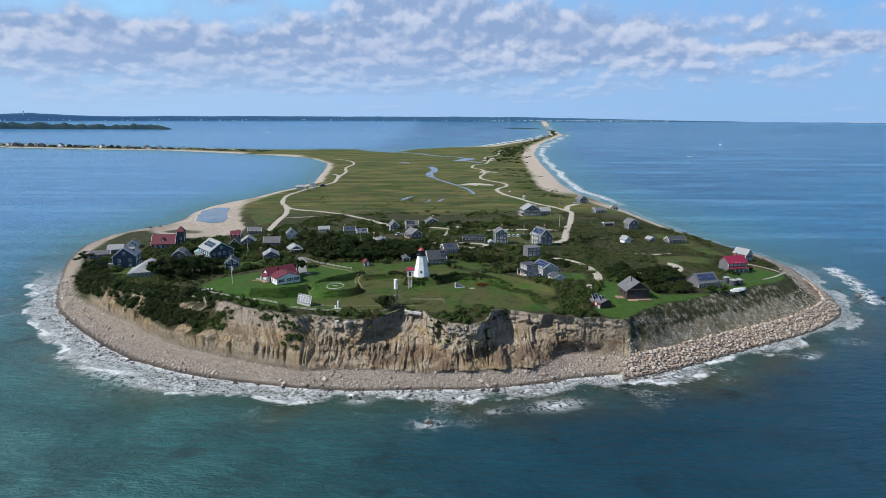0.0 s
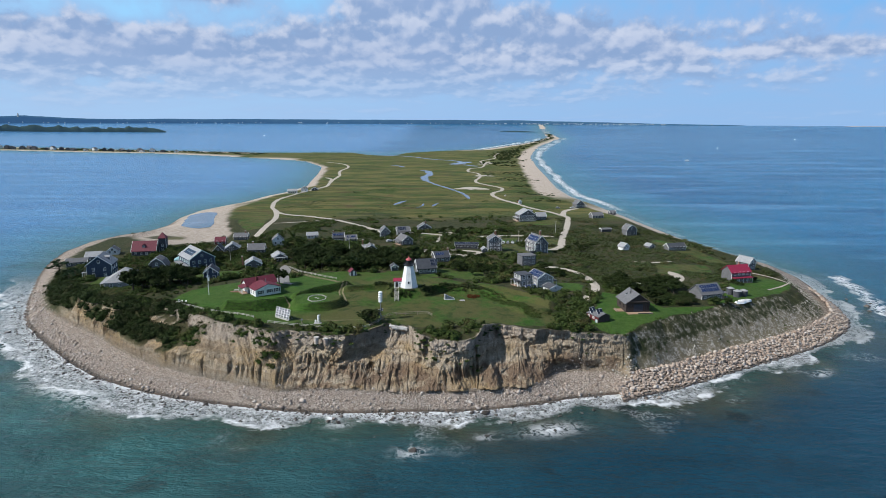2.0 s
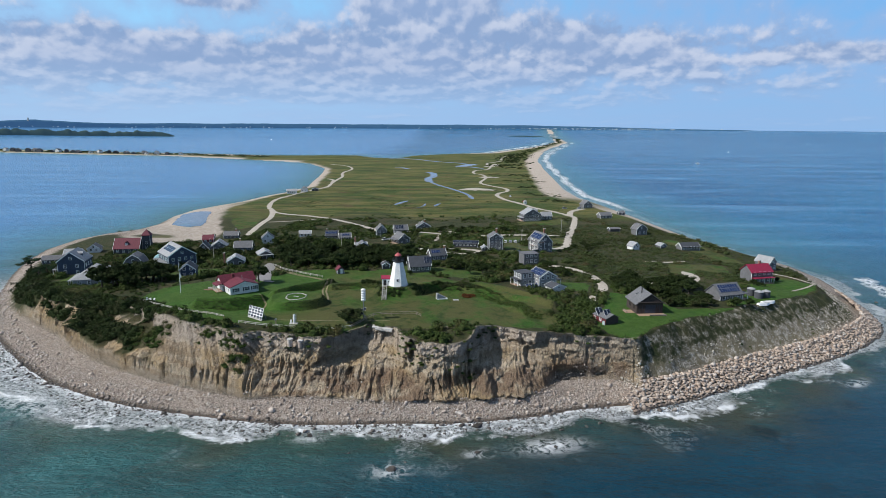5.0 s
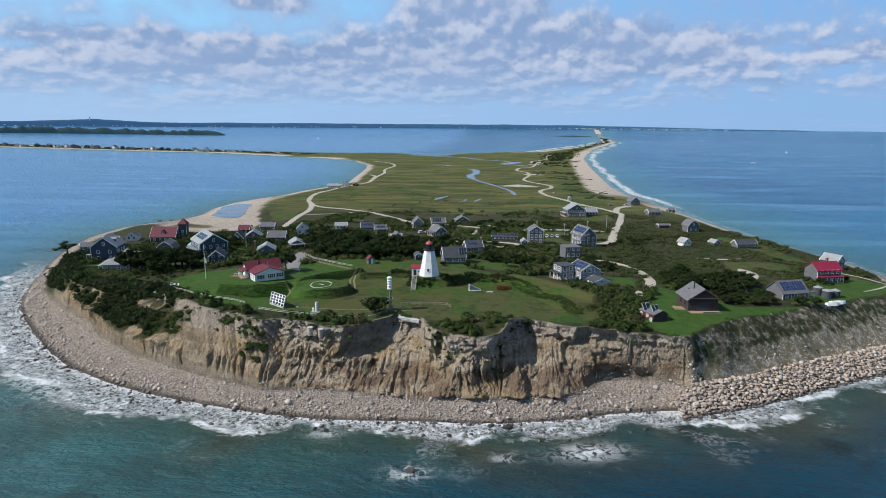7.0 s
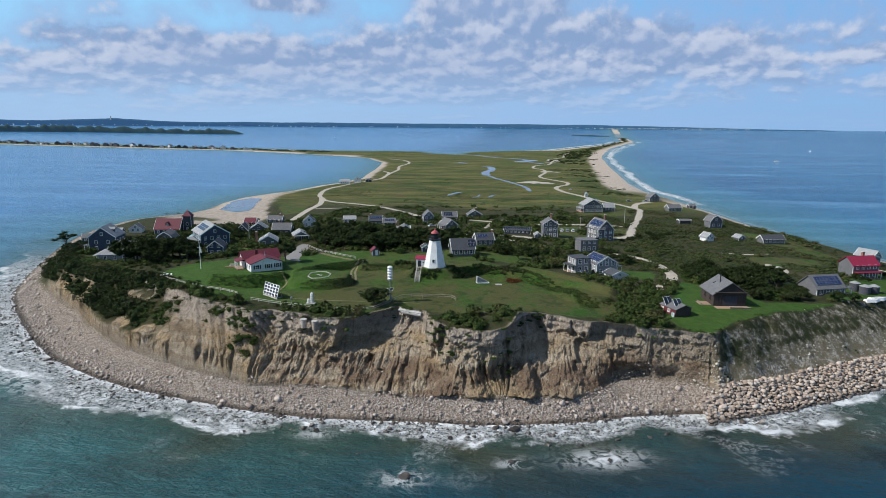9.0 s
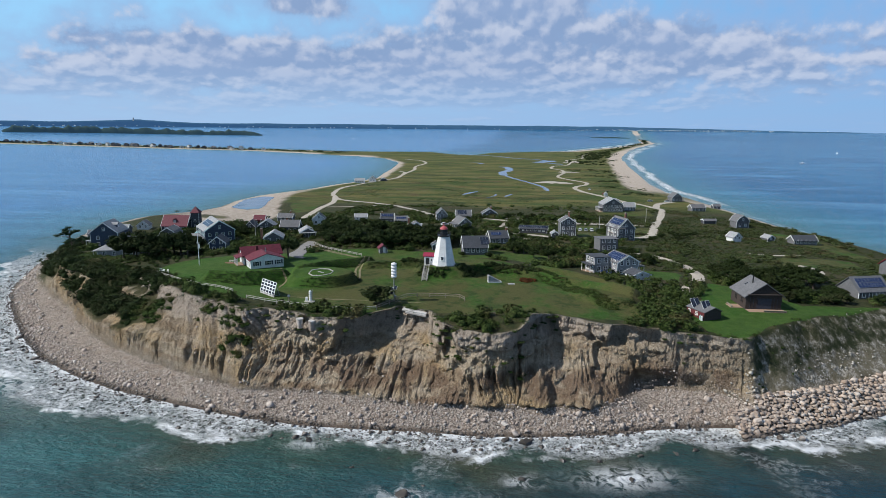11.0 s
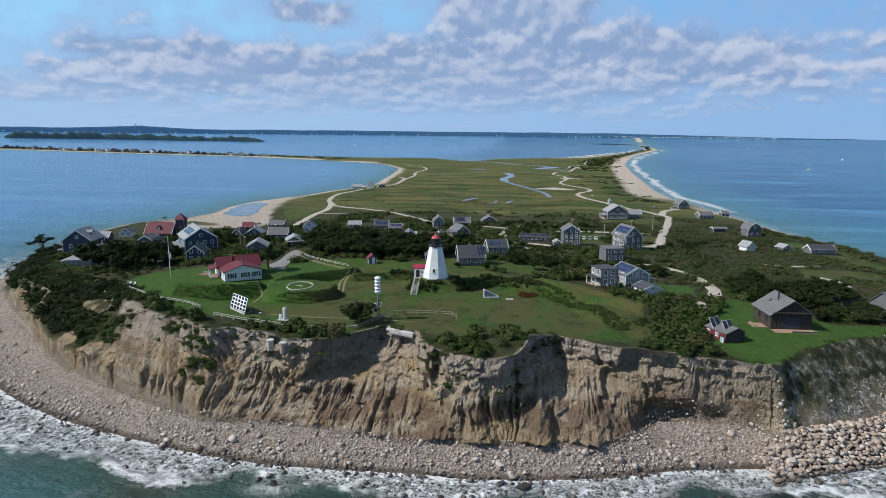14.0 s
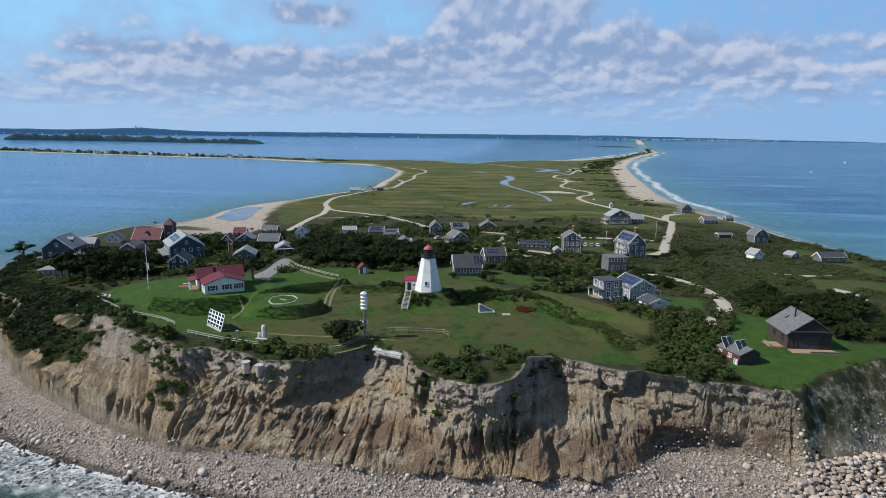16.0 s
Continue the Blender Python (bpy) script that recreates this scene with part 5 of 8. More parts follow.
def build_keeper_house():
    """White house: a long wing and a broad gabled front block."""
    rot = 38
    x, y = -55.4, -3.3
    zz = ground_z(x, y + 4)
    h = thing("keepers_house", "white shingled keeper's house with a dark red roof and shutters", "house", pose(x, y, zz, 0, 0, rot) @ Matrix.Diagonal((0.92, 0.88, 0.95, 1)))
    part("wall", prism(bmesh.new(), [(-5.6, -1), (5.6, -1), (5.6, 2.9), (0, 4.6), (-5.6, 2.9)], 0, 8.5), WHITE_SHINGLE, h)
    pr = roof_profile("gable", 11.2, 2.9, 4.7, 0.4)
    part("roof", prism(bmesh.new(), pr + [(a, b + 0.2) for a, b in reversed(pr)], -0.4, 9), RED_ROOF, h)
    wing = part("wing", prism(bmesh.new(), [(0, -1), (7.0, -1), (7.0, 3.0), (3.5, 5.5), (0, 3.0)], -8.5, 4.6), WHITE_SHINGLE, h, m=pose(-1.5, 11.5, 0, 0, 0, 90) @ pose(-3.5, 0, 0))
    pr = [(-0.45, 2.75), (3.5, 5.55), (7.45, 2.75)]
    part("wing_roof", prism(bmesh.new(), pr + [(a, b + 0.2) for a, b in reversed(pr)], -9, 5.1), RED_ROOF, wing)
    for px in (-3.4, 0.6, 3.9):
        add_window(h, pose(px, -0.04, 1.7), 1.3, 1.3, WHITE, shutters=True)
    for py in (2.0, 5.0):
        add_window(h, pose(-5.64, py, 1.6, 0, 0, -90), 0.9, 1.3, WHITE)
    bm = bmesh.new()
    box(bm, -7.4, 10.0, 0.15, 2.6, 5.5, 0.2)
    pc = part("porch", bm, DECK, h)
    post = shared(("post", 2.7), lambda: one_box(0, 0, 1.4, 0.18, 0.18, 2.6), WHITE, "porch_post")
    for py in (7.6, 9.2, 10.8, 12.4):
        part("porch_post", post, WHITE, pc, m=pose(-8.4, py, 0))
    part("porch_roof", prism(bmesh.new(), [(-8.8, 2.6), (-6.1, 3.2), (-6.1, 3.4), (-8.8, 2.8)], 7.2, 12.8), RED_ROOF, pc)
    bm = one_box(-1.2, 9.5, 4.4, 0.9, 0.9, 3.4)
    part("chimney", bm, RED_WALL, h)
    part("vent_pipe", tube(bmesh.new(), (0.4, 3.5, 4.2), (0.4, 3.5, 6.2), 0.14), METAL, h)
    part("door", one_box(-5.65, 7.4, 1.1, 0.1, 1.0, 2.1, bevel=0.02), SHUTTER, h)
    FOOTPRINTS.extend([(x, y + 4, 7), (x - 4, y + 11, 6), (x + 3, y + 11, 6)])


def build_barn():
    rot = 4
    x, y = 85.6, -20.0
    zz = ground_z(x, y) + 0.1
    b = thing("barn", "dark brown shingled barn with a gray roof and wooden decks", "barn", pose(x, y, zz, 0, 0, rot) @ Matrix.Diagonal((1.06, 0.80, 0.95, 1)))
    prof = [(-4.2, -1), (4.2, -1), (4.2, 3.8), (0.2, 6.9), (-4.2, 3.6)]
    part("wall", prism(bmesh.new(), prof, -0.01, 11.5), BROWN, b)
    pr = [(-4.75, 3.15), (0.2, 7.0), (4.8, 3.35)]
    part("roof", prism(bmesh.new(), pr + [(a, c + 0.22) for a, c in reversed(pr)], -0.5, 12), ROOF_GRAY, b)
    part("pent_roof", prism(bmesh.new(), [(-4.0, 4.0), (4.2, 4.0), (4.2, 4.2), (-4.0, 4.2)], -0.9, 0), BROWN, b)
    for i in range(9):
        part("batten", shared("batten", lambda: one_box(0, -0.05, 1.6, 0.06, 0.1, 3.2), SHUTTER, "batten"), SHUTTER, b, m=pose(-3.2 + i * 0.8, 0, 0))
    part("barn_door", one_box(0.2, -0.06, 1.5, 3.2, 0.1, 2.9, bevel=0.02), SHUTTER, b)
    for py in (3.0, 7.5):
        add_window(b, pose(-4.24, py, 1.9, 0, 0, -90), 1.2, 1.2, BROWN)
    sk = part("skylight", one_box(0, 0, 0, 1.3, 0.8, 0.12, bevel=0.03), METAL, b, m=pose(-2.0, 7.5, 5.5, 0, -38, 0))
    part("pane", one_box(0, 0, 0.08, 1.1, 0.62, 0.03), GLASS, sk)
    part("stove_pipe", tube(bmesh.new(), (-1.2, 5.5, 5.5), (-1.2, 5.5, 8.3), 0.17), BLACK, b)

    def deck(cx, cy, sx, sy, name):
        dk = part(name, one_box(cx, cy, -0.35, sx, sy, 0.5), WOOD, b)
        n = int(sx / 0.3)
        plank = shared(("plank", sy), lambda: one_box(0, 0, 0, 0.27, sy, 0.05), DECK, "plank")
        for i in range(n):
            part("plank", plank, DECK, dk, m=pose(cx - sx / 2 + (i + 0.5) * sx / n, cy, -0.07))
        return dk
    dk = deck(0.2, -1.7, 8.8, 3.2, "deck")
    part("bench", box(one_box(1.8, -3.1, 0.35, 5.4, 0.4, 0.07), 1.8, -3.1, 0.1, 5.2, 0.1, 0.45), WOOD, dk)
    part("step", one_box(0.8, -3.6, -0.35, 2.6, 0.5, 0.2), WOOD, dk)
    dk = deck(-5.8, 3.5, 3.0, 4.2, "side_deck")
    part("bench", box(one_box(-6.9, 3.5, 0.35, 0.4, 3.8, 0.07), -6.9, 3.5, 0.1, 0.1, 3.6, 0.45), WOOD, dk)
    FOOTPRINTS.extend([(x - 2, y + 5, 9), (x + 1, y - 1, 6), (x - 4, y + 11, 6)])


def build_solar_shed():
    rot = 27
    x, y = 70.5, -29.8
    zz = ground_z(x, y) + 0.05
    b = thing("solar_shed", "low red and black shed with tilted solar panels on its roof", "shed", pose(x, y, zz, 0, 0, rot) @ Matrix.Diagonal((0.85, 0.8, 0.95, 1)))
    part("wall", prism(bmesh.new(), [(-3.0, -1), (3.0, -1), (3.0, 2.0), (0.6, 3.0), (-3.0, 2.1)], 0, 7.5), BROWN, b)
    pr = [(-3.3, 2.05), (0.6, 3.1), (3.3, 1.95)]
    part("roof", prism(bmesh.new(), pr + [(a, c + 0.16) for a, c in reversed(pr)], -0.3, 7.8), ROOF_GRAY, b)
    part("side_wall", one_box(-3.03, 3.75, 0.9, 0.08, 7.4, 2.2), RED_WALL, b)
    for py in (3.2, 6.3):
        add_window(b, pose(-3.1, py, 1.25, 0, 0, -90), 0.9, 0.7, WHITE)
    part("door", one_box(-3.1, 1.4, 0.95, 0.08, 0.9, 1.9, bevel=0.02), RED_WALL, b)
    pm = shared("shed_panel", lambda: one_box(0, 0, 0, 1.35, 2.6, 0.06), SOLAR_BLACK, "solar_panel")
    fm = shared("shed_panel_frame", lambda: one_box(0, 0, -0.04, 1.5, 2.75, 0.07), WHITE, "panel_frame")
    for k2, (px, py) in enumerate([(-2.3, 5.8), (-0.8, 5.8), (-1.2, 2.4), (0.3, 2.4)]):
        sp = part("solar_panel", pm, SOLAR_BLACK, b, m=pose(px, py, 3.35, 48, 0, 0))
        part("panel_frame", fm, WHITE, sp)
        part("panel_leg", tube(bmesh.new(), (px, py + 0.7, 2.3), (px, py + 0.7, 4.1), 0.05), METAL, sp.parent)
    for i, m in enumerate((WHITE, TEAL)):
        tk = thing("gas_cylinder", "upright gas cylinder beside the shed wall", "gas cylinder", pose(x, y, zz, 0, 0, rot) @ pose(-3.0, 0.3 + i * 0.55, 0), "gas cylinders by the shed")
        bm = bmesh.new()
        bmesh.ops.create_cone(bm, cap_ends=True, segments=10, radius1=0.24, radius2=0.24, depth=1.0, matrix=pose(0, 0, 0.45))
        bmesh.ops.create_uvsphere(bm, u_segments=10, v_segments=6, radius=0.24, matrix=pose(0, 0, 0.95))
        part("tank", bm, m, tk)
        part("valve", tube(bmesh.new(), (0, 0, 1.1), (0, 0, 1.35), 0.07), METAL, tk)
    FOOTPRINTS.append((x - 1.5, y + 3.5, 5.5))


def on_land(x, y, rot):
    return pose(x, y, ground_z(x, y), 0, 0, rot)


def build_village():
    """Houses by their place, turn, size and look."""
    H = house
    H("summer_house", "tall slate-blue shingled house with white trim", -151.5, 50, 14, 11.0, 11.0, 6.9, 11.2, NAVY, ROOF_LIGHT, windows=(("front", 2, 2), ("right", 3, 2), ("left", 2, 2)), porch=("left", 2.2, 3.0), dormers=1, k=1.0)
    H("cottage", "low gray cottage with a pale hipped roof and a dormer", -127.5, 26, 16, 15.5, 13.5, 3.2, 8.6, PALE_SHINGLE, ROOF_LIGHT, "hip", windows=(("front", 4, 1), ("left", 3, 1)), dormers=1, porch=("left", 1.8, 2.6), k=1.0)
    H("cottage", "gray cottage with a red roof and a small cupola", -167, 126, 10, 17, 13, 3.4, 8.6, DARK_SHINGLE, RED_ROOF, ridge_along="x", windows=(("front", 4, 1),), dormers=1)
    H("turret_cottage", "square red-roofed lookout tower on a cottage", -158.5, 133, 10, 5.5, 5.5, 9.2, 12.6, DARK_SHINGLE, RED_ROOF, "hip", windows=(("front", 1, 2),))
    H("cottage", "small gray gambrel-roofed cottage among trees", -127, 57, 12, 10.5, 10, 3.9, 8.2, GRAY_SHINGLE, ROOF_GRAY, "gambrel", windows=(("front", 2, 1),))
    H("large_house", "large blue-gray house with teal trim and solar roof", -108, 66, 40, 10.5, 13.5, 6.4, 10.6, NAVY, ROOF_LIGHT, windows=(("front", 4, 2), ("left", 5, 2)), trim=MINT, solar_on=("left", 11, 2, 0, SOLAR_BLACK), porch=("left", 2.6, 2.9), k=1.2)
    H("cottage", "dark slate-shingled cottage beside tall trees", -91.5, 33, 14, 7.5, 8, 4.2, 6.6, NAVY, ROOF_DARK, windows=(("front", 2, 2),), attic=False)
    H("hut", "small hut with a pale green roof", -127, 82, 20, 4.5, 4.5, 2.0, 3.6, GRAY_SHINGLE, TEAL, "hip", windows=(("front", 1, 1),), win=(0.8, 0.9), category="shed")
    H("cottage", "little dark red cottage near the shore", -131, 155, 10, 8, 7, 2.4, 4.8, RED_WALL, RED_ROOF, ridge_along="x", windows=(("front", 2, 1),))
    H("cottage", "gray cottage with pale roof and a stone chimney", -79, 56, 18, 9.5, 8.5, 2.9, 5.2, GRAY_SHINGLE, ROOF_LIGHT, windows=(("front", 2, 1), ("left", 3, 1)), chimney=(-5.1, 0, 6.2), attic=False, skylights=2)
    H("cottage", "white-trimmed cottage with a pale roof", -112, 123, 16, 11, 9, 3.0, 6.0, GRAY_SHINGLE, ROOF_LIGHT, windows=(("front", 3, 1), ("left", 2, 1)))
    H("cottage", "dark gray cottage with a charcoal roof", -94, 110, 8, 11.5, 8, 3.6, 6.6, DARK_SHINGLE, ROOF_GRAY, ridge_along="x", windows=(("front", 3, 1),), chimney=(-2, 0.5, 7.6))
    H("cottage", "low gray cottage by the dunes", -127, 184, 6, 11.5, 8, 2.4, 4.8, GRAY_SHINGLE, ROOF_GRAY, ridge_along="x", windows=(("front", 3, 1),), chimney=(3, 0, 6.0))
    H("cottage", "long low cottage with a pale roof and porch", -70, 72, 24, 8.5, 9, 2.7, 4.6, GRAY_SHINGLE, ROOF_LIGHT, windows=(("front", 2, 1),), porch=("front", 2.0, 2.5), attic=False)
    H("cottage", "white gabled cottage among trees", -89, 140, 16, 8.5, 8, 3.6, 6.6, WHITE_SHINGLE, ROOF_GRAY, windows=(("front", 2, 1),))
    H("cottage", "white low cottage with a pale roof", -75, 176, 12, 9, 7, 2.6, 4.4, WHITE_SHINGLE, ROOF_LIGHT, ridge_along="x", windows=(("front", 3, 1),))
    H("cottage", "gray shingled cottage with a steep roof", -119, 118, 10, 8, 8, 3.0, 6.6, DARK_SHINGLE, ROOF_DARK, windows=(("front", 2, 1),))
    H("cottage", "white-gabled cottage near the shingle", -187, 128, 16, 8, 7, 2.6, 5.0, WHITE_SHINGLE, ROOF_GRAY, windows=(("front", 2, 1),))
    H("cottage", "pale-roofed cottage behind a summer house", -190, 112, 14, 10, 9, 2.8, 5.2, GRAY_SHINGLE, ROOF_LIGHT, ridge_along="x", windows=(("front", 2, 1),))
    H("long_cottage", "long low gray cottage above the western shore", -192, 99, 20, 13, 6, 2.6, 4.4, DARK_SHINGLE, ROOF_GRAY, ridge_along="x", windows=(("front", 4, 1),))
    H("cottage", "gray cottage with blue solar panels on its roof", -53, 152, 10, 9, 8, 3.8, 6.4, GRAY_SHINGLE, ROOF_DARK, ridge_along="x", windows=(("front", 3, 1),), solar_on=("left", 6, 1, 0, SOLAR), chimney=(-3, 0.5, 7.3))
    H("cottage", "gray cottage with a slate roof", -44, 148, 14, 8.5, 8, 3.0, 5.2, GRAY_SHINGLE, ROOF_GRAY, ridge_along="x", windows=(("front", 2, 1),), solar_on=("left", 5, 1, 0, SOLAR))
    H("cottage", "dark gambrel-roofed cottage among trees", -24.5, 88, 16, 7, 7, 3.4, 6.4, DARK_SHINGLE, ROOF_GRAY, "gambrel", windows=(("front", 2, 1),))
    H("cottage", "gray cottage with a flat-pitched roof", -28, 103, 10, 7.5, 6, 3.2, 4.8, DARK_SHINGLE, ROOF_LIGHT, ridge_along="x", windows=(("front", 2, 1),), chimney=(-3, 0, 7.5))
    H("summer_house", "tall gray gabled house with white trim", -23.5, 165, 12, 7.5, 10, 5.6, 8.6, GRAY_SHINGLE, ROOF_GRAY, windows=(("front", 2, 2), ("left", 3, 2)))
    H("cottage", "brown-roofed house with solar panels", -12, 178, 12, 11, 9, 3.6, 6.4, GRAY_SHINGLE, ROOF_GRAY, ridge_along="x", windows=(("front", 3, 1),), solar_on=("left", 5, 2, 1, SOLAR_BLACK), porch=("front", 2.2, 2.6))
    H("cottage", "gray cottage with a white garage front", -7.5, 141, 30, 9, 11, 3.3, 6.2, GRAY_SHINGLE, ROOF_GRAY, windows=(("front", 2, 1), ("left", 2, 1)), porch=("left", 2.5, 2.6))
    H("summer_house", "gray shingled house with a dark roof and rooftop solar", 6.5, 40, 14, 11, 9, 2.9, 6.6, GRAY_SHINGLE, ROOF_DARK, ridge_along="x", windows=(("front", 4, 1), ("right", 2, 1)), solar_on=("left", 3, 2, -3.6, SOLAR_BLACK), skylights=0)
    H("cottage", "gray cottage with a solar roof and chimney", 14, 69, 18, 9.5, 8, 3.0, 5.6, GRAY_SHINGLE, ROOF_DARK, ridge_along="x", windows=(("front", 3, 1),), solar_on=("left", 4, 1, 1, SOLAR), chimney=(4, 0.5, 6.7))
    H("long_cottage", "long low building with a row of solar panels", 28.5, 115, -4, 16.5, 5, 2.4, 3.7, DARK_SHINGLE, ROOF_DARK, ridge_along="x", windows=(("front", 6, 1),), solar_on=("left", 13, 1, 0, SOLAR_BLACK), win=(0.8, 0.9))
    H("tower_house", "narrow three-storey gray house with white window trim", 44.5, 106, 6, 7.6, 7, 7.4, 9.8, GRAY_SHINGLE, ROOF_GRAY, windows=(("front", 3, 3), ("right", 2, 3)), win=(0.9, 1.5), chimney=(1.0, 1.5, 11.4), attic=False, k=0.95)
    H("shed", "small pale-roofed shed beside a tall house", 38.5, 104, 6, 4, 4, 1.9, 3.0, GRAY_SHINGLE, ROOF_LIGHT, windows=(("front", 1, 1),), category="shed", win=(0.7, 0.7), attic=False)
    H("summer_house", "large gray gabled house with balconies and blue solar roof", 70.5, 103, 20, 9.5, 12, 6.2, 10.6, GRAY_SHINGLE, ROOF_GRAY, windows=(("front", 3, 2), ("right", 2, 2), ("left", 3, 2)), solar_on=("left", 9, 2, 0, SOLAR), chimney=(2.8, 1, 12.0), k=0.9)
    H("garage_house", "square gray flat-topped block with a roof terrace", 57.8, 64, 16, 9.2, 8, 5.2, 5.4, GRAY_SHINGLE, ROOF_GRAY, "flat", windows=(("front", 3, 2),))
    H("summer_house", "pale gray house with decks, balcony and blue solar roof", 57.5, 16.5, 24, 9.0, 9.5, 4.8, 7.0, PALE_SHINGLE, ROOF_GRAY, windows=(("front", 3, 2), ("left", 3, 2)), solar_on=("left", 7, 2, 0, SOLAR), porch=("right", 2.6, 2.8), k=0.85)
    H("lookout_wing", "flat-roofed pale lookout wing with a dark roof deck", 49.6, 17.5, 24, 6, 6.5, 5.6, 5.9, PALE_SHINGLE, ROOF_DARK, "flat", windows=(("front", 2, 2), ("left", 2, 2)), win=(1.1, 1.5), porch=("left", 1.6, 2.9), k=0.9)
    H("shed", "low dark-roofed garage beside the deck house", 60.5, 8.6, 24, 7, 6, 1.9, 3.0, WHITE_SHINGLE, ROOF_DARK, windows=(("front", 1, 1),), category="shed", win=(0.9, 0.6), attic=False)
    for i in range(4):
        sp = thing("ground_solar_panel", "blue solar panel tilted on a low ground frame", "solar panel", on_land(49.2 + i * 1.25, 12.6 + i * 0.55, 24), "solar panels before the deck house")
        part("panel", shared("gpan", lambda: one_box(0, 0, 0, 1.1, 2.0, 0.05), SOLAR, "panel"), SOLAR, sp, m=pose(0, 0, 1.0, 42, 0, 0))
        part("panel_frame", shared("gpanf", lambda: one_box(0, 0, -0.04, 1.2, 2.1, 0.06), WHITE, "panel_frame"), WHITE, sp, m=pose(0, 0, 1.0, 42, 0, 0))
        part("leg", shared("gleg", lambda: box(one_box(-0.45, 0.5, 0.6, 0.07, 0.07, 1.8), 0.45, 0.5, 0.6, 0.07, 0.07, 1.8), METAL, "leg"), METAL, sp)
    def balcony(x, y, z, rot, w, d):
        b = thing("balcony", "white-railed wooden balcony on a gray house", "balcony", pose(x, y, z, 0, 0, rot), "balconies on the gabled house")
        part("deck", one_box(0, -d / 2, 0, w, d, 0.16), DECK, b)
        part("rail", box(box(one_box(0, -d, 1.0, w, 0.08, 0.1), -w / 2, -d / 2, 1.0, 0.08, d, 0.1), w / 2, -d / 2, 1.0, 0.08, d, 0.1), WHITE, b)
        n = int(w / 0.35)
        for i in range(n + 1):
            part("baluster", shared("balus", lambda: one_box(0, 0, 0.52, 0.06, 0.06, 1.0), WHITE, "baluster"), WHITE, b, m=pose(-w / 2 + i * w / n, -d, 0))
        for sx in (-1, 1):
            part("post", one_box(sx * (w / 2 - 0.1), -d + 0.1, -1.6, 0.16, 0.16, 3.2), WHITE, b)
    gz = ground_z(70.5, 103)
    for lev in (2.9, 5.6):
        balcony(66.0, 107.5, gz + lev, -70, 5.0, 1.8)
    balcony(68.0, 102.8, gz + 5.6, 20, 3.4, 1.5)
    H("beach_house", "large gray beach house with rows of white windows", 86, 259, 10, 15, 12, 5.8, 10.2, GRAY_SHINGLE, ROOF_LIGHT, windows=(("front", 7, 2),), trim=WHITE, win=(1.1, 1.5), porch=("left", 2.4, 3.0), dormers=2, k=0.95)
    H("cottage", "gray wing with a pale roof beside a beach house", 99, 268, 10, 10, 8, 3.2, 6.2, GRAY_SHINGLE, ROOF_LIGHT, ridge_along="x", windows=(("front", 3, 1),))
    H("cottage", "gray cottage with a peaked roof on the beach", 151, 351, 14, 11, 10, 3.8, 7.6, GRAY_SHINGLE, ROOF_GRAY, windows=(("front", 3, 1), ("right", 2, 1)), porch=("right", 2.4, 2.8))
    H("cottage", "low gray cottage near the beach road", 149, 277, 14, 12.5, 8, 2.7, 5.0, GRAY_SHINGLE, ROOF_GRAY, ridge_along="x", windows=(("front", 3, 1),))
    H("shed", "small dark shed above the beach", 171, 309, 10, 7, 5, 2.4, 3.9, DARK_SHINGLE, ROOF_GRAY, ridge_along="x", windows=(("front", 1, 1),), category="shed")
    H("shed", "low shed roof half hidden in scrub", 135, 200, 8, 9, 5, 1.9, 2.7, DARK_SHINGLE, ROOF_GRAY, ridge_along="x", windows=(), category="shed")
    H("cottage", "gray gambrel cottage above the shore", 149, 186, 14, 9.5, 8.5, 4.0, 7.6, GRAY_SHINGLE, ROOF_GRAY, "gambrel", windows=(("front", 2, 1), ("right", 1, 1)))
    H("hut", "small white-fronted hut with a pale roof", 125, 121, 26, 6.0, 5.5, 2.3, 4.4, WHITE_SHINGLE, ROOF_LIGHT, windows=(("front", 2, 1),), category="shed", win=(0.8, 0.9))
    H("hut", "small gray hut with a pale roof", 144, 131, 24, 5.2, 5, 2.0, 3.4, GRAY_SHINGLE, ROOF_LIGHT, windows=(("front", 1, 1),), category="shed", win=(0.8, 0.8))
    H("long_cottage", "long dark-roofed cottage on the slope", 160, 131, 12, 14.5, 7, 2.4, 4.5, GRAY_SHINGLE, ROOF_DARK, ridge_along="x", windows=(("front", 5, 1),))
    H("hut", "tiny white hut beside the track", 95.5, 375, 5, 3.4, 3.4, 2.4, 4.1, WHITE_SHINGLE, ROOF_LIGHT, windows=(("front", 1, 1),), category="shed", win=(0.7, 0.7), attic=False)
    H("summer_house", "gray house with a bright red roof", 153, 38, 14, 13, 8.5, 5.2, 8.0, GRAY_SHINGLE, BRIGHT_RED, ridge_along="x", windows=(("front", 4, 2), ("right", 1, 1)), porch=("front", 2.0, 2.7), chimney=(1.5, 0.5, 9.2), rakes=False)
    H("cottage", "white-trimmed gray gabled cottage on the point", 177, 74, 30, 7, 9, 4.4, 7.0, GRAY_SHINGLE, ROOF_LIGHT, windows=(("front", 2, 2), ("right", 2, 1)))
    H("low_house", "low gray house with a big solar roof", 122.5, 0.5, 18, 12.5, 9.5, 2.8, 6.2, GRAY_SHINGLE, ROOF_GRAY, ridge_along="x", windows=(("front", 4, 1),), solar_on=("left", 8, 2, 0, SOLAR), porch=("right", 3.0, 2.4), rakes=False)
    H("shed", "red-roofed gray garden shed on the lawn", -27, 34, 24, 3.4, 3.6, 2.0, 3.2, GRAY_SHINGLE, RED_ROOF, windows=(), category="shed", attic=False, door=0.3, rakes=False)
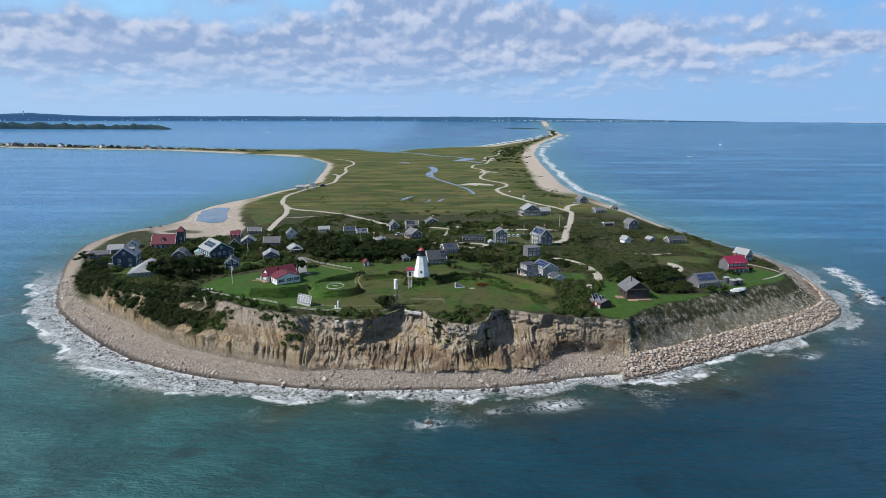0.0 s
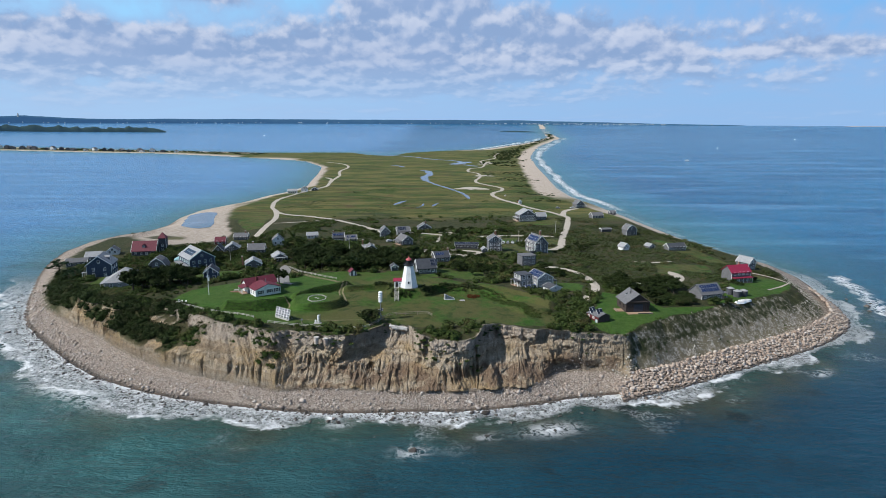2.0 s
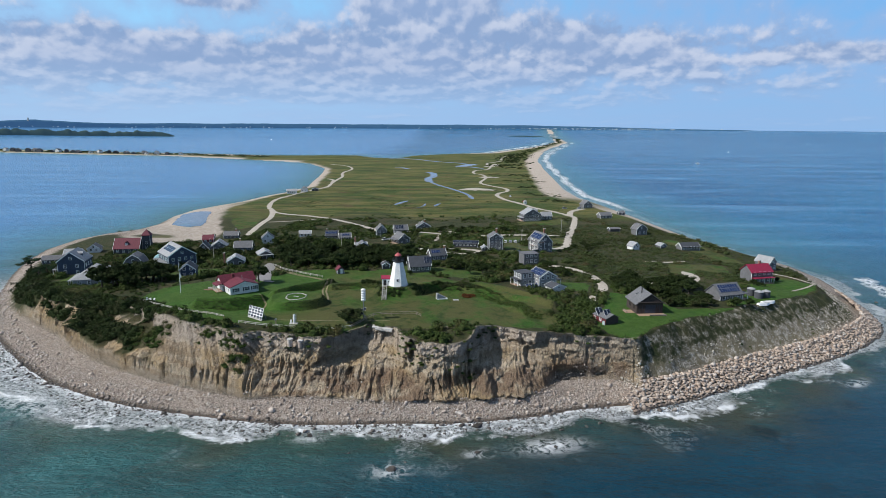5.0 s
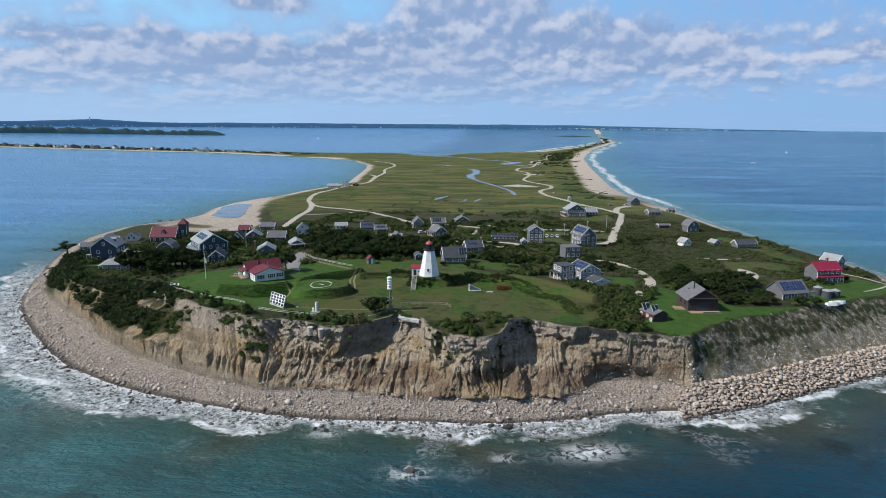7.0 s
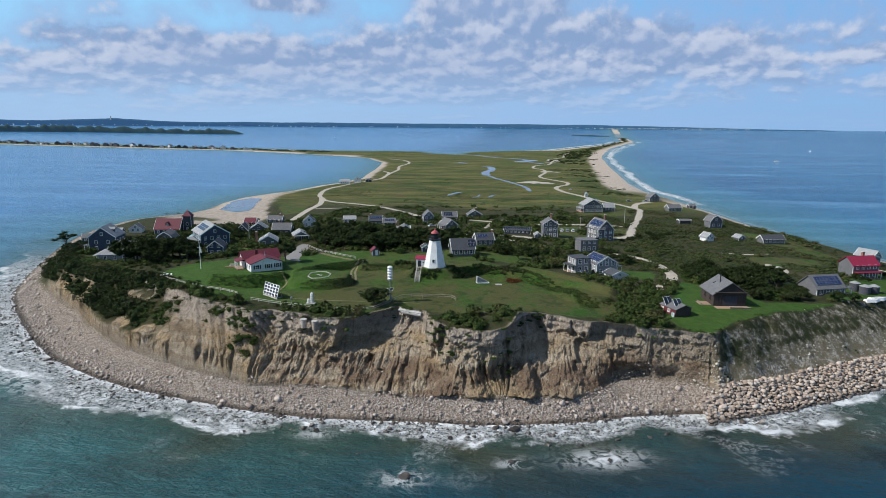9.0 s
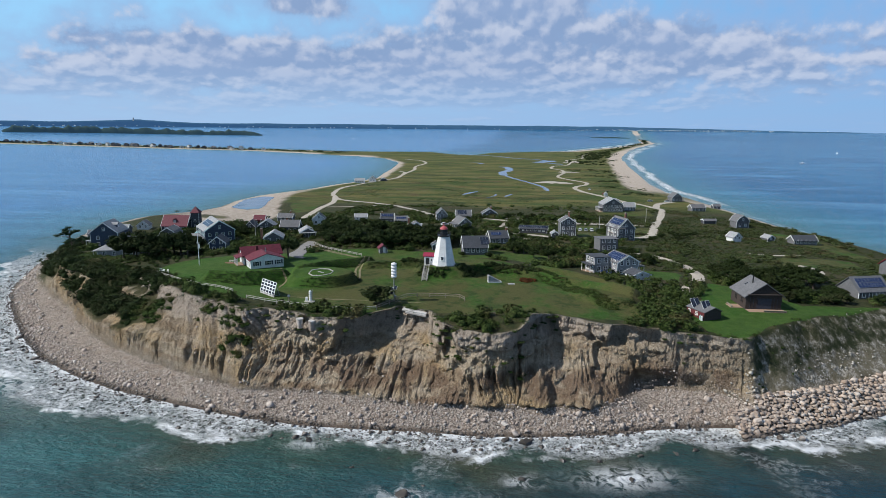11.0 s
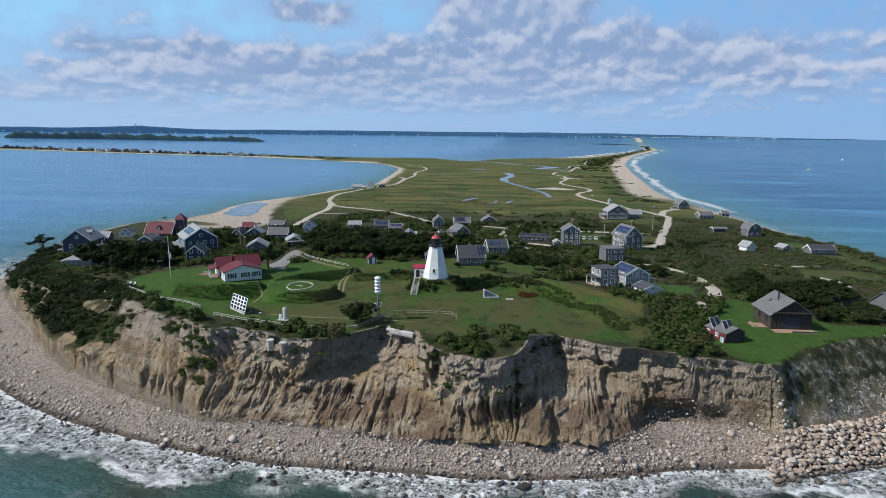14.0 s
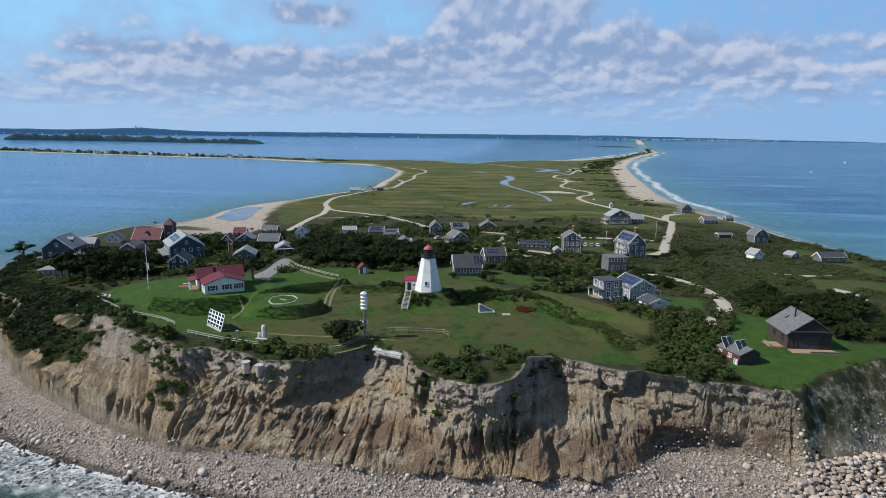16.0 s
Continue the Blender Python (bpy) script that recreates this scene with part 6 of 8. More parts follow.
    H("hut", "dark hut at the edge of the woods", -9, 46, 14, 4, 4, 2.0, 3.0, DARK_SHINGLE, ROOF_DARK, windows=(("front", 1, 1),), category="shed", win=(0.7, 0.7), attic=False)
    H("cottage", "white marsh cottage with a pale roof", -158, 470, 8, 13, 8, 3.0, 5.2, WHITE_SHINGLE, ROOF_LIGHT, ridge_along="x", windows=(("front", 4, 1),))
    H("cottage", "white cottage on the inner shore", -148, 488, 8, 9, 8, 3.6, 6.6, WHITE_SHINGLE, ROOF_GRAY, windows=(("front", 2, 1),))
    H("hut", "dark hut on the inner shore", -138, 500, 8, 9, 6, 2.2, 3.8, DARK_SHINGLE, ROOF_DARK, windows=(("front", 1, 1),), category="shed")
    H("marsh_house", "dark house with pale gable beside the marsh", 2, 205, 10, 12, 8, 3.2, 6.2, GRAY_SHINGLE, ROOF_GRAY, windows=(("front", 2, 1),), chimney=(1, 0, 7.4))


build_lighthouse()
build_keeper_house()
build_barn()
build_solar_shed()
build_village()

# ---- tracks, creeks ----


def smooth_line(pts, gap):
    """Points along a soft curve through pts, about gap apart."""
    P = [Vector((*p, 0)) for p in pts]
    out = []
    for i in range(len(P) - 1):
        a, b, c, d = P[max(i - 1, 0)], P[i], P[i + 1], P[min(i + 2, len(P) - 1)]
        n = max(1, int((c - b).length / gap))
        for j in range(n):
            t = j / n
            out.append(0.5 * ((2 * b) + (c - a) * t + (2 * a - 5 * b + 4 * c - d) * t * t + (3 * b - a - 3 * c + d) * t ** 3))
    return out + [P[-1]]


TRACK_POINTS = []


def ribbon(name, label, category, pts, width, mat, lift, gap=2.5, ragged=0.15, keep=True):
    """A strip that lies on the ground along a curve."""
    line = smooth_line(pts, gap)
    n = len(line)
    L = np.array([(p.x, p.y) for p in line])
    T = np.gradient(L, axis=0)
    T /= np.linalg.norm(T, axis=1)[:, None] + 1e-9
    N = np.stack([-T[:, 1], T[:, 0]], 1)
    cols = 5
    rng = np.random.default_rng(len(pts) * 7 + int(abs(pts[0][0])))
    wob = 1 + ragged * (rng.random((n, 2)) * 2 - 1)
    co = []
    for i in range(n):
        for j in range(cols):
            u = j / (cols - 1) * 2 - 1
            w = width / 2 * (wob[i, 0] if u < 0 else wob[i, 1]) * min(1.0, 0.35 + 0.22 * min(i, n - 1 - i))
            co.append((L[i, 0] + N[i, 0] * u * w, L[i, 1] + N[i, 1] * u * w, 0, u))
    co = np.array(co)
    z = np.maximum(height(co[:, 0], co[:, 1])[0], 0.05) + lift * (1 - 0.6 * np.abs(co[:, 3]))
    i = np.arange(n * cols).reshape(n, cols)
    q = np.stack([i[:-1, :-1], i[:-1, 1:], i[1:, 1:], i[1:, :-1]], -1).reshape(-1, 4)
    me = arrays_mesh(name, np.stack([co[:, 0], co[:, 1], z], 1), q, np.full(len(q), 4), mat, smooth=True)
    if keep:
        TRACK_POINTS.extend((x, y, width / 2) for x, y in L)
    return tagged(new(name, me), label, category, kind="structure")


def build_tracks():
    ribbon("road_beach", "pale sandy track across the marsh to the beach", "road",
           [(70, 117), (80, 119), (87, 130), (92, 150), (98, 176), (106, 205), (113, 233), (120, 262), (124, 284), (118, 315), (104, 342), (96, 362), (88, 386), (80, 412), (75, 458), (79, 486), (91, 511), (92, 540), (80, 567), (67, 600), (66, 632), (76, 688), (77, 750),
            (63, 790), (70, 850), (92, 884), (103, 959), (102, 1050), (128, 1117), (146, 1170), (150, 1260), (180, 1400)], 4.6, ROAD, 0.35, ragged=0.3)
    ribbon("road_spur", "sandy spur to a beach house", "road", [(122, 290), (129, 322), (140, 340), (148, 346)], 5, ROAD, 0.3)
    for pts, w in (([(34, 524), (54, 530), (76, 520)], 26), ([(70, 700), (84, 712), (96, 700)], 22), ([(92, 960), (112, 985), (120, 1040)], 20)):
        ribbon("sand_patch", "bare pale sand in the marsh grass", "sand", pts, w, ROAD, 0.2, 6, 0.5)
    ribbon("road_shore", "pale sandy track round the inner shore", "road",
           [(-30, 205), (-40, 222), (-69, 259), (-99, 294), (-128, 311), (-143, 335), (-152, 362), (-159, 408), (-155, 446), (-147, 490), (-133, 545), (-136, 590), (-139, 640), (-141, 709), (-153, 790), (-152, 880), (-175, 960), (-215, 1010)], 4.4, ROAD, 0.35, ragged=0.3)
    ribbon("road_link", "sandy link track", "road", [(-143, 335), (-134, 307), (-126, 266), (-123, 224), (-120, 196)], 4.5, ROAD, 0.3)
    ribbon("road_spit", "sandy track to the inner beach", "road", [(-138, 605), (-143, 648), (-156, 676)], 5, ROAD, 0.3)
    ribbon("road_grass", "narrow grassy cut between tracks", "road", [(-122, 250), (-104, 254), (-86, 266)], 2.4, ROAD, 0.25)
    ribbon("lane_upper", "pale lane between cottages", "road", [(-11, 114), (5, 107), (17, 99), (36, 95)], 2.8, ROAD, 0.3)
    ribbon("lane_drive", "pale drive to a gray cottage", "road", [(-8, 199), (8, 192), (23, 187), (14, 172), (11, 150)], 3.0, ROAD, 0.3)
    ribbon("road_village", "sandy village lane", "road", [(-30, 205), (-5, 190), (25, 172), (60, 178), (92, 176)], 4, ROAD, 0.3)
    ribbon("road_middle", "sandy lane between gardens", "road", [(-16, 118), (10, 112), (34, 106), (30, 95), (12, 88)], 3.5, ROAD, 0.3)
    ribbon("road_barn", "sandy lane behind a barn", "road", [(76, 6), (80, 18), (81, 30), (80, 46), (70, 60), (52, 58)], 3.6, ROAD, 0.3)
    ribbon("road_east", "sandy drive to a low house", "road", [(100, 28), (107, 26), (116, 30), (125, 40), (128, 60)], 5, ROAD, 0.3)
    ribbon("road_slope", "pale grassy lane on the slope", "road", [(120, 90), (131, 88), (141, 91)], 2.4, ROAD, 0.2)
    ribbon("drive", "gray gravel drive by the keeper's house", "road", [(-65, 61), (-62.5, 50), (-60, 38), (-57.5, 27), (-54.5, 18), (-50, 14.5)], 5.6, GRAVEL, 0.25, ragged=0.04)
    for o in (-0.7, 0.7):
        ribbon("path", "worn wheel track across the lawn", "path", [(-61 + o, 53), (-52 + o, 41), (-43.5 + o, 31.5), (-34 + o, 25), (-29 + o, 19), (-27.5 + o, 11), (-28 + o, 4), (-26 + o, -4), (-24 + o, -12)], 0.7, WORN, 0.10, 1.2, ragged=0.25)
    ribbon("path_point", "worn path round the point", "path", [(168, 72), (178, 60), (180, 46), (172, 34), (158, 24)], 1.0, ROAD, 0.25, 1.2, 0.2)
    ribbon("path_platform", "narrow trodden path", "path", [(-49.5, -8), (-46.8, -13), (-44, -16), (-44.5, -20), (-42.5, -24)], 0.6, WORN, 0.10, 1.0, ragged=0.3)
    ribbon("path_seaward", "trodden line along the fence", "path", [(-38, -33), (-24, -33.5), (-12, -33), (0, -33)], 0.6, WORN, 0.08, ragged=0.6)
    for pts, w in (([(46, 425), (42, 470), (26, 527), (8, 578), (-5, 629)], 4.5), ([(-4, 622), (-9, 677), (-1, 728), (-6, 790), (-18, 806)], 11), ([(-32, 368), (-28, 388), (-22, 408)], 4.5),
                   ([(42, 950), (58, 990), (74, 1030)], 24), ([(-142, 1273), (-102, 1259), (-49, 1201), (0, 1112), (48, 1059), (68, 1000)], 9), ([(62, 950), (72, 930), (88, 903)], 9),
                   ([(-78, 917), (-65, 915), (-50, 882)], 8), ([(-10, 352), (-4, 366), (-3, 382)], 2.2), ([(6, 362), (9, 374), (12, 384)], 4.5)):
        ribbon("creek", "narrow tidal creek winding through the marsh", "creek", pts, w, CREEK, 0.25, 4, 0.3)
    ribbon("tide_pool", "shallow tidal pool behind a sand bar", "pool", [(-170, 230), (-179, 242), (-186, 260), (-194, 285), (-203, 320)], 24, CREEK, 0.30, 4, 0.06)
    ribbon("barn_lane", "grass-worn wheel track", "path", [(70, -8), (72, 2), (76, 6)], 2.4, ROAD, 0.15)


build_tracks()


# ---- things on the lawn ----
def on_ground(x, y, rot=0, lift=0.0):
    return pose(x, y, ground_z(x, y) + lift, 0, 0, rot)


def build_beacon():
    b = thing("fog_signal_mast", "white stacked fog horn on a dark mast with small solar panels", "fog signal", on_ground(-8.4, -32.3))
    part("mast", tube(bmesh.new(), (0, 0, -0.5), (0, 0, 6.2), 0.16, 0.12), METAL, b)
    for i in range(5):
        bm = bmesh.new()
        bmesh.ops.create_cone(bm, cap_ends=True, segments=16, radius1=0.62, radius2=0.78, depth=0.42, matrix=pose(0, 0, 6.4 + i * 0.78))
        bmesh.ops.create_cone(bm, cap_ends=True, segments=16, radius1=0.78, radius2=0.55, depth=0.2, matrix=pose(0, 0, 6.71 + i * 0.78))
        tube(bm, (0, 0, 6.6 + i * 0.78), (0, 0, 6.95 + i * 0.78), 0.35, sides=10)
        part("horn", bm, WHITE, b)
    for px, pz, py in ((-0.6, 3.3, -0.3), (-0.5, 2.2, -0.35), (0.4, 3.6, -0.2)):
        sp = part("solar_panel", one_box(0, 0, 0, 0.9, 0.06, 0.75), SOLAR_BLACK, b, m=pose(px, py, pz, -25, 0, -30))
        part("panel_frame", one_box(0, 0.05, 0, 1.0, 0.05, 0.85), WHITE, sp)
    part("battery_box", one_box(0.3, 0, 1.0, 0.5, 0.4, 0.9, bevel=0.03), METAL, b)
    part("ladder", box(box(one_box(0.25, 0.1, 3, 0.05, 0.05, 6), 0.55, 0.1, 3, 0.05, 0.05, 6), 0.4, 0.1, 2.0, 0.3, 0.04, 0.04), BLACK, b)
    FOOTPRINTS.append((-8.3, -33.5, 1.2))


def build_panel_array():
    x, y = -42.8, -32.4
    a = thing("solar_array", "large tilted solar array of dark panels on a white frame", "solar array", on_ground(x, y, -36.4))
    tilt = pose(0, 0, 0.2, -17, 0, 0)
    pm = shared("array_panel", lambda: one_box(0, 0, 0, 1.12, 0.05, 0.64), SOLAR_BLACK, "solar_panel")
    fm = shared("array_frame", lambda: box(box(box(one_box(-0.635, 0, 0, 0.15, 0.08, 0.82), 0.635, 0, 0, 0.15, 0.08, 0.82), 0, 0, 0.365, 1.12, 0.08, 0.09), 0, 0, -0.365, 1.12, 0.08, 0.09), WHITE, "panel_frame")
    for i in range(5):
        for j in range(4):
            p = part("solar_panel", pm, SOLAR_BLACK, a, m=tilt @ pose((i - 2) * 1.42, 0, 0.75 + j * 0.84))
            part("panel_frame", fm, WHITE, p)
    for sx in (-2.8, 0.0, 2.8):
        bm = tube(bmesh.new(), (sx, 2.4, -0.4), (sx, 1.0, 3.3), 0.07)
        tube(bm, (sx, 0.1, 0.2), (sx, 2.4, 0.1), 0.06)
        part("strut", bm, METAL, a)
    part("foot_rail", one_box(0, 0.1, 0.1, 7.0, 0.3, 0.4, bevel=0.03), CONCRETE, a)
    FOOTPRINTS.append((x, y, 3.0))


def build_small_signal():
    x, y = -29.6, -36.6
    s = thing("range_signal", "short white cylinder stack with a frame beside it", "signal", on_ground(x, y))
    bm = bmesh.new()
    for i in range(5):
        bmesh.ops.create_cone(bm, cap_ends=True, segments=14, radius1=0.34, radius2=0.42, depth=0.4, matrix=pose(0.4, 0, 0.5 + i * 0.52))
        tube(bm, (0.4, 0, 0.6 + i * 0.52), (0.4, 0, 0.95 + i * 0.52), 0.2)
    part("horn_stack", bm, WHITE, s)
    bm = tube(bmesh.new(), (1.0, 0.1, -0.2), (1.0, 0.1, 3.2), 0.06)
    tube(bm, (0.4, 0.1, 3.1), (1.0, 0.1, 3.1), 0.05)
    part("bracket", bm, METAL, s)
    part("drum", tube(bmesh.new(), (-0.6, 0, -0.1), (-0.6, 0, 1.2), 0.3, sides=12), WHITE, s)
    part("slab", one_box(0.1, 0, 0.05, 2.6, 1.4, 0.25, bevel=0.04), CONCRETE, s)
    p = thing("marker_post", "short dark post with a box on the bluff", "post", on_ground(-34.8, -37.0))
    part("post", one_box(0, 0, 0.6, 0.25, 0.25, 1.4, bevel=0.03), WOOD, p)
    part("box", one_box(0, 0, 1.4, 0.6, 0.5, 0.5, bevel=0.04), METAL, p)


def build_flagpole():
    f = thing("flagpole", "tall white flagpole with a crosstree on the lawn", "flagpole", on_ground(-80.0, -0.3))
    part("pole", tube(bmesh.new(), (0, 0, -0.4), (0, 0, 12.4), 0.13, 0.06), WHITE, f)
    part("crosstree", tube(bmesh.new(), (-0.7, 0, 7.4), (0.7, 0, 7.4), 0.05), WHITE, f)
    part("truck", one_box(0, 0, 12.45, 0.2, 0.2, 0.16, bevel=0.04), WHITE, f)
    bm = bmesh.new()
    a = [bm.verts.new((0.08 + 0.28 * i, 0.10 * math.sin(i * 1.7), 7.2 - 0.35 * j - 0.12 * i)) for j in range(5) for i in range(3)]
    for j in range(4):
        for i in range(2):
            bm.faces.new((a[j * 3 + i], a[j * 3 + i + 1], a[j * 3 + i + 4], a[j * 3 + i + 3]))
    g = bmesh.ops.extrude_face_region(bm, geom=bm.faces[:])
    bmesh.ops.translate(bm, verts=[v for v in g["geom"] if isinstance(v, bmesh.types.BMVert)], vec=(0, 0.02, 0))
    part("flag", bm, WHITE, f, "limp pale flag hanging against the pole")


def chair_thing(x, y, rot):
    c = thing("lawn_chair", "white slatted wooden lawn chair on the grass", "chair", on_ground(x, y, rot), "chairs on the lawn")
    for i in range(5):
        part("back_slat", shared("slat", lambda: one_box(0, 0, 0, 0.12, 0.04, 1.0), WHITE, "back_slat"), WHITE, c, m=pose(-0.28 + i * 0.14, 0.42, 0.75, -22, 0, 0))
    part("seat", one_box(0, 0, 0.38, 0.75, 0.7, 0.06), WHITE, c, m=pose(0, 0, 0, 8, 0, 0))
    for sx in (-0.42, 0.42):
        part("armrest", one_box(sx, 0, 0.62, 0.16, 0.85, 0.04), WHITE, c)
        for py in (-0.35, 0.3):
            part("leg", one_box(sx, py, 0.3, 0.1, 0.1, 0.62), WHITE, c)
    return c


def build_picnic():
    t = thing("picnic_table", "wooden picnic table with benches on a brick patch", "picnic table", on_ground(-69.5, 1.5, 10, 0.06))
    part("tabletop", one_box(0, 0, 0.75, 1.9, 0.8, 0.07, bevel=0.01), PALE_WOOD, t)
    for sy in (-0.75, 0.75):
        part("bench", one_box(0, sy, 0.45, 1.9, 0.28, 0.06), PALE_WOOD, t)
    for sx in (-0.7, 0.7):
        for sy in (-1, 1):
            part("leg", tube(bmesh.new(), (sx, sy * 0.7, 0), (sx, sy * 0.2, 0.72), 0.06, sides=6), WOOD, t)
    ribbon("patio", "small brick patio beside the house", "patio", [(-72, 1.4), (-69.5, 1.6), (-67, 1.9)], 3.4, BRICK, 0.1, 1.0, 0.05)


def build_ring():
    x0, y0 = -33.9, -14.8
    r = thing("stone_ring", "octagonal ring of pale kerb beams on a grassy platform", "stone ring", on_ground(x0, y0))
    for i in range(8):
        a, b = math.tau * (i + 0.5) / 8, math.tau * (i + 1.5) / 8
        za = ground_z(x0 + 3.5 * math.cos(a), y0 + 3.5 * math.sin(a)) - ground_z(x0, y0)
        zb = ground_z(x0 + 3.5 * math.cos(b), y0 + 3.5 * math.sin(b)) - ground_z(x0, y0)
        part("beam", tube(bmesh.new(), (3.5 * math.cos(a), 3.5 * math.sin(a), za + 0.08), (3.5 * math.cos(b), 3.5 * math.sin(b), zb + 0.08), 0.16, sides=6), PALE_WOOD, r)
    for k, (px, py) in enumerate(((-0.5, 0.2), (0.5, -0.3))):
        part("slab", one_box(px, py, 0.08, 0.9, 0.4, 0.16, bevel=0.03), CONCRETE, r)


def build_skylight():
    s = thing("bunker_hatch", "pale wedge-shaped bunker hatch on the lawn", "hatch", on_ground(15.9, -7.6, 15))
    part("hood", prism(bmesh.new(), [(-1.8, -0.3), (1.8, -0.3), (1.8, 0.25), (-1.5, 2.0), (-1.8, 1.9)], -0.9, 0.9), ROOF_LIGHT, s)
    part("rim", one_box(0.1, 0, 0.05, 3.9, 2.1, 0.25, bevel=0.04), WHITE, s)
    v = thing("vault_cover", "flat pale concrete cover in the grass", "cover", on_ground(21.0, -9.2, 10))
    part("cover", one_box(0, 0, 0.1, 1.9, 1.1, 0.25, bevel=0.04), CONCRETE, v)
    part("lid", one_box(0.1, 0, 0.26, 0.7, 0.6, 0.08, bevel=0.02), METAL, v)


def build_slab():
    x, y = -1.8, -38.6
    s = thing("concrete_slab", "broken concrete slab overhanging the bluff", "slab", pose(x, y, ground_z(x, -33.0) - 0.5, 7, 5, -10))
    part("slab", one_box(0, 0.2, 0, 6.4, 1.7, 0.40, bevel=0.06), CONCRETE, s)
    part("beam", one_box(0.5, -0.75, -0.35, 5.4, 0.35, 0.5, bevel=0.05), CONCRETE, s)


def build_cisterns():
    for x, y in ((-27.9, -47.6), (-24.6, -48.6)):
        z = ground_z(x, y + 1.8) - 1.2
        b = thing("brick_pier", "round weathered brick pier stranded in the bluff", "pier", pose(x, y, z), "piers in the bluff")
        for i in range(6):
            bm = bmesh.new()
            bmesh.ops.create_cone(bm, cap_ends=True, segments=14, radius1=0.78, radius2=0.76, depth=0.34, matrix=pose(0, 0, 0.1 - i * 0.36))
            part("course", bm, STONE, b)
        bm = bmesh.new()
        bmesh.ops.create_cone(bm, cap_ends=True, segments=14, radius1=0.86, radius2=0.86, depth=0.16, matrix=pose(0, 0, 0.36))
        part("cap", bm, CONCRETE, b)


def fence(name, label, pts, gap=2.6, h=1.1, mat=None, rails=2):
    """A post and rail fence along a line."""
    mat = mat or PALE_WOOD
    line = smooth_line(pts, gap)
    x0, y0 = pts[0]
    z0 = ground_z(x0, y0)
    f = thing(name, label, "fence", pose(x0, y0, z0))
    P = [Vector((p.x - x0, p.y - y0, ground_z(p.x, p.y) - z0)) for p in line]
    post = shared(("fpost", h, mat.name), lambda: one_box(0, 0, h / 2 - 0.2, 0.16, 0.16, h + 0.4, bevel=0.03), mat, "post")
    for p in P:
        part("post", post, mat, f, m=Matrix.Translation(p))
    for a, b in zip(P, P[1:]):
        for r in range(rails):
            hz = h * (0.9 - 0.42 * r)
            part("rail", tube(bmesh.new(), a + Vector((0, 0, hz)), b + Vector((0, 0, hz + random.uniform(-0.05, 0.05))), 0.075, sides=5), mat, f)
    return f


def build_fences():
    fence("rail_fence", "weathered post and rail fence along the bluff edge", [(-46.5, -36.5), (-37, -39.5), (-26, -41.5), (-16, -42.5), (-11, -40.5)], 2.8, 1.0)
    fence("rail_fence", "gray split-rail fence above the broken bluff", [(-11, -40.5), (-8.8, -36), (-5.7, -29), (0, -27.5), (8, -26.8), (9.5, -29)], 2.7, 1.2, WOOD)
    fence("rail_fence", "short leaning rail fence near the bluff edge", [(-90, -8), (-82, -15), (-74, -21)], 2.8, 0.9)
    fence("rail_fence", "broken low rail fence among shrubs", [(-71, -22.5), (-66, -25), (-60, -27), (-53, -31)], 2.8, 0.9)
    fence("rail_fence", "pale rail fence beside the grassy path", [(-62, 57), (-57, 50.5), (-43, 34), (-33.5, 27.5)], 3.0, 1.0)
    fence("rail_fence", "short stretch of rail fence in rough grass", [(13.5, -40.5), (18, -41)], 2.2, 0.9, WOOD)


def car_thing(x, y, rot, mat, label):
    c = thing("car", label, "car", on_ground(x, y, rot, 0.03), "parked cars")
    bm = bmesh.new()
    prism(bm, [(-2.2, 0.35), (2.2, 0.35), (2.25, 0.85), (1.3, 0.98), (-1.9, 1.0), (-2.25, 0.9)], -0.88, 0.88)
    bmesh.ops.bevel(bm, geom=bm.edges[:], offset=0.07, segments=1, affect="EDGES")
    body = part("body", bm, mat, c)
    bm = prism(bmesh.new(), [(-2.0, 0.98), (0.95, 0.96), (0.35, 1.55), (-1.75, 1.58)], -0.74, 0.74)
    cab = part("cabin", bm, GLASS, c)
    part("roof", one_box(-0.7, 0, 1.6, 2.0, 1.4, 0.06, bevel=0.02), mat, cab)
    for sx in (-1.4, 1.4):
        for sy in (-0.85, 0.85):
            wh = part("wheel", tube(bmesh.new(), (sx, sy - 0.1, 0.33), (sx, sy + 0.1, 0.33), 0.34, sides=14), BLACK, c)
            part("rim", tube(bmesh.new(), (sx, sy - 0.11, 0.33), (sx, sy + 0.11, 0.33), 0.2, sides=10), METAL, wh)
    for sy in (-0.6, 0.6):
        part("headlight", one_box(2.23, sy, 0.72, 0.06, 0.3, 0.14, bevel=0.02), WHITE, c)
    FOOTPRINTS.append((x, y, 2.2))


def build_cars():
    silver = paint("silver_car", (0.55, 0.56, 0.58), 0.25, 0.03, metal=0.4, strength=0.0)
    dark = paint("dark_car", (0.04, 0.05, 0.07), 0.2, 0.03, strength=0.0)
    white = paint("white_car", (0.78, 0.78, 0.78), 0.25, 0.03, strength=0.0)
    red = paint("red_car", (0.30, 0.03, 0.03), 0.25, 0.03, strength=0.0)
    for i, m in enumerate((white, silver, white, dark, silver, white)):
        car_thing(54 + i * 3.1, 150 + i * 0.5, 80 + (i % 3) * 4, m, f"{('white', 'silver', 'white', 'dark', 'silver', 'white')[i]} car parked in a grassy row")
    for x, y, r, m, w in ((96, 392, 60, red, "red"), (88, 448, 100, white, "white"), (128, 345, 20, silver, "silver"), (66, 100, 20, dark, "dark"), (-20, 152, 40, white, "white"),
                          (142, 347, 200, white, "white"), (56, 98, 70, dark, "dark")):
        car_thing(x, y, r, m, f"{w} car parked on sandy ground")


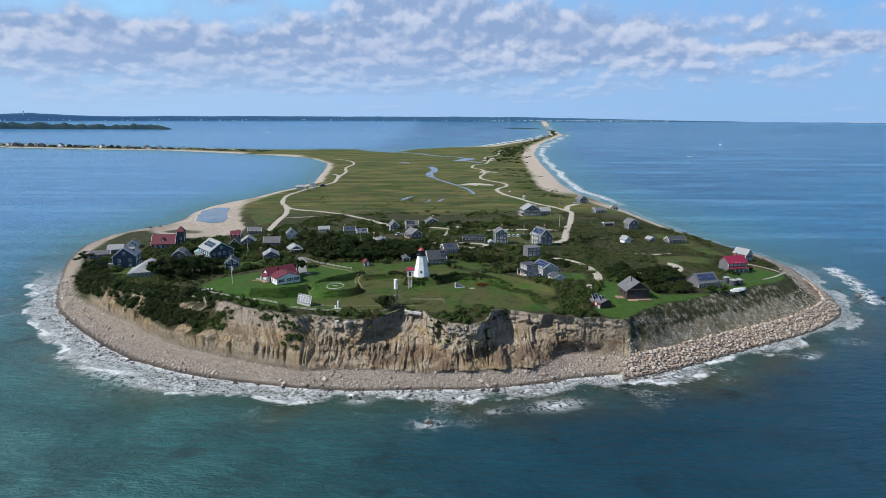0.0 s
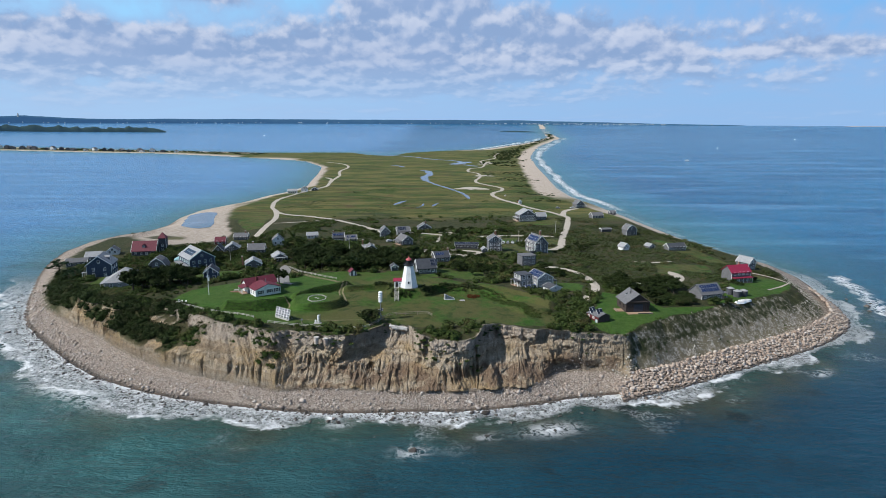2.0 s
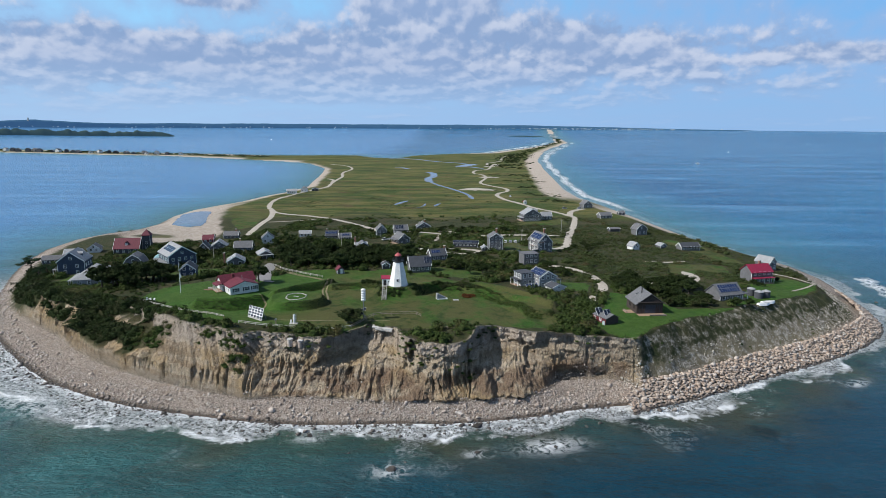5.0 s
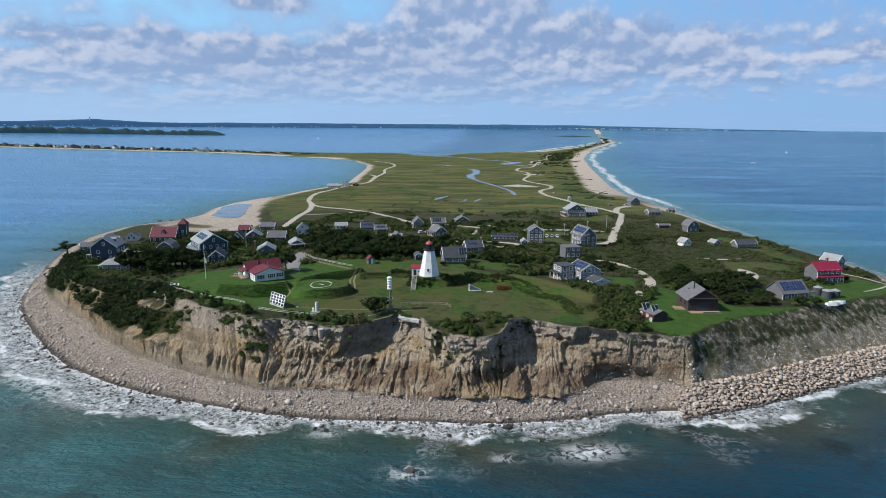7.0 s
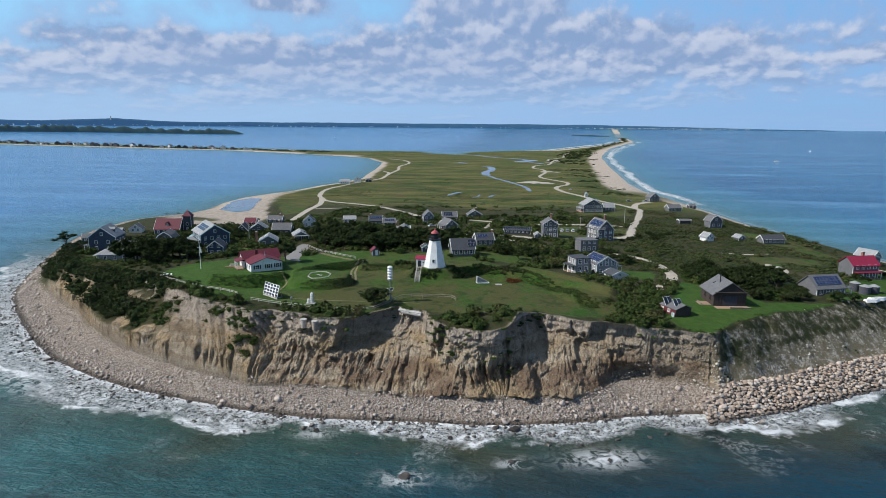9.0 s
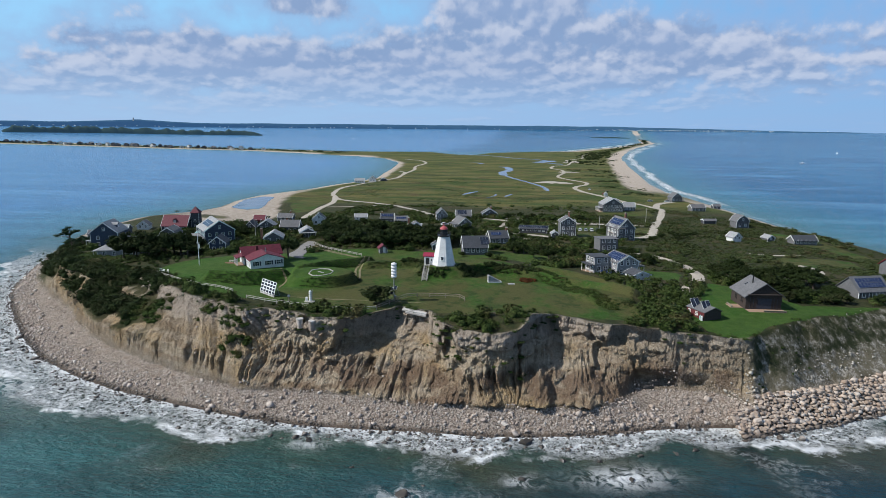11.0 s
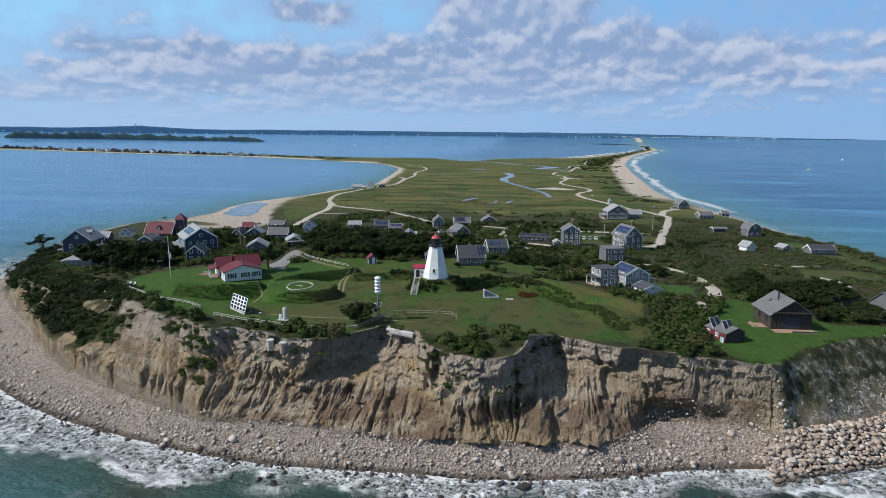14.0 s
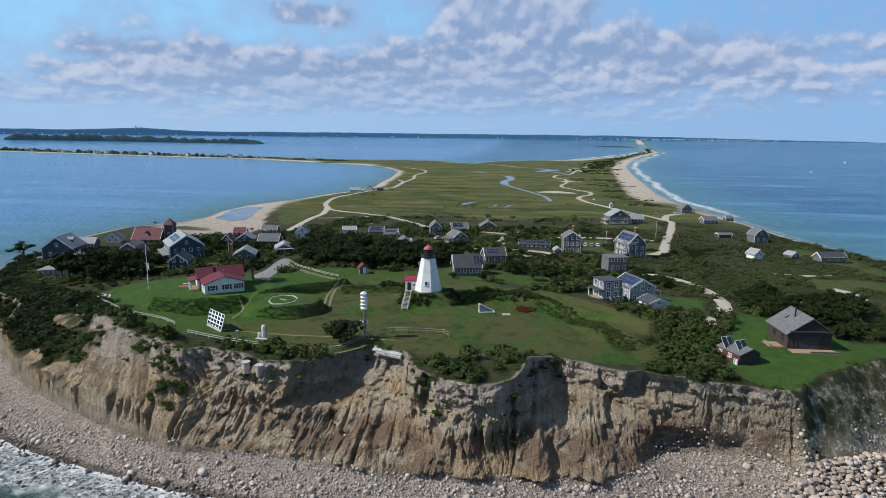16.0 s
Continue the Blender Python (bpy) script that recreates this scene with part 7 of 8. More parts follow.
def build_poles():
    for x, y, h in ((95.8, 191, 9), (-41, 118, 9), (-100, 84, 8.5), (64, 150, 8.5)):
        p = thing("utility_pole", "gray wooden utility pole with a crossarm", "utility pole", on_ground(x, y), "utility poles")
        part("pole", tube(bmesh.new(), (0, 0, -0.4), (0, 0, h), 0.16, 0.11), PALE_WOOD, p)
        part("crossarm", one_box(0, 0, h - 0.6, 1.8, 0.12, 0.12), PALE_WOOD, p)


def build_tanks():
    for i, (x, y, r, h) in enumerate(((136.5, 8, 1.6, 2.5), (140, 9.5, 1.5, 2.3), (135.5, 12, 1.5, 2.6))):
        t = thing("water_tank", "round gray water tank with a domed lid", "water tank", on_ground(x, y), "water tanks")
        bm = tube(bmesh.new(), (0, 0, -0.3), (0, 0, h), r, sides=20)
        part("drum", bm, DARK_SHINGLE, t)
        bm = bmesh.new()
        bmesh.ops.create_cone(bm, cap_ends=True, segments=20, radius1=r + 0.1, radius2=0.3, depth=0.6, matrix=pose(0, 0, h + 0.3))
        part("lid", bm, ROOF_LIGHT, t)
        FOOTPRINTS.append((x, y, 2.2))
    boat_thing(136, 0, 18, 6.5, on_land=True)
    boat_thing(133, -2.5, 12, 5.0, on_land=True)
    boat_thing(116, 30, 8, 6.0, on_land=True)


def boat_thing(x, y, rot, length, on_land=False):
    z = ground_z(x, y) if on_land else 0.0
    b = thing("boat", "upturned white boat hull drawn up on the grass" if on_land else "small white motor boat on the open water", "boat", pose(x, y, z, 0, 0, rot), "" if on_land else "boats at sea")
    bm = bmesh.new()
    L, w = length / 2, length * 0.17
    ring = [(-L, -w), (0.3 * L, -w), (0.8 * L, -w * 0.5), (L, 0), (0.8 * L, w * 0.5), (0.3 * L, w), (-L, w)]
    top = [bm.verts.new((px, py, 0.9 if not on_land else 0.15)) for px, py in ring]
    bot = [bm.verts.new((px * 0.9, py * 0.6, -0.2 if not on_land else 1.0)) for px, py in ring]
    bm.faces.new(top)
    bm.faces.new(bot)
    for i in range(len(ring)):
        bm.faces.new((top[i], top[(i + 1) % 7], bot[(i + 1) % 7], bot[i]))
    part("hull", bm, WHITE, b)
    if not on_land:
        part("cabin", prism(bmesh.new(), [(-0.3 * L, 0.9), (0.3 * L, 0.9), (0.1 * L, 2.2), (-0.25 * L, 2.3)], -w * 0.7, w * 0.7), WHITE, b)
        part("windscreen", one_box(0.2 * L, 0, 1.5, 0.2, w * 1.2, 0.5), GLASS, b)
    else:
        part("keel", one_box(0, 0, 1.03, length * 0.8, 0.1, 0.12), PALE_WOOD, b)


build_beacon()
build_panel_array()
build_small_signal()
build_flagpole()
for cx, cy, cr in ((-89.0, -7.2, 40), (-87.4, -8.6, 10), (-85.8, -9.4, -15)):
    chair_thing(cx, cy, cr)
build_picnic()
build_ring()
build_skylight()
build_slab()
build_cisterns()
build_fences()
build_cars()
build_poles()
build_tanks()
for bx, by, br in ((1180, 3300, 60), (1700, 2650, 20), (560, 1100, 160), (900, 1700, 80), (-900, 3000, 10), (-300, 3700, 30), (1500, 3600, 120)):
    boat_thing(bx, by, br, 9.0)


# ---- leaves, shrubs, trees ----
RNG = np.random.default_rng(5)


def leaf_cloud(n, size, flat=0.35, core=True, lumps=5):
    """Triangles of leaf spread over a lumpy dome of radius one: arrays of corners."""
    cen = np.concatenate([[(0, 0, 0.45)], np.column_stack([RNG.normal(0, 0.42, (lumps, 2)), RNG.uniform(0.3, 0.8, lumps)])])
    rad = np.concatenate([[0.62], RNG.uniform(0.28, 0.5, lumps)])
    k = RNG.choice(len(cen), n, p=rad ** 2 / (rad ** 2).sum())
    v = RNG.normal(0, 1, (n, 3))
    v[:, 2] = np.abs(v[:, 2]) * 0.9 + 0.02 - 0.35 * RNG.random(n)
    v /= np.linalg.norm(v, axis=1)[:, None]
    p = cen[k] + v * (rad[k] * RNG.uniform(0.72, 1.06, n))[:, None]
    p[:, 2] = np.maximum(p[:, 2], 0.02)
    t1 = np.cross(v, RNG.normal(0, 1, (n, 3)))
    t1 /= np.linalg.norm(t1, axis=1)[:, None]
    t2 = np.cross(v, t1) + v * RNG.normal(0, 0.6, (n, 1))
    s = size * RNG.uniform(0.6, 1.3, (n, 1))
    tri = np.stack([p - t1 * s * 0.6 - t2 * s * 0.4, p + t1 * s * 0.6 - t2 * s * 0.4, p + t2 * s * 0.9], 1)
    if core:
        bm = bmesh.new()
        bmesh.ops.create_icosphere(bm, subdivisions=1, radius=0.62, matrix=pose(0, 0, 0.3) @ Matrix.Diagonal((1, 1, 0.85, 1)))
        ct = np.array([[list(v.co) for v in f.verts] for f in bm.faces])
        bm.free()
        tri = np.concatenate([tri, ct])
    return tri


def spread(templates, x, y, z, sx, sz, seed=1):
    """Copies of leaf clouds joined into one array of triangles."""
    rng = np.random.default_rng(seed)
    out = []
    which = rng.integers(0, len(templates), len(x))
    ang = rng.uniform(0, math.tau, len(x))
    for k, t in enumerate(templates):
        m = which == k
        if not m.any():
            continue
        c, s = np.cos(ang[m])[:, None, None], np.sin(ang[m])[:, None, None]
        px = (t[None, :, :, 0] * c - t[None, :, :, 1] * s) * sx[m][:, None, None] + x[m][:, None, None]
        py = (t[None, :, :, 0] * s + t[None, :, :, 1] * c) * sx[m][:, None, None] + y[m][:, None, None]
        pz = t[None, :, :, 2] * sz[m][:, None, None] + z[m][:, None, None]
        out.append(np.stack([px, py, pz], -1).reshape(-1, 3, 3))
    return np.concatenate(out)


def tri_object(name, tris, mat, label, category):
    co = tris.reshape(-1, 3)
    me = arrays_mesh(name, co, np.arange(len(co)), np.full(len(tris), 3), mat)
    return tagged(new(name, me), label, category, kind="stuff")


def clear_of(x, y, pad=0.0):
    """True where no house, track or lawn lies."""
    ok = lawn_by(x, y) < -0.8 - pad * 0
    for fx, fy, fr in FOOTPRINTS:
        ok &= (x - fx) ** 2 + (y - fy) ** 2 > (fr + pad) ** 2
    for tx, ty, tw in TRACK_POINTS[::2]:
        ok &= (x - tx) ** 2 + (y - ty) ** 2 > (tw + 1.3 + pad) ** 2
    return ok


def jitter_grid(x0, x1, y0, y1, gap, seed):
    rng = np.random.default_rng(seed)
    X, Y = np.meshgrid(np.arange(x0, x1, gap), np.arange(y0, y1, gap))
    X = X.ravel() + rng.uniform(-0.5, 0.5, X.size) * gap
    Y = Y.ravel() + rng.uniform(-0.5, 0.5, Y.size) * gap
    return X, Y, rng


def build_shrubs():
    small = [leaf_cloud(96, 0.19, lumps=7) for _ in range(6)]
    coarse = [leaf_cloud(50, 0.27, lumps=7) for _ in range(6)]
    fine = [leaf_cloud(190, 0.14, lumps=7) for _ in range(5)]
    x, y, rng = jitter_grid(-175, 205, -50, 300, 2.5, 3)
    z, d, f, e, bare = height(x, y)
    n = fbm(x / 22, y / 22, 41)
    dens = step(n, 0.30, 0.50)
    dens = np.where(y > 215, dens * step(y, 300, 235) * step(n, 0.48, 0.6), dens)
    dens = np.where((x > 75) & (y > 30) & (y < 240), np.maximum(dens, 0.72), dens)
    ok = (e > 1.0) & (d > 9) & (rng.random(len(x)) < dens) & clear_of(x, y)
    ok &= ~((x < -120) & (y > 150))
    x, y, z, n = x[ok], y[ok], z[ok], n[ok]
    r = rng.uniform(0.8, 2.2, len(x)) * (0.7 + 0.9 * step(fbm(x / 16, y / 16, 42), 0.40, 0.62))
    h = r * rng.uniform(0.55, 1.0, len(x)) * np.where(x > 95, 0.75, 1.0) * np.where(y > 200, 0.7, 1.0)
    h = np.where((x < -108) & (y < 40), np.minimum(h, 0.9), h)
    heath = (x > 68 + 14 * (fbm(x / 12, y / 12, 43) - 0.5)) & (y > 28)
    h = h * np.where(heath, 0.8, 1.0)
    for wild, mat, words in ((~heath, LEAF_SHRUB, "dense low green coastal shrubs between the cottages"), (heath, LEAF_HEATH, "low olive and russet heath on the eastern slope")):
        tris = [spread(kinds, x[m], y[m], z[m] - 0.15, r[m], h[m], 4) for kinds, m in ((small, wild & (y < 95)), (coarse, wild & (y >= 95)))]
        tri_object("shrubs", np.concatenate(tris), mat, words, "shrubs")
    # thicket on the left of the bluff and along its lip
    x, y, rng = jitter_grid(-180, 200, -60, 80, 1.35, 9)
    z, d, f, e, bare = height(x, y)
    g = fbm(x / 9, y / 7, 51)
    left = (x < -66) & (f > 2.2) & (e < 6) & (g > np.where(x < -98, 0.25, np.where(e > -2.5, 0.40, 0.56))) & (z > np.where(x < -115, 5.2, 7.0))
    left |= (x < -40) & (x >= -72) & (f > 3.0) & (e < 0) & (g > 0.60)
    lip = (x >= -75) & (x < 75) & (e > -1.0) & (e < 3.0 - 1.0 * (x > -8)) & (fbm(x / 6, y / 6, 52) > 0.36)
    lip |= (bump2(x, y, 16, -49, 10, 5.5) > 0.35) | ((bump2(x, y, 27, -41.5, 8, 5.5, 10) > 0.35) & (e > 0.2)) | (bump2(x, y, 6, -45, 4, 4) > 0.4)
    lip |= (bump2(x, y, 58, -38, 7, 11, 20) > 0.35) & (e > -0.5)
    right = (x > 72) & (f > 1.5) & (e < 1.5) & (fbm(x / 7, y / 7, 53) > 0.56 - 0.08 * (z > 10)) & (rng.random(len(x)) < 0.4)
    ok = (left | lip | right) & (d > 6) & (rng.random(len(x)) < 0.85)
    for fx, fy, fr in FOOTPRINTS:
        ok &= (x - fx) ** 2 + (y - fy) ** 2 > fr ** 2
    xx, yy, zz = x[ok], y[ok], z[ok]
    r = rng.uniform(0.7, 1.6, len(xx)) * np.where(right[ok], 0.42, 1.0) * np.where(lip[ok], 0.78, 1.0) * np.where(xx < -85, 1.25, 1.0) * np.where((xx < -72) & (e[ok] < 1) & (rng.random(len(xx)) < 0.16), 1.9, 1.0)
    h = r * rng.uniform(0.5, 0.95, len(xx)) * np.where(lip[ok], 0.48, 1.0)
    dark = xx < -78 + 16 * (fbm(xx / 8, yy / 8, 44) - 0.5)
    for some, mat, words in ((~dark, LEAF_EDGE, "tangled shrubs and weeds along the bluff"), (dark, LEAF_TREE, "tall dark thicket at the western end of the bluff")):
        tri_object("bluff_shrubs", spread(fine, xx[some], yy[some], zz[some] - 0.2, r[some], h[some], 6), mat, words, "shrubs")
    # bank below the light, and moat sides
    x, y, rng = jitter_grid(-14, 32, -14, 20, 0.95, 12)
    ring = np.hypot(x, (y - 1) * 1.1)
    ok = ((ring > 4.3) & (ring < 9.6) & (y < 3) & (fbm(x / 4, y / 4, 54) > 0.28 + 0.05 * (ring - 4.3))) | (bump2(x, y, 22, 4, 13, 2.2, -12) > 0.55) | (bump2(x, y, -14, 8, 10, 1.8, -8) > 0.6)
    for fx, fy, fr in FOOTPRINTS:
        ok &= (x - fx) ** 2 + (y - fy) ** 2 > fr ** 2
    x, y = x[ok], y[ok]
    z = height(x, y)[0]
    r = rng.uniform(0.6, 1.3, len(x))
    tri_object("bank_shrubs", spread(fine, x, y, z - 0.1, r, r * rng.uniform(0.5, 1.0, len(x)), 8), LEAF_TREE, "dark shrubs on the lighthouse bank", "shrubs")
    # the overgrown bank that runs from the light down to the bluff
    x, y, rng = jitter_grid(18, 60, -32, 26, 0.85, 28)
    line = [(24, 17), (29, 4), (33, -4), (38, -11), (43, -19), (47, -26)]
    near = bank(x, y, line, 1.0, 3.6) + 0.5 * (fbm(x / 3, y / 3, 29) - 0.5)
    ok = near > 0.30
    x, y = x[ok], y[ok]
    r = rng.uniform(0.45, 1.0, len(x))
    tri_object("bank_growth", spread(fine, x, y, height(x, y)[0] - 0.15, r, r * rng.uniform(0.4, 0.8, len(x)), 29), LEAF_EDGE, "weeds and low shrubs along an old grassy bank", "shrubs")
    # rough growth on the eastern sides of the old banks
    tuft = [leaf_cloud(46, 0.30, core=False) for _ in range(5)]
    x, y, rng = jitter_grid(-72, 64, -32, 26, 0.55, 18)
    fall = earthworks(x - 0.8, y + 0.5) - earthworks(x + 0.8, y - 0.5)
    ok = (np.hypot(x, y) > 10) & (fall > 0.38 + 0.35 * (fbm(x / 5, y / 5, 59) - 0.35)) & (lawn_by(x, y) > 0)
    for fx, fy, fr in FOOTPRINTS:
        ok &= (x - fx) ** 2 + (y - fy) ** 2 > fr ** 2
    x, y = x[ok], y[ok]
    z = height(x, y)[0]
    r = rng.uniform(0.4, 0.7, len(x))
    tri_object("rough_grass", spread(tuft, x, y, z - 0.12, r, r * rng.uniform(0.2, 0.4, len(x)), 19), LEAF_TREE, "rough dark grass and weeds on old earthworks", "grass")
    x, y, rng = jitter_grid(22, 30, -6, 1, 0.9, 23)
    ok = np.hypot(x - 25.5, (y + 2.6) * 1.2) < 2.4
    x, y = x[ok], y[ok]
    r = rng.uniform(0.5, 0.9, len(x))
    tri_object("red_bush", spread(fine, x, y, height(x, y)[0] - 0.1, r, r * 1.1, 24), RED_LEAF, "reddish-brown bush on the grassy bank", "bush")
    # dune scrub along the far beach and barrier, woods on the inner edge
    big = [leaf_cloud(40, 0.42) for _ in range(4)]
    xs, ys, rs, hs = [], [], [], []
    rng = np.random.default_rng(14)
    for _ in range(2600):
        t = rng.random()
        if t < 0.5:
            yy = rng.uniform(330, 1500)
            cx = np.interp(yy, [330, 456, 546, 681, 909, 1190, 1500], [150, 120, 112, 118, 134, 165, 220])
            xx = cx + rng.normal(0, 12 + 8 * (yy > 600))
            rr = rng.uniform(1.5, 4.0)
        elif t < 0.62:
            yy = rng.uniform(1500, 3600)
            cx = np.interp(yy, [1500, 1809, 2299, 2687, 3481], [225, 305, 440, 545, 690])
            xx = cx + rng.normal(0, 10)
            rr = rng.uniform(3, 6)
        else:
            xx = rng.uniform(-1900, -420)
            yy = np.interp(xx, [-1900, -1195, -1005, -672, -420], [1800, 1545, 1480, 1390, 1290]) + rng.normal(0, 22)
            rr = rng.uniform(2.5, 6)
        xs.append(xx), ys.append(yy), rs.append(rr), hs.append(rr * rng.uniform(0.4, 0.8) * (0.55 if xx < -300 else 0.35 if yy < 900 else 0.8))
    x, y, r, h = map(np.array, (xs, ys, rs, hs))
    z, d = height(x, y)[:2]
    ok = (d > 14) & (fbm(x / 40, y / 40, 57) > np.where((y < 900) & (x > 0), 0.54, 0.40))
    x, y, r, h, z = x[ok], y[ok], r[ok], h[ok], z[ok]
    tri_object("dune_shrubs", spread(big, x, y, z - 0.2, r, h, 16), LEAF_TREE, "dark dune scrub behind the beach", "shrubs")
    # marsh tussocks
    x, y, rng = jitter_grid(-150, 150, 290, 560, 5.0, 21)
    ok = (fbm(x / 30, y / 16, 58) > 0.60) & (height(x, y)[1] > 12) & clear_of(x, y)
    x, y = x[ok], y[ok]
    z = height(x, y)[0]
    r = rng.uniform(1.0, 2.6, len(x))
    tri_object("marsh_tussocks", spread(big, x, y, z - 0.1, r, r * 0.13, 22), LEAF_SHRUB, "low tussocks of marsh grass", "marsh grass")


def tree_shape(seed, height_m, spread_m, pine=False):
    """Trunk with limbs, and a crown of leaves in clumps on the limb ends."""
    rng = np.random.default_rng(seed)
    bm = bmesh.new()
    lean = Vector((rng.normal(0, 0.3), rng.normal(0, 0.3), 0))
    top = Vector((0, 0, height_m * 0.62)) + lean
    tube(bm, (0, 0, -0.4), top * 0.55, 0.26, 0.19, 7)
    tube(bm, top * 0.55, top, 0.19, 0.08, 6)
    ends = [top + Vector((0, 0, height_m * 0.12))]
    for i in range(11 if not pine else 9):
        a = math.tau * (i * 0.382 + rng.random() * 0.1)
        up = rng.uniform(0.25, 0.85)
        base = top * (0.35 + 0.6 * up)
        r = spread_m * rng.uniform(0.45, 0.95) * (1.15 - up * 0.6)
        end = base + Vector((r * math.cos(a), r * math.sin(a), height_m * rng.uniform(0.05, 0.22)))
        tube(bm, base, end, 0.09, 0.03, 5)
        ends.append(end)
    tris = []
    for i, p in enumerate(ends):
        c = leaf_cloud(150, 0.215 if not pine else 0.18, core=True, lumps=6)
        s = spread_m * rng.uniform(0.34, 0.52)
        sz = s * (0.85 if not pine else 0.40)
        q = c.copy()
        q[..., 0] = c[..., 0] * s + p.x
        q[..., 1] = c[..., 1] * s + p.y
        q[..., 2] = (c[..., 2] - 0.4) * sz + p.z
        tris.append(q)
    return bm, np.concatenate(tris)


def build_trees():
    protos = []
    for i, (hm, sm, pine) in enumerate(((6.2, 3.3, False), (5.2, 3.0, False), (7.0, 3.4, False), (4.2, 2.6, False), (6.0, 3.0, True))):
        bm, tris = tree_shape(100 + i, hm, sm, pine)
        trunk = mesh_of("trunk", bm, BARK)
        co = tris.reshape(-1, 3)
        crown = arrays_mesh("crown", co, np.arange(len(co)), np.full(len(tris), 3), LEAF_PINE if pine else LEAF_TREE)
        protos.append((trunk, crown))
    rng = np.random.default_rng(33)
    spots = []

    def grove(ring, gap, seed, lo=0.8, hi=1.15, kinds=(0, 1, 2)):
        xs, ys = zip(*ring)
        x, y, r2 = jitter_grid(min(xs), max(xs), min(ys), max(ys), gap, seed)
        ok = inside_by(x, y, list(ring)) > 0
        for fx, fy, fr in FOOTPRINTS:
            ok &= (x - fx) ** 2 + (y - fy) ** 2 > (fr + 0.8) ** 2
        for tx, ty, tw in TRACK_POINTS[::2]:
            ok &= (x - tx) ** 2 + (y - ty) ** 2 > (tw + 2.0) ** 2
        for a, b in zip(x[ok], y[ok]):
            spots.append((a, b, int(r2.choice(kinds)), r2.uniform(lo, hi)))
    grove([(-64, 66), (-52, 50), (-34, 42), (-10, 50), (2, 62), (-2, 84), (-14, 84), (-34, 84), (-44, 100), (-66, 96)], 5.3, 1, 0.9, 1.25)
    grove([(-120, 14), (-100, 12), (-96, 22), (-98, 31), (-108, 38), (-120, 40)], 5.6, 2, 1.2, 1.6)
    grove([(-148, 14), (-138, 5), (-112, 4), (-108, 10), (-130, 10), (-146, 19)], 5.0, 3, 0.40, 0.55, (1, 3))
    grove([(84, 8), (98, 2), (112, 8), (122, 22), (104, 24), (90, 30), (84, 20)], 5.0, 4, 0.75, 1.1)
    grove([(95, -10), (113, -9), (115, 2), (96, 4)], 3.6, 5, 0.55, 0.8, (1, 3))
    grove([(30, 40), (48, 34), (70, 40), (74, 58), (60, 60), (40, 62), (20, 60), (18, 48)], 6.6, 6, 0.6, 0.85, (0, 1, 3))
    grove([(-150, 92), (-110, 84), (-88, 88), (-84, 104), (-120, 108), (-150, 112)], 8.0, 7, 0.6, 0.95)
    grove([(-30, 176), (30, 150), (60, 190), (20, 215), (-40, 205)], 11, 8, 0.6, 0.95, (0, 1, 3))
    grove([(80, 108), (112, 120), (100, 160), (78, 150)], 8.5, 10, 0.5, 0.75, (1, 3))
    grove([(0, 92), (26, 76), (40, 88), (28, 104), (4, 108)], 7, 11, 0.6, 0.85, (1, 3))
    grove([(140, 22), (160, 34), (166, 50), (150, 50)], 6.0, 12, 0.4, 0.65, (1, 3))
    grove([(-110, 128), (-60, 118), (-40, 160), (-100, 165)], 10, 13, 0.6, 0.9, (0, 1, 3))
    for x, y, s in ((-180, 65, 1.7), (-176, 57, 1.65), (-171, 51, 1.45), (-168, 58, 1.1), (-164, 46, 1.0), (-160, 52, 1.05)):
        spots.append((x, y, 4, s))
    for x, y, s, kd in ((-55.5, 14, 1.25, 0), (-11.6, -36.0, 1.75, 3), (36, 32, 0.7, 1), (28, 40, 0.75, 0), (12, 34, 0.7, 3), (2, 36, 0.55, 3), (121, -7, 0.8, 1), (126, -6, 0.7, 3),
                        (-208, 196, 0.55, 4), (-204, 204, 0.5, 4), (-141, 190, 0.6, 4)):
        spots.append((x, y, kd, s))
    words = {0: "spreading dark green broadleaf tree", 1: "rounded dark green broadleaf tree", 2: "tall dark green broadleaf tree", 3: "low bushy wind-clipped tree", 4: "dark windswept pine with flat boughs"}
    for x, y, k, s in spots:
        z, _, _, inland, _ = (float(v[0]) for v in height(np.array([x]), np.array([y])))
        if x < 0 and y < 60 and inland < 1.5:
            continue
        m = pose(x, y, z - 0.1, 0, 0, rng.uniform(0, 360)) @ Matrix.Diagonal((s, s, s * rng.uniform(0.85, 1.1) * (0.7 if y == -36.0 else 1.0), 1))
        t = thing("tree", words[k], "tree", m, "trees on the headland")
        part("trunk", protos[k][0], BARK, t)
        part("crown", protos[k][1], LEAF_TREE, t)


build_shrubs()
build_trees()


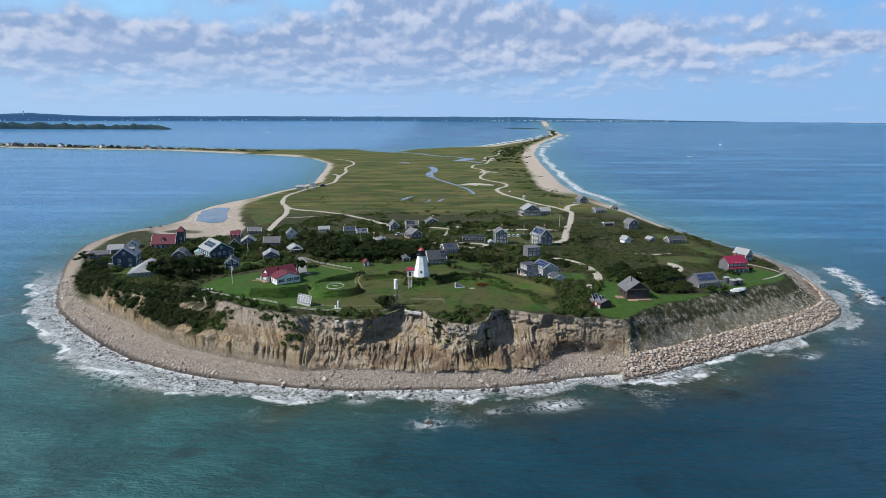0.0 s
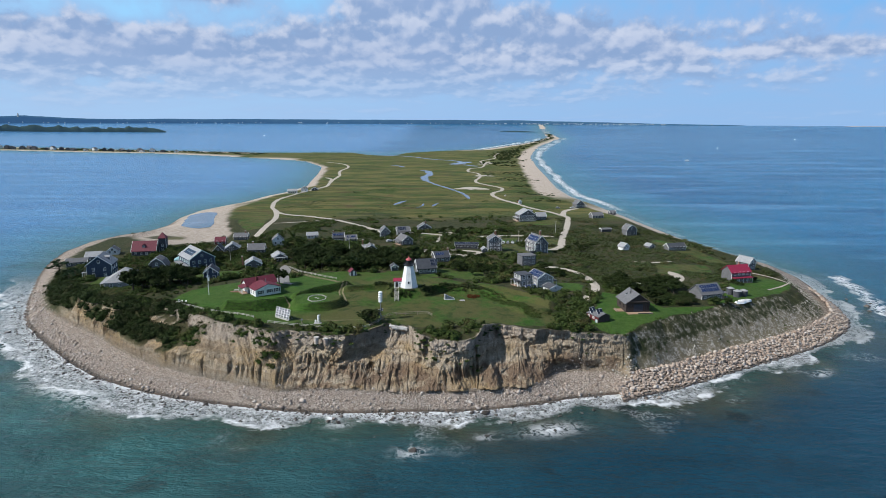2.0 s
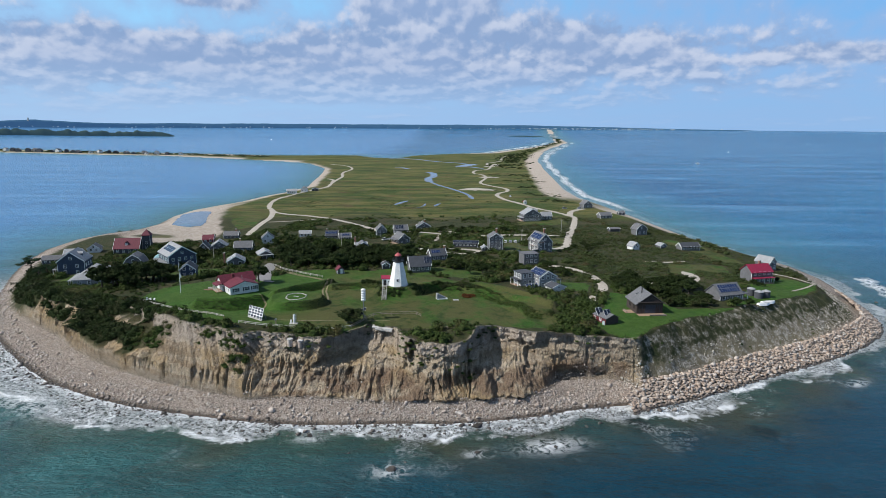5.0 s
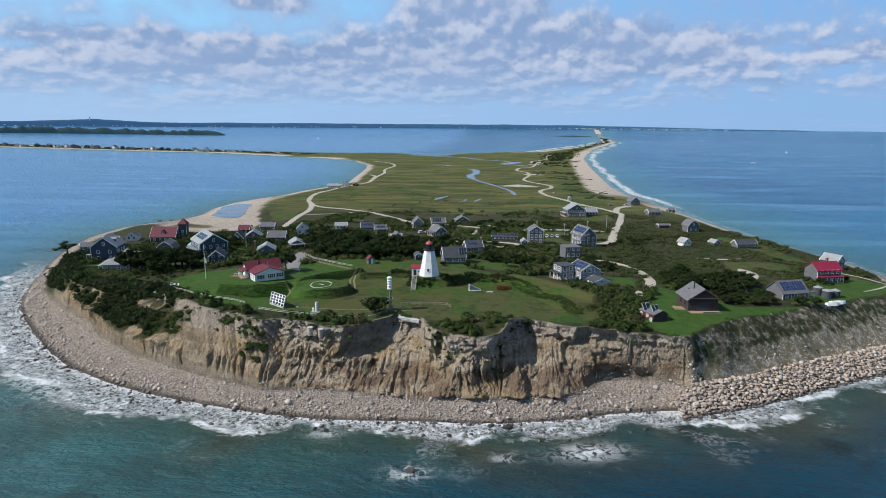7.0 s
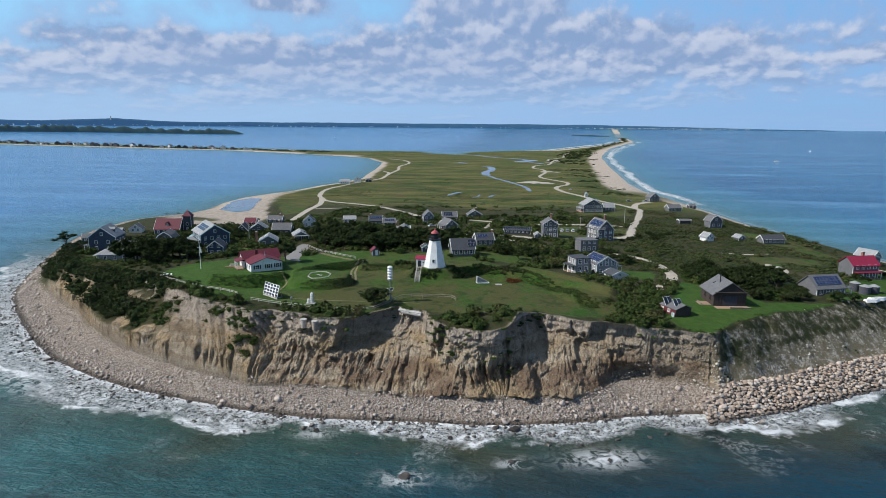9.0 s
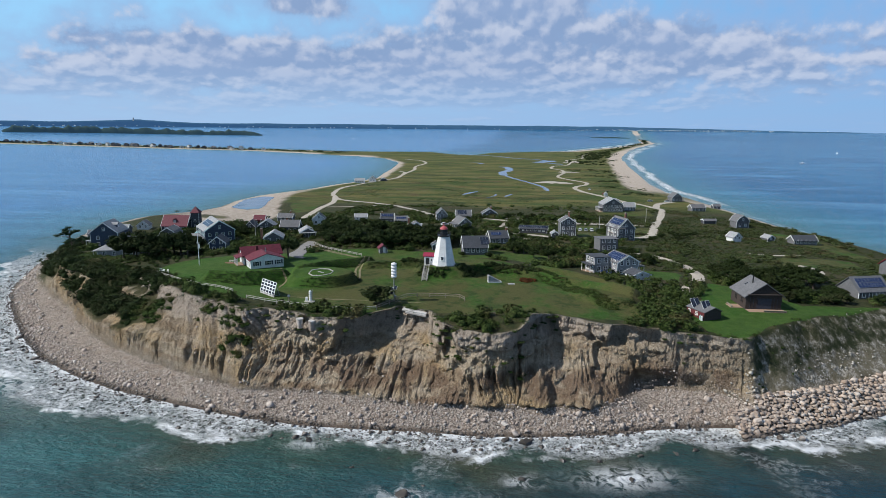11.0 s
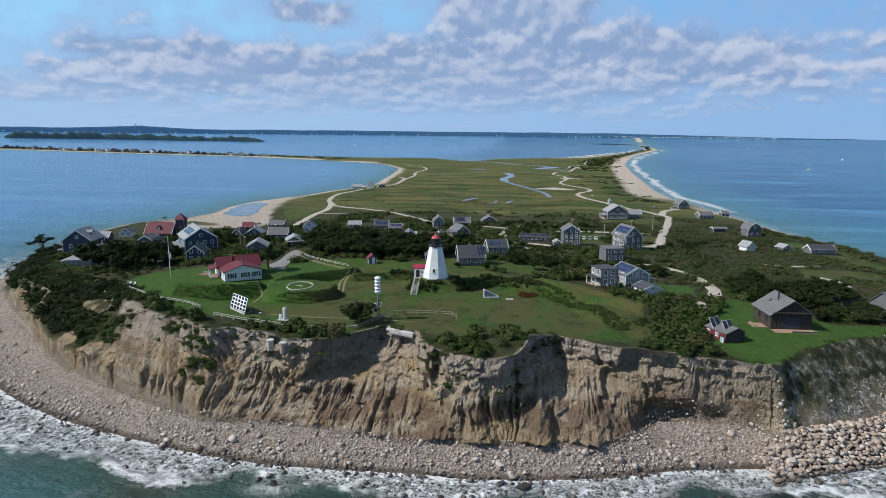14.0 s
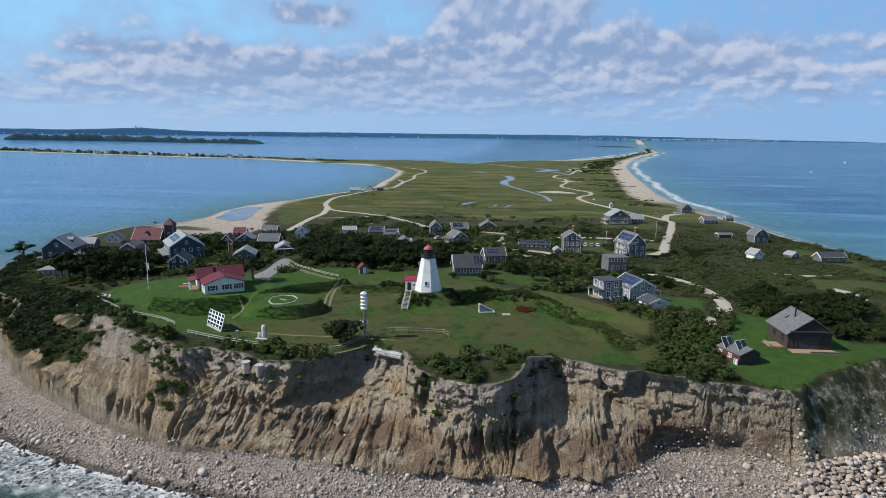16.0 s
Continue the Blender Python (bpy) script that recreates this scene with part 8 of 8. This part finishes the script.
# ---- stones ----
def stone_mesh(seed, mat, name="stone", pts=13, squash=(1.0, 0.8, 0.62), boxy=False):
    rng = np.random.default_rng(seed)
    bm = bmesh.new()
    if boxy:
        v = np.array([(a, b, c) for a in (-1, 1) for b in (-1, 1) for c in (-1, 1)], float) * rng.uniform(0.62, 0.86, (8, 3))
        w = np.concatenate([np.eye(3), -np.eye(3)]) * rng.uniform(0.92, 1.05, (6, 1)) + rng.normal(0, 0.12, (6, 3))
        e = np.array([(a, b, 0) for a in (-1, 1) for b in (-1, 1)] + [(a, 0, b) for a in (-1, 1) for b in (-1, 1)] + [(0, a, b) for a in (-1, 1) for b in (-1, 1)], float)
        v = np.concatenate([v, w, e * rng.uniform(0.72, 0.90, (12, 1))]) * np.array(squash)
    else:
        v = rng.normal(0, 1, (pts, 3))
        v /= np.linalg.norm(v, axis=1)[:, None]
        v *= np.array(squash) * rng.uniform(0.8, 1.05, (pts, 1))
    res = bmesh.ops.convex_hull(bm, input=[bm.verts.new(p) for p in v])
    loose = [g for g in res["geom_interior"] if isinstance(g, bmesh.types.BMVert)]
    bmesh.ops.delete(bm, geom=loose, context="VERTS")
    bmesh.ops.triangulate(bm, faces=bm.faces[:])
    return mesh_of(name, bm, mat)


def stone_tris(me):
    co = np.array([v.co for v in me.vertices])
    return co, np.array([tuple(p.vertices) for p in me.polygons if len(p.vertices) == 3])


def joined_stones(name, kinds, x, y, z, s, mat, label, category, seed, parent=None):
    """Many stones in one mesh."""
    rng = np.random.default_rng(seed)
    which = rng.integers(0, len(kinds), len(x))
    verts, faces, base = [], [], 0
    for k, me in enumerate(kinds):
        co, f = stone_tris(me)
        m = np.nonzero(which == k)[0]
        if not len(m):
            continue
        a, b = rng.uniform(0, math.tau, len(m)), rng.uniform(-0.5, 0.5, len(m))
        ca, sa, cb, sb = np.cos(a)[:, None], np.sin(a)[:, None], np.cos(b)[:, None], np.sin(b)[:, None]
        X, Y, Z = co[None, :, 0], co[None, :, 1], co[None, :, 2]
        Y, Z = Y * cb - Z * sb, Y * sb + Z * cb
        X, Y = X * ca - Y * sa, X * sa + Y * ca
        P = np.stack([X + 0 * Z, Y, Z + 0 * X], -1) * s[m][:, None, None] + np.stack([x[m], y[m], z[m]], -1)[:, None, :]
        verts.append(P.reshape(-1, 3))
        faces.append((f[None] + (np.arange(len(m)) * len(co))[:, None, None] + base).reshape(-1, 3))
        base += len(m) * len(co)
    f = np.concatenate(faces)
    me = arrays_mesh(name, np.concatenate(verts), f, np.full(len(f), 3), mat)
    ob = new(name, me)
    if parent:
        ob.parent = parent
        ob["kind"] = "stuff"
        return ob
    return tagged(ob, label, category, kind="stuff")


def build_stones():
    kinds = [stone_mesh(200 + i, STONE, pts=10) for i in range(8)]
    # shingle over the beach
    rng = np.random.default_rng(44)
    n = 300000
    x, y = rng.uniform(-200, 85, n), rng.uniform(-74, 60, n)
    z, d, f, e, bare = height(x, y)
    ok = (d > -6.0) & (f < 0.8) & (rng.random(n) < np.where(d < -1.5, 0.3, np.where((d < 7) | (x > -28), 1.0, 0.16)) * step(fbm(x / 6, y / 6, 98), 0.18, 0.45))
    x, y, z, d = x[ok], y[ok], z[ok], d[ok]
    s = np.exp(rng.normal(-2.05, 0.58, len(x))) * np.where(d < 4, 1.25, 1.0)
    s = np.clip(s * np.where(rng.random(len(x)) < 0.05, 2.1, 1.0), 0.09, 1.25)
    joined_stones("beach_stones", kinds, x, y, np.maximum(z, -0.1) + s * 0.15, s, STONE, "pale gray and pink cobbles covering the beach", "cobbles", 45)
    # rubble under the faced slope
    n = 40000
    x, y = rng.uniform(70, 200, n), rng.uniform(-60, 80, n)
    z, d, f, e, bare = height(x, y)
    ok = (f > -0.5) & (e < 0.5) & (rng.random(n) < np.where(z < 9, 0.9, 0.05) * np.where(x < 82, 4.0, 1.0)) & (fbm(x / 7, y / 7, 53) < 0.62)
    x, y, z = x[ok], y[ok], z[ok]
    s = np.clip(np.exp(rng.normal(-1.6, 0.42, len(x))) * np.where(x < 82, 1.7, 1.0), 0.10, 0.8)
    joined_stones("slope_rubble", kinds, x, y, z + s * 0.1, s, SLOPE_STONE, "loose gray rubble on the grassy slope", "rubble", 46)
    # stones fallen in the bluff face
    n = 900
    x, y = rng.uniform(-60, 72, n), rng.uniform(-62, -44, n)
    z, d, f, e, bare = height(x, y)
    ok = (f > 0) & (e < -0.5) & ((x < 44) | (z > 9)) & (rng.random(n) < 0.5)
    x, y, z = x[ok], y[ok], z[ok]
    s = np.clip(np.exp(rng.normal(-1.7, 0.4, len(x))), 0.1, 0.5)
    joined_stones("bluff_stones", kinds, x, y, z, s, STONE, "stones set in the clay of the bluff", "stones", 47)
    # single boulders
    spots = [(4.8, -87, 1.5), (25.3, -79.3, 0.9), (45, -76.7, 0.9), (-17.5, -72, 1.2), (8, -84, 0.6), (-6, -80, 0.7), (14, -82, 0.5), (-33, -74, 0.7), (-46, -71, 0.8), (-60, -68, 0.6),
             (21.4, -62.2, 1.1), (23.5, -63.8, 1.3), (26, -66.5, 1.6), (22, -66.0, 1.2), (29, -67.5, 0.9), (17, -62, 0.8), (-2, -70.5, 0.9), (6, -72, 0.8), (12, -71.5, 1.0), (33, -72, 0.9),
             (40, -71, 0.8), (48, -68, 0.9), (55, -66, 0.8), (-40, -61, 0.9), (-36, -61, 0.7), (-20, -63, 0.8), (-28, -66, 0.9), (-52, -62, 0.8), (-165, 3, 1.6), (-158, -10, 0.8), (-120, -38, 0.8),
             (-98, -50, 0.8), (-84, -58, 0.7), (212, 33, 1.4), (216, 40, 1.8), (221, 45, 1.2), (226, 37, 1.5), (214, 52, 1.0), (231, 30, 1.1), (207, 66, 1.3), (219, 60, 0.8), (238, 52, 0.9),
             (0, -76, 0.5), (17, -77, 0.6), (36, -79, 0.5), (-24, -76, 0.5), (52, -73, 0.5), (-10, -88, 0.4), (18, -93, 0.5), (-54, -80, 0.4), (60, -76, 0.4), (-72, -66, 0.6)]
    big = [stone_mesh(300 + i, STONE, "boulder", 16) for i in range(5)]
    weedy = [stone_mesh(300 + i, WET_ROCK, "boulder", 16) for i in range(5)]
    for i, (bx, by, bs) in enumerate(spots):
        z = ground_z(bx, by)
        sea = z < 0
        ob = new("boulder", (weedy if sea else big)[i % 5])
        ob.matrix_basis = pose(bx, by, max(z, -0.25) + bs * 0.18, 0, 0, i * 47) @ Matrix.Diagonal((bs, bs, bs, 1))
        tagged(ob, "dark weedy boulder awash in the surf" if sea else "pale rounded boulder on the shingle", "boulder", "boulders along the shore")
    # dark rocks at the tide line
    n = 9000
    x, y = rng.uniform(-190, 205, n), rng.uniform(-84, 60, n)
    z, d, f, e, bare = height(x, y)
    clump = fbm(x / 9, y / 9, 97)
    ok = (d > -9) & (d < 1.5) & (clump > 0.50 + 0.03 * (x > 60)) & (rng.random(n) < np.where(d < -4, 0.25, 0.6) * np.where(x < -20, 1.0, 0.7))
    x, y, z = x[ok], y[ok], z[ok]
    s = np.clip(np.exp(rng.normal(-0.85, 0.42, len(x))), 0.2, 1.2)
    joined_stones("tide_rocks", kinds, x, y, np.maximum(z, -0.3) + s * 0.12, s, WET_ROCK, "dark wet weedy rocks awash at the tide line", "rocks", 48)
    # the armoured wall: rows of granite blocks
    kinds = [stone_mesh(400 + i, GRANITE, "block", 14, (1.25, 0.82, 0.62), True) for i in range(7)]
    wall = thing("revetment", "sloping sea wall of large pale granite blocks", "sea wall", pose(0, 0, 0), kind="")
    line = smooth_line([(70, -57.5), (81, -52), (93, -47), (108, -39), (126, -29), (144, -20), (164, -8), (179, 4), (188, 13), (194, 24), (199, 38), (203, 54)], 0.64)
    X, Y, Z, S = [], [], [], []
    for i in range(len(line) - 1):
        p, q = line[i], line[i + 1]
        t = (q - p).normalized()
        nrm = Vector((-t.y, t.x, 0))
        rows = 15 if i > 13 else 11
        for r in range(rows):
            o = -1.0 + r * 0.52
            along = 0.34 * (r % 2)
            px, py = p.x + nrm.x * o + rng.normal(0, 0.24) + t.x * along, p.y + nrm.y * o + rng.normal(0, 0.24) + t.y * along
            X.append(px), Y.append(py), S.append(min(1.0, 0.40 * math.exp(rng.normal(0, 0.28)))), Z.append(min(5.2, 0.05 + r * 0.35) + rng.normal(0, 0.16))
    X, Y, Z, S = map(np.array, (X, Y, Z, S))
    near = np.argsort(X)[:300]
    for i in near:
        ob = new("block", kinds[int(i) % 7])
        ob.parent = wall
        ob.matrix_basis = pose(X[i], Y[i], Z[i], rng.uniform(10, 40), rng.uniform(-14, 14), 28 + rng.uniform(-35, 35)) @ Matrix.Diagonal((S[i], S[i], S[i], 1))
    far = np.argsort(X)[300:]
    joined_stones("loose_block", kinds, X[far], Y[far], Z[far], S[far], GRANITE, "", "", 49, wall)


build_stones()


# ---- distance ----
def build_distance():
    def woods(name, label, line, depth, hgt, seed, gap=14.0, lumpy=0.06, mat=None):
        """A low wooded shore far off."""
        P = smooth_line(line, gap)
        n = len(P)
        L = np.array([(p.x, p.y) for p in P])
        r = np.linalg.norm(L, axis=1, keepdims=True)
        out = L / r
        s = np.arange(n) * gap
        end = np.minimum(1, np.minimum(np.arange(n), n - 1 - np.arange(n)) / 12.0)
        h = hgt(L) * end * (0.9 + 0.22 * (fbm(s / 220, s * 0, seed) - 0.5) + lumpy * (fbm(s / 26, s * 0, seed + 5) - 0.5))
        prof = [(0, -4.0, 0), (0.02, 0.0, 0.75), (0.3, 0.0, 1.0), (1.0, 0, 0.8)]
        co = []
        for u, dz, k in prof:
            xy = L + out * depth * u
            zz = rim(np.linalg.norm(xy, axis=1)) + dz + h * k
            co.append(np.column_stack([xy, zz]))
        co = np.concatenate(co)
        i = np.arange(len(prof) * n).reshape(len(prof), n)
        q = np.stack([i[:-1, :-1], i[:-1, 1:], i[1:, 1:], i[1:, :-1]], -1).reshape(-1, 4)
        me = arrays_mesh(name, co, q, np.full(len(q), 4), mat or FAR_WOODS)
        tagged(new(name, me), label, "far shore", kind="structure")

    def polar(az, r):
        return (r * math.sin(radians(az)), r * math.cos(radians(az)))
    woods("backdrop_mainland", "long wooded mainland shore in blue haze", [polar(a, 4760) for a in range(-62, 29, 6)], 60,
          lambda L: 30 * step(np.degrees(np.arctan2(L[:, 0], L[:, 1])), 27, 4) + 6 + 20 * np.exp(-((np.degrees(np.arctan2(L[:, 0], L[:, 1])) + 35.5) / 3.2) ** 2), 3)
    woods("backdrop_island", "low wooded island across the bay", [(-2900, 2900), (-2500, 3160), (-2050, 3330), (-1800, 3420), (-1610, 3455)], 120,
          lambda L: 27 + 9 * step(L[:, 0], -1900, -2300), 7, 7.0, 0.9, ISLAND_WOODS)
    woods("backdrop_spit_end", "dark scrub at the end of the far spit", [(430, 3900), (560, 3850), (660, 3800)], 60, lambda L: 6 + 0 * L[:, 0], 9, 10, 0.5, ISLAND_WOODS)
    # cottages along the barrier beach
    def tiny(x, y, rot, w, h, walls, roof):
        z = ground_z(x, y)
        t = thing("beach_cottage", "small cottage in a row on the far barrier beach", "cottage", pose(x, y, z, 0, 0, rot), "cottages on the barrier beach")
        key = (w, h, walls.name)
        part("wall", shared(("tw",) + key, lambda: prism(bmesh.new(), [(-w / 2, -1), (w / 2, -1), (w / 2, h), (0, h + w * 0.32), (-w / 2, h)], -5, 5), walls, "wall"), walls, t)
        pr = roof_profile("gable", w, h, h + w * 0.34, 0.4)
        part("roof", shared(("tr", roof.name) + key, lambda: prism(bmesh.new(), pr + [(a, b + 0.3) for a, b in reversed(pr)], -5.4, 5.4), roof, "roof"), roof, t)
        win = shared("twin", lambda: one_box(0, -5.03, 1.8, 1.4, 0.1, 1.5), GLASS, "window")
        for side in (-1, 1):
            part("window", win, GLASS, t, m=pose(side * w * 0.24, 0, 0))
    rng = np.random.default_rng(77)
    for i in range(52):
        x = -2050 + i * 27 + rng.uniform(-9, 9)
        y = float(np.interp(x, [-2100, -1195, -1005, -672, -498], [1840, 1505, 1440, 1355, 1262])) + rng.uniform(-14, 14)
        tiny(x, y, rng.uniform(-25, 25), float(rng.choice([9, 12])), float(rng.choice([3.5, 6.0])), (GRAY_SHINGLE, WHITE_SHINGLE, DARK_SHINGLE)[int(rng.integers(3))], (ROOF_GRAY, ROOF_DARK, ROOF_LIGHT)[int(rng.integers(3))])
    # pale houses scattered on the mainland shore
    bm = bmesh.new()
    for i in range(230):
        az = rng.choice([rng.normal(13, 4), rng.uniform(-60, 22)])
        x, y = polar(az, 4745)
        w = rng.uniform(3, 8)
        box(bm, x, y, rim(np.array([4745.0]))[0] + rng.uniform(1, 9), w, 8, rng.uniform(2, 4.5))
    tagged(new("far_houses", mesh_of("far_houses", bm, WHITE)), "scattered pale houses along the far shore", "houses", kind="stuff")
    t = thing("hill_monument", "slender stone monument on the far hill", "monument", pose(*polar(-35.5, 4770), 0))
    part("shaft", one_box(0, 0, 104, 6, 6, 22), CONCRETE, t)
    part("base", one_box(0, 0, 86, 11, 11, 18), CONCRETE, t)


build_distance()
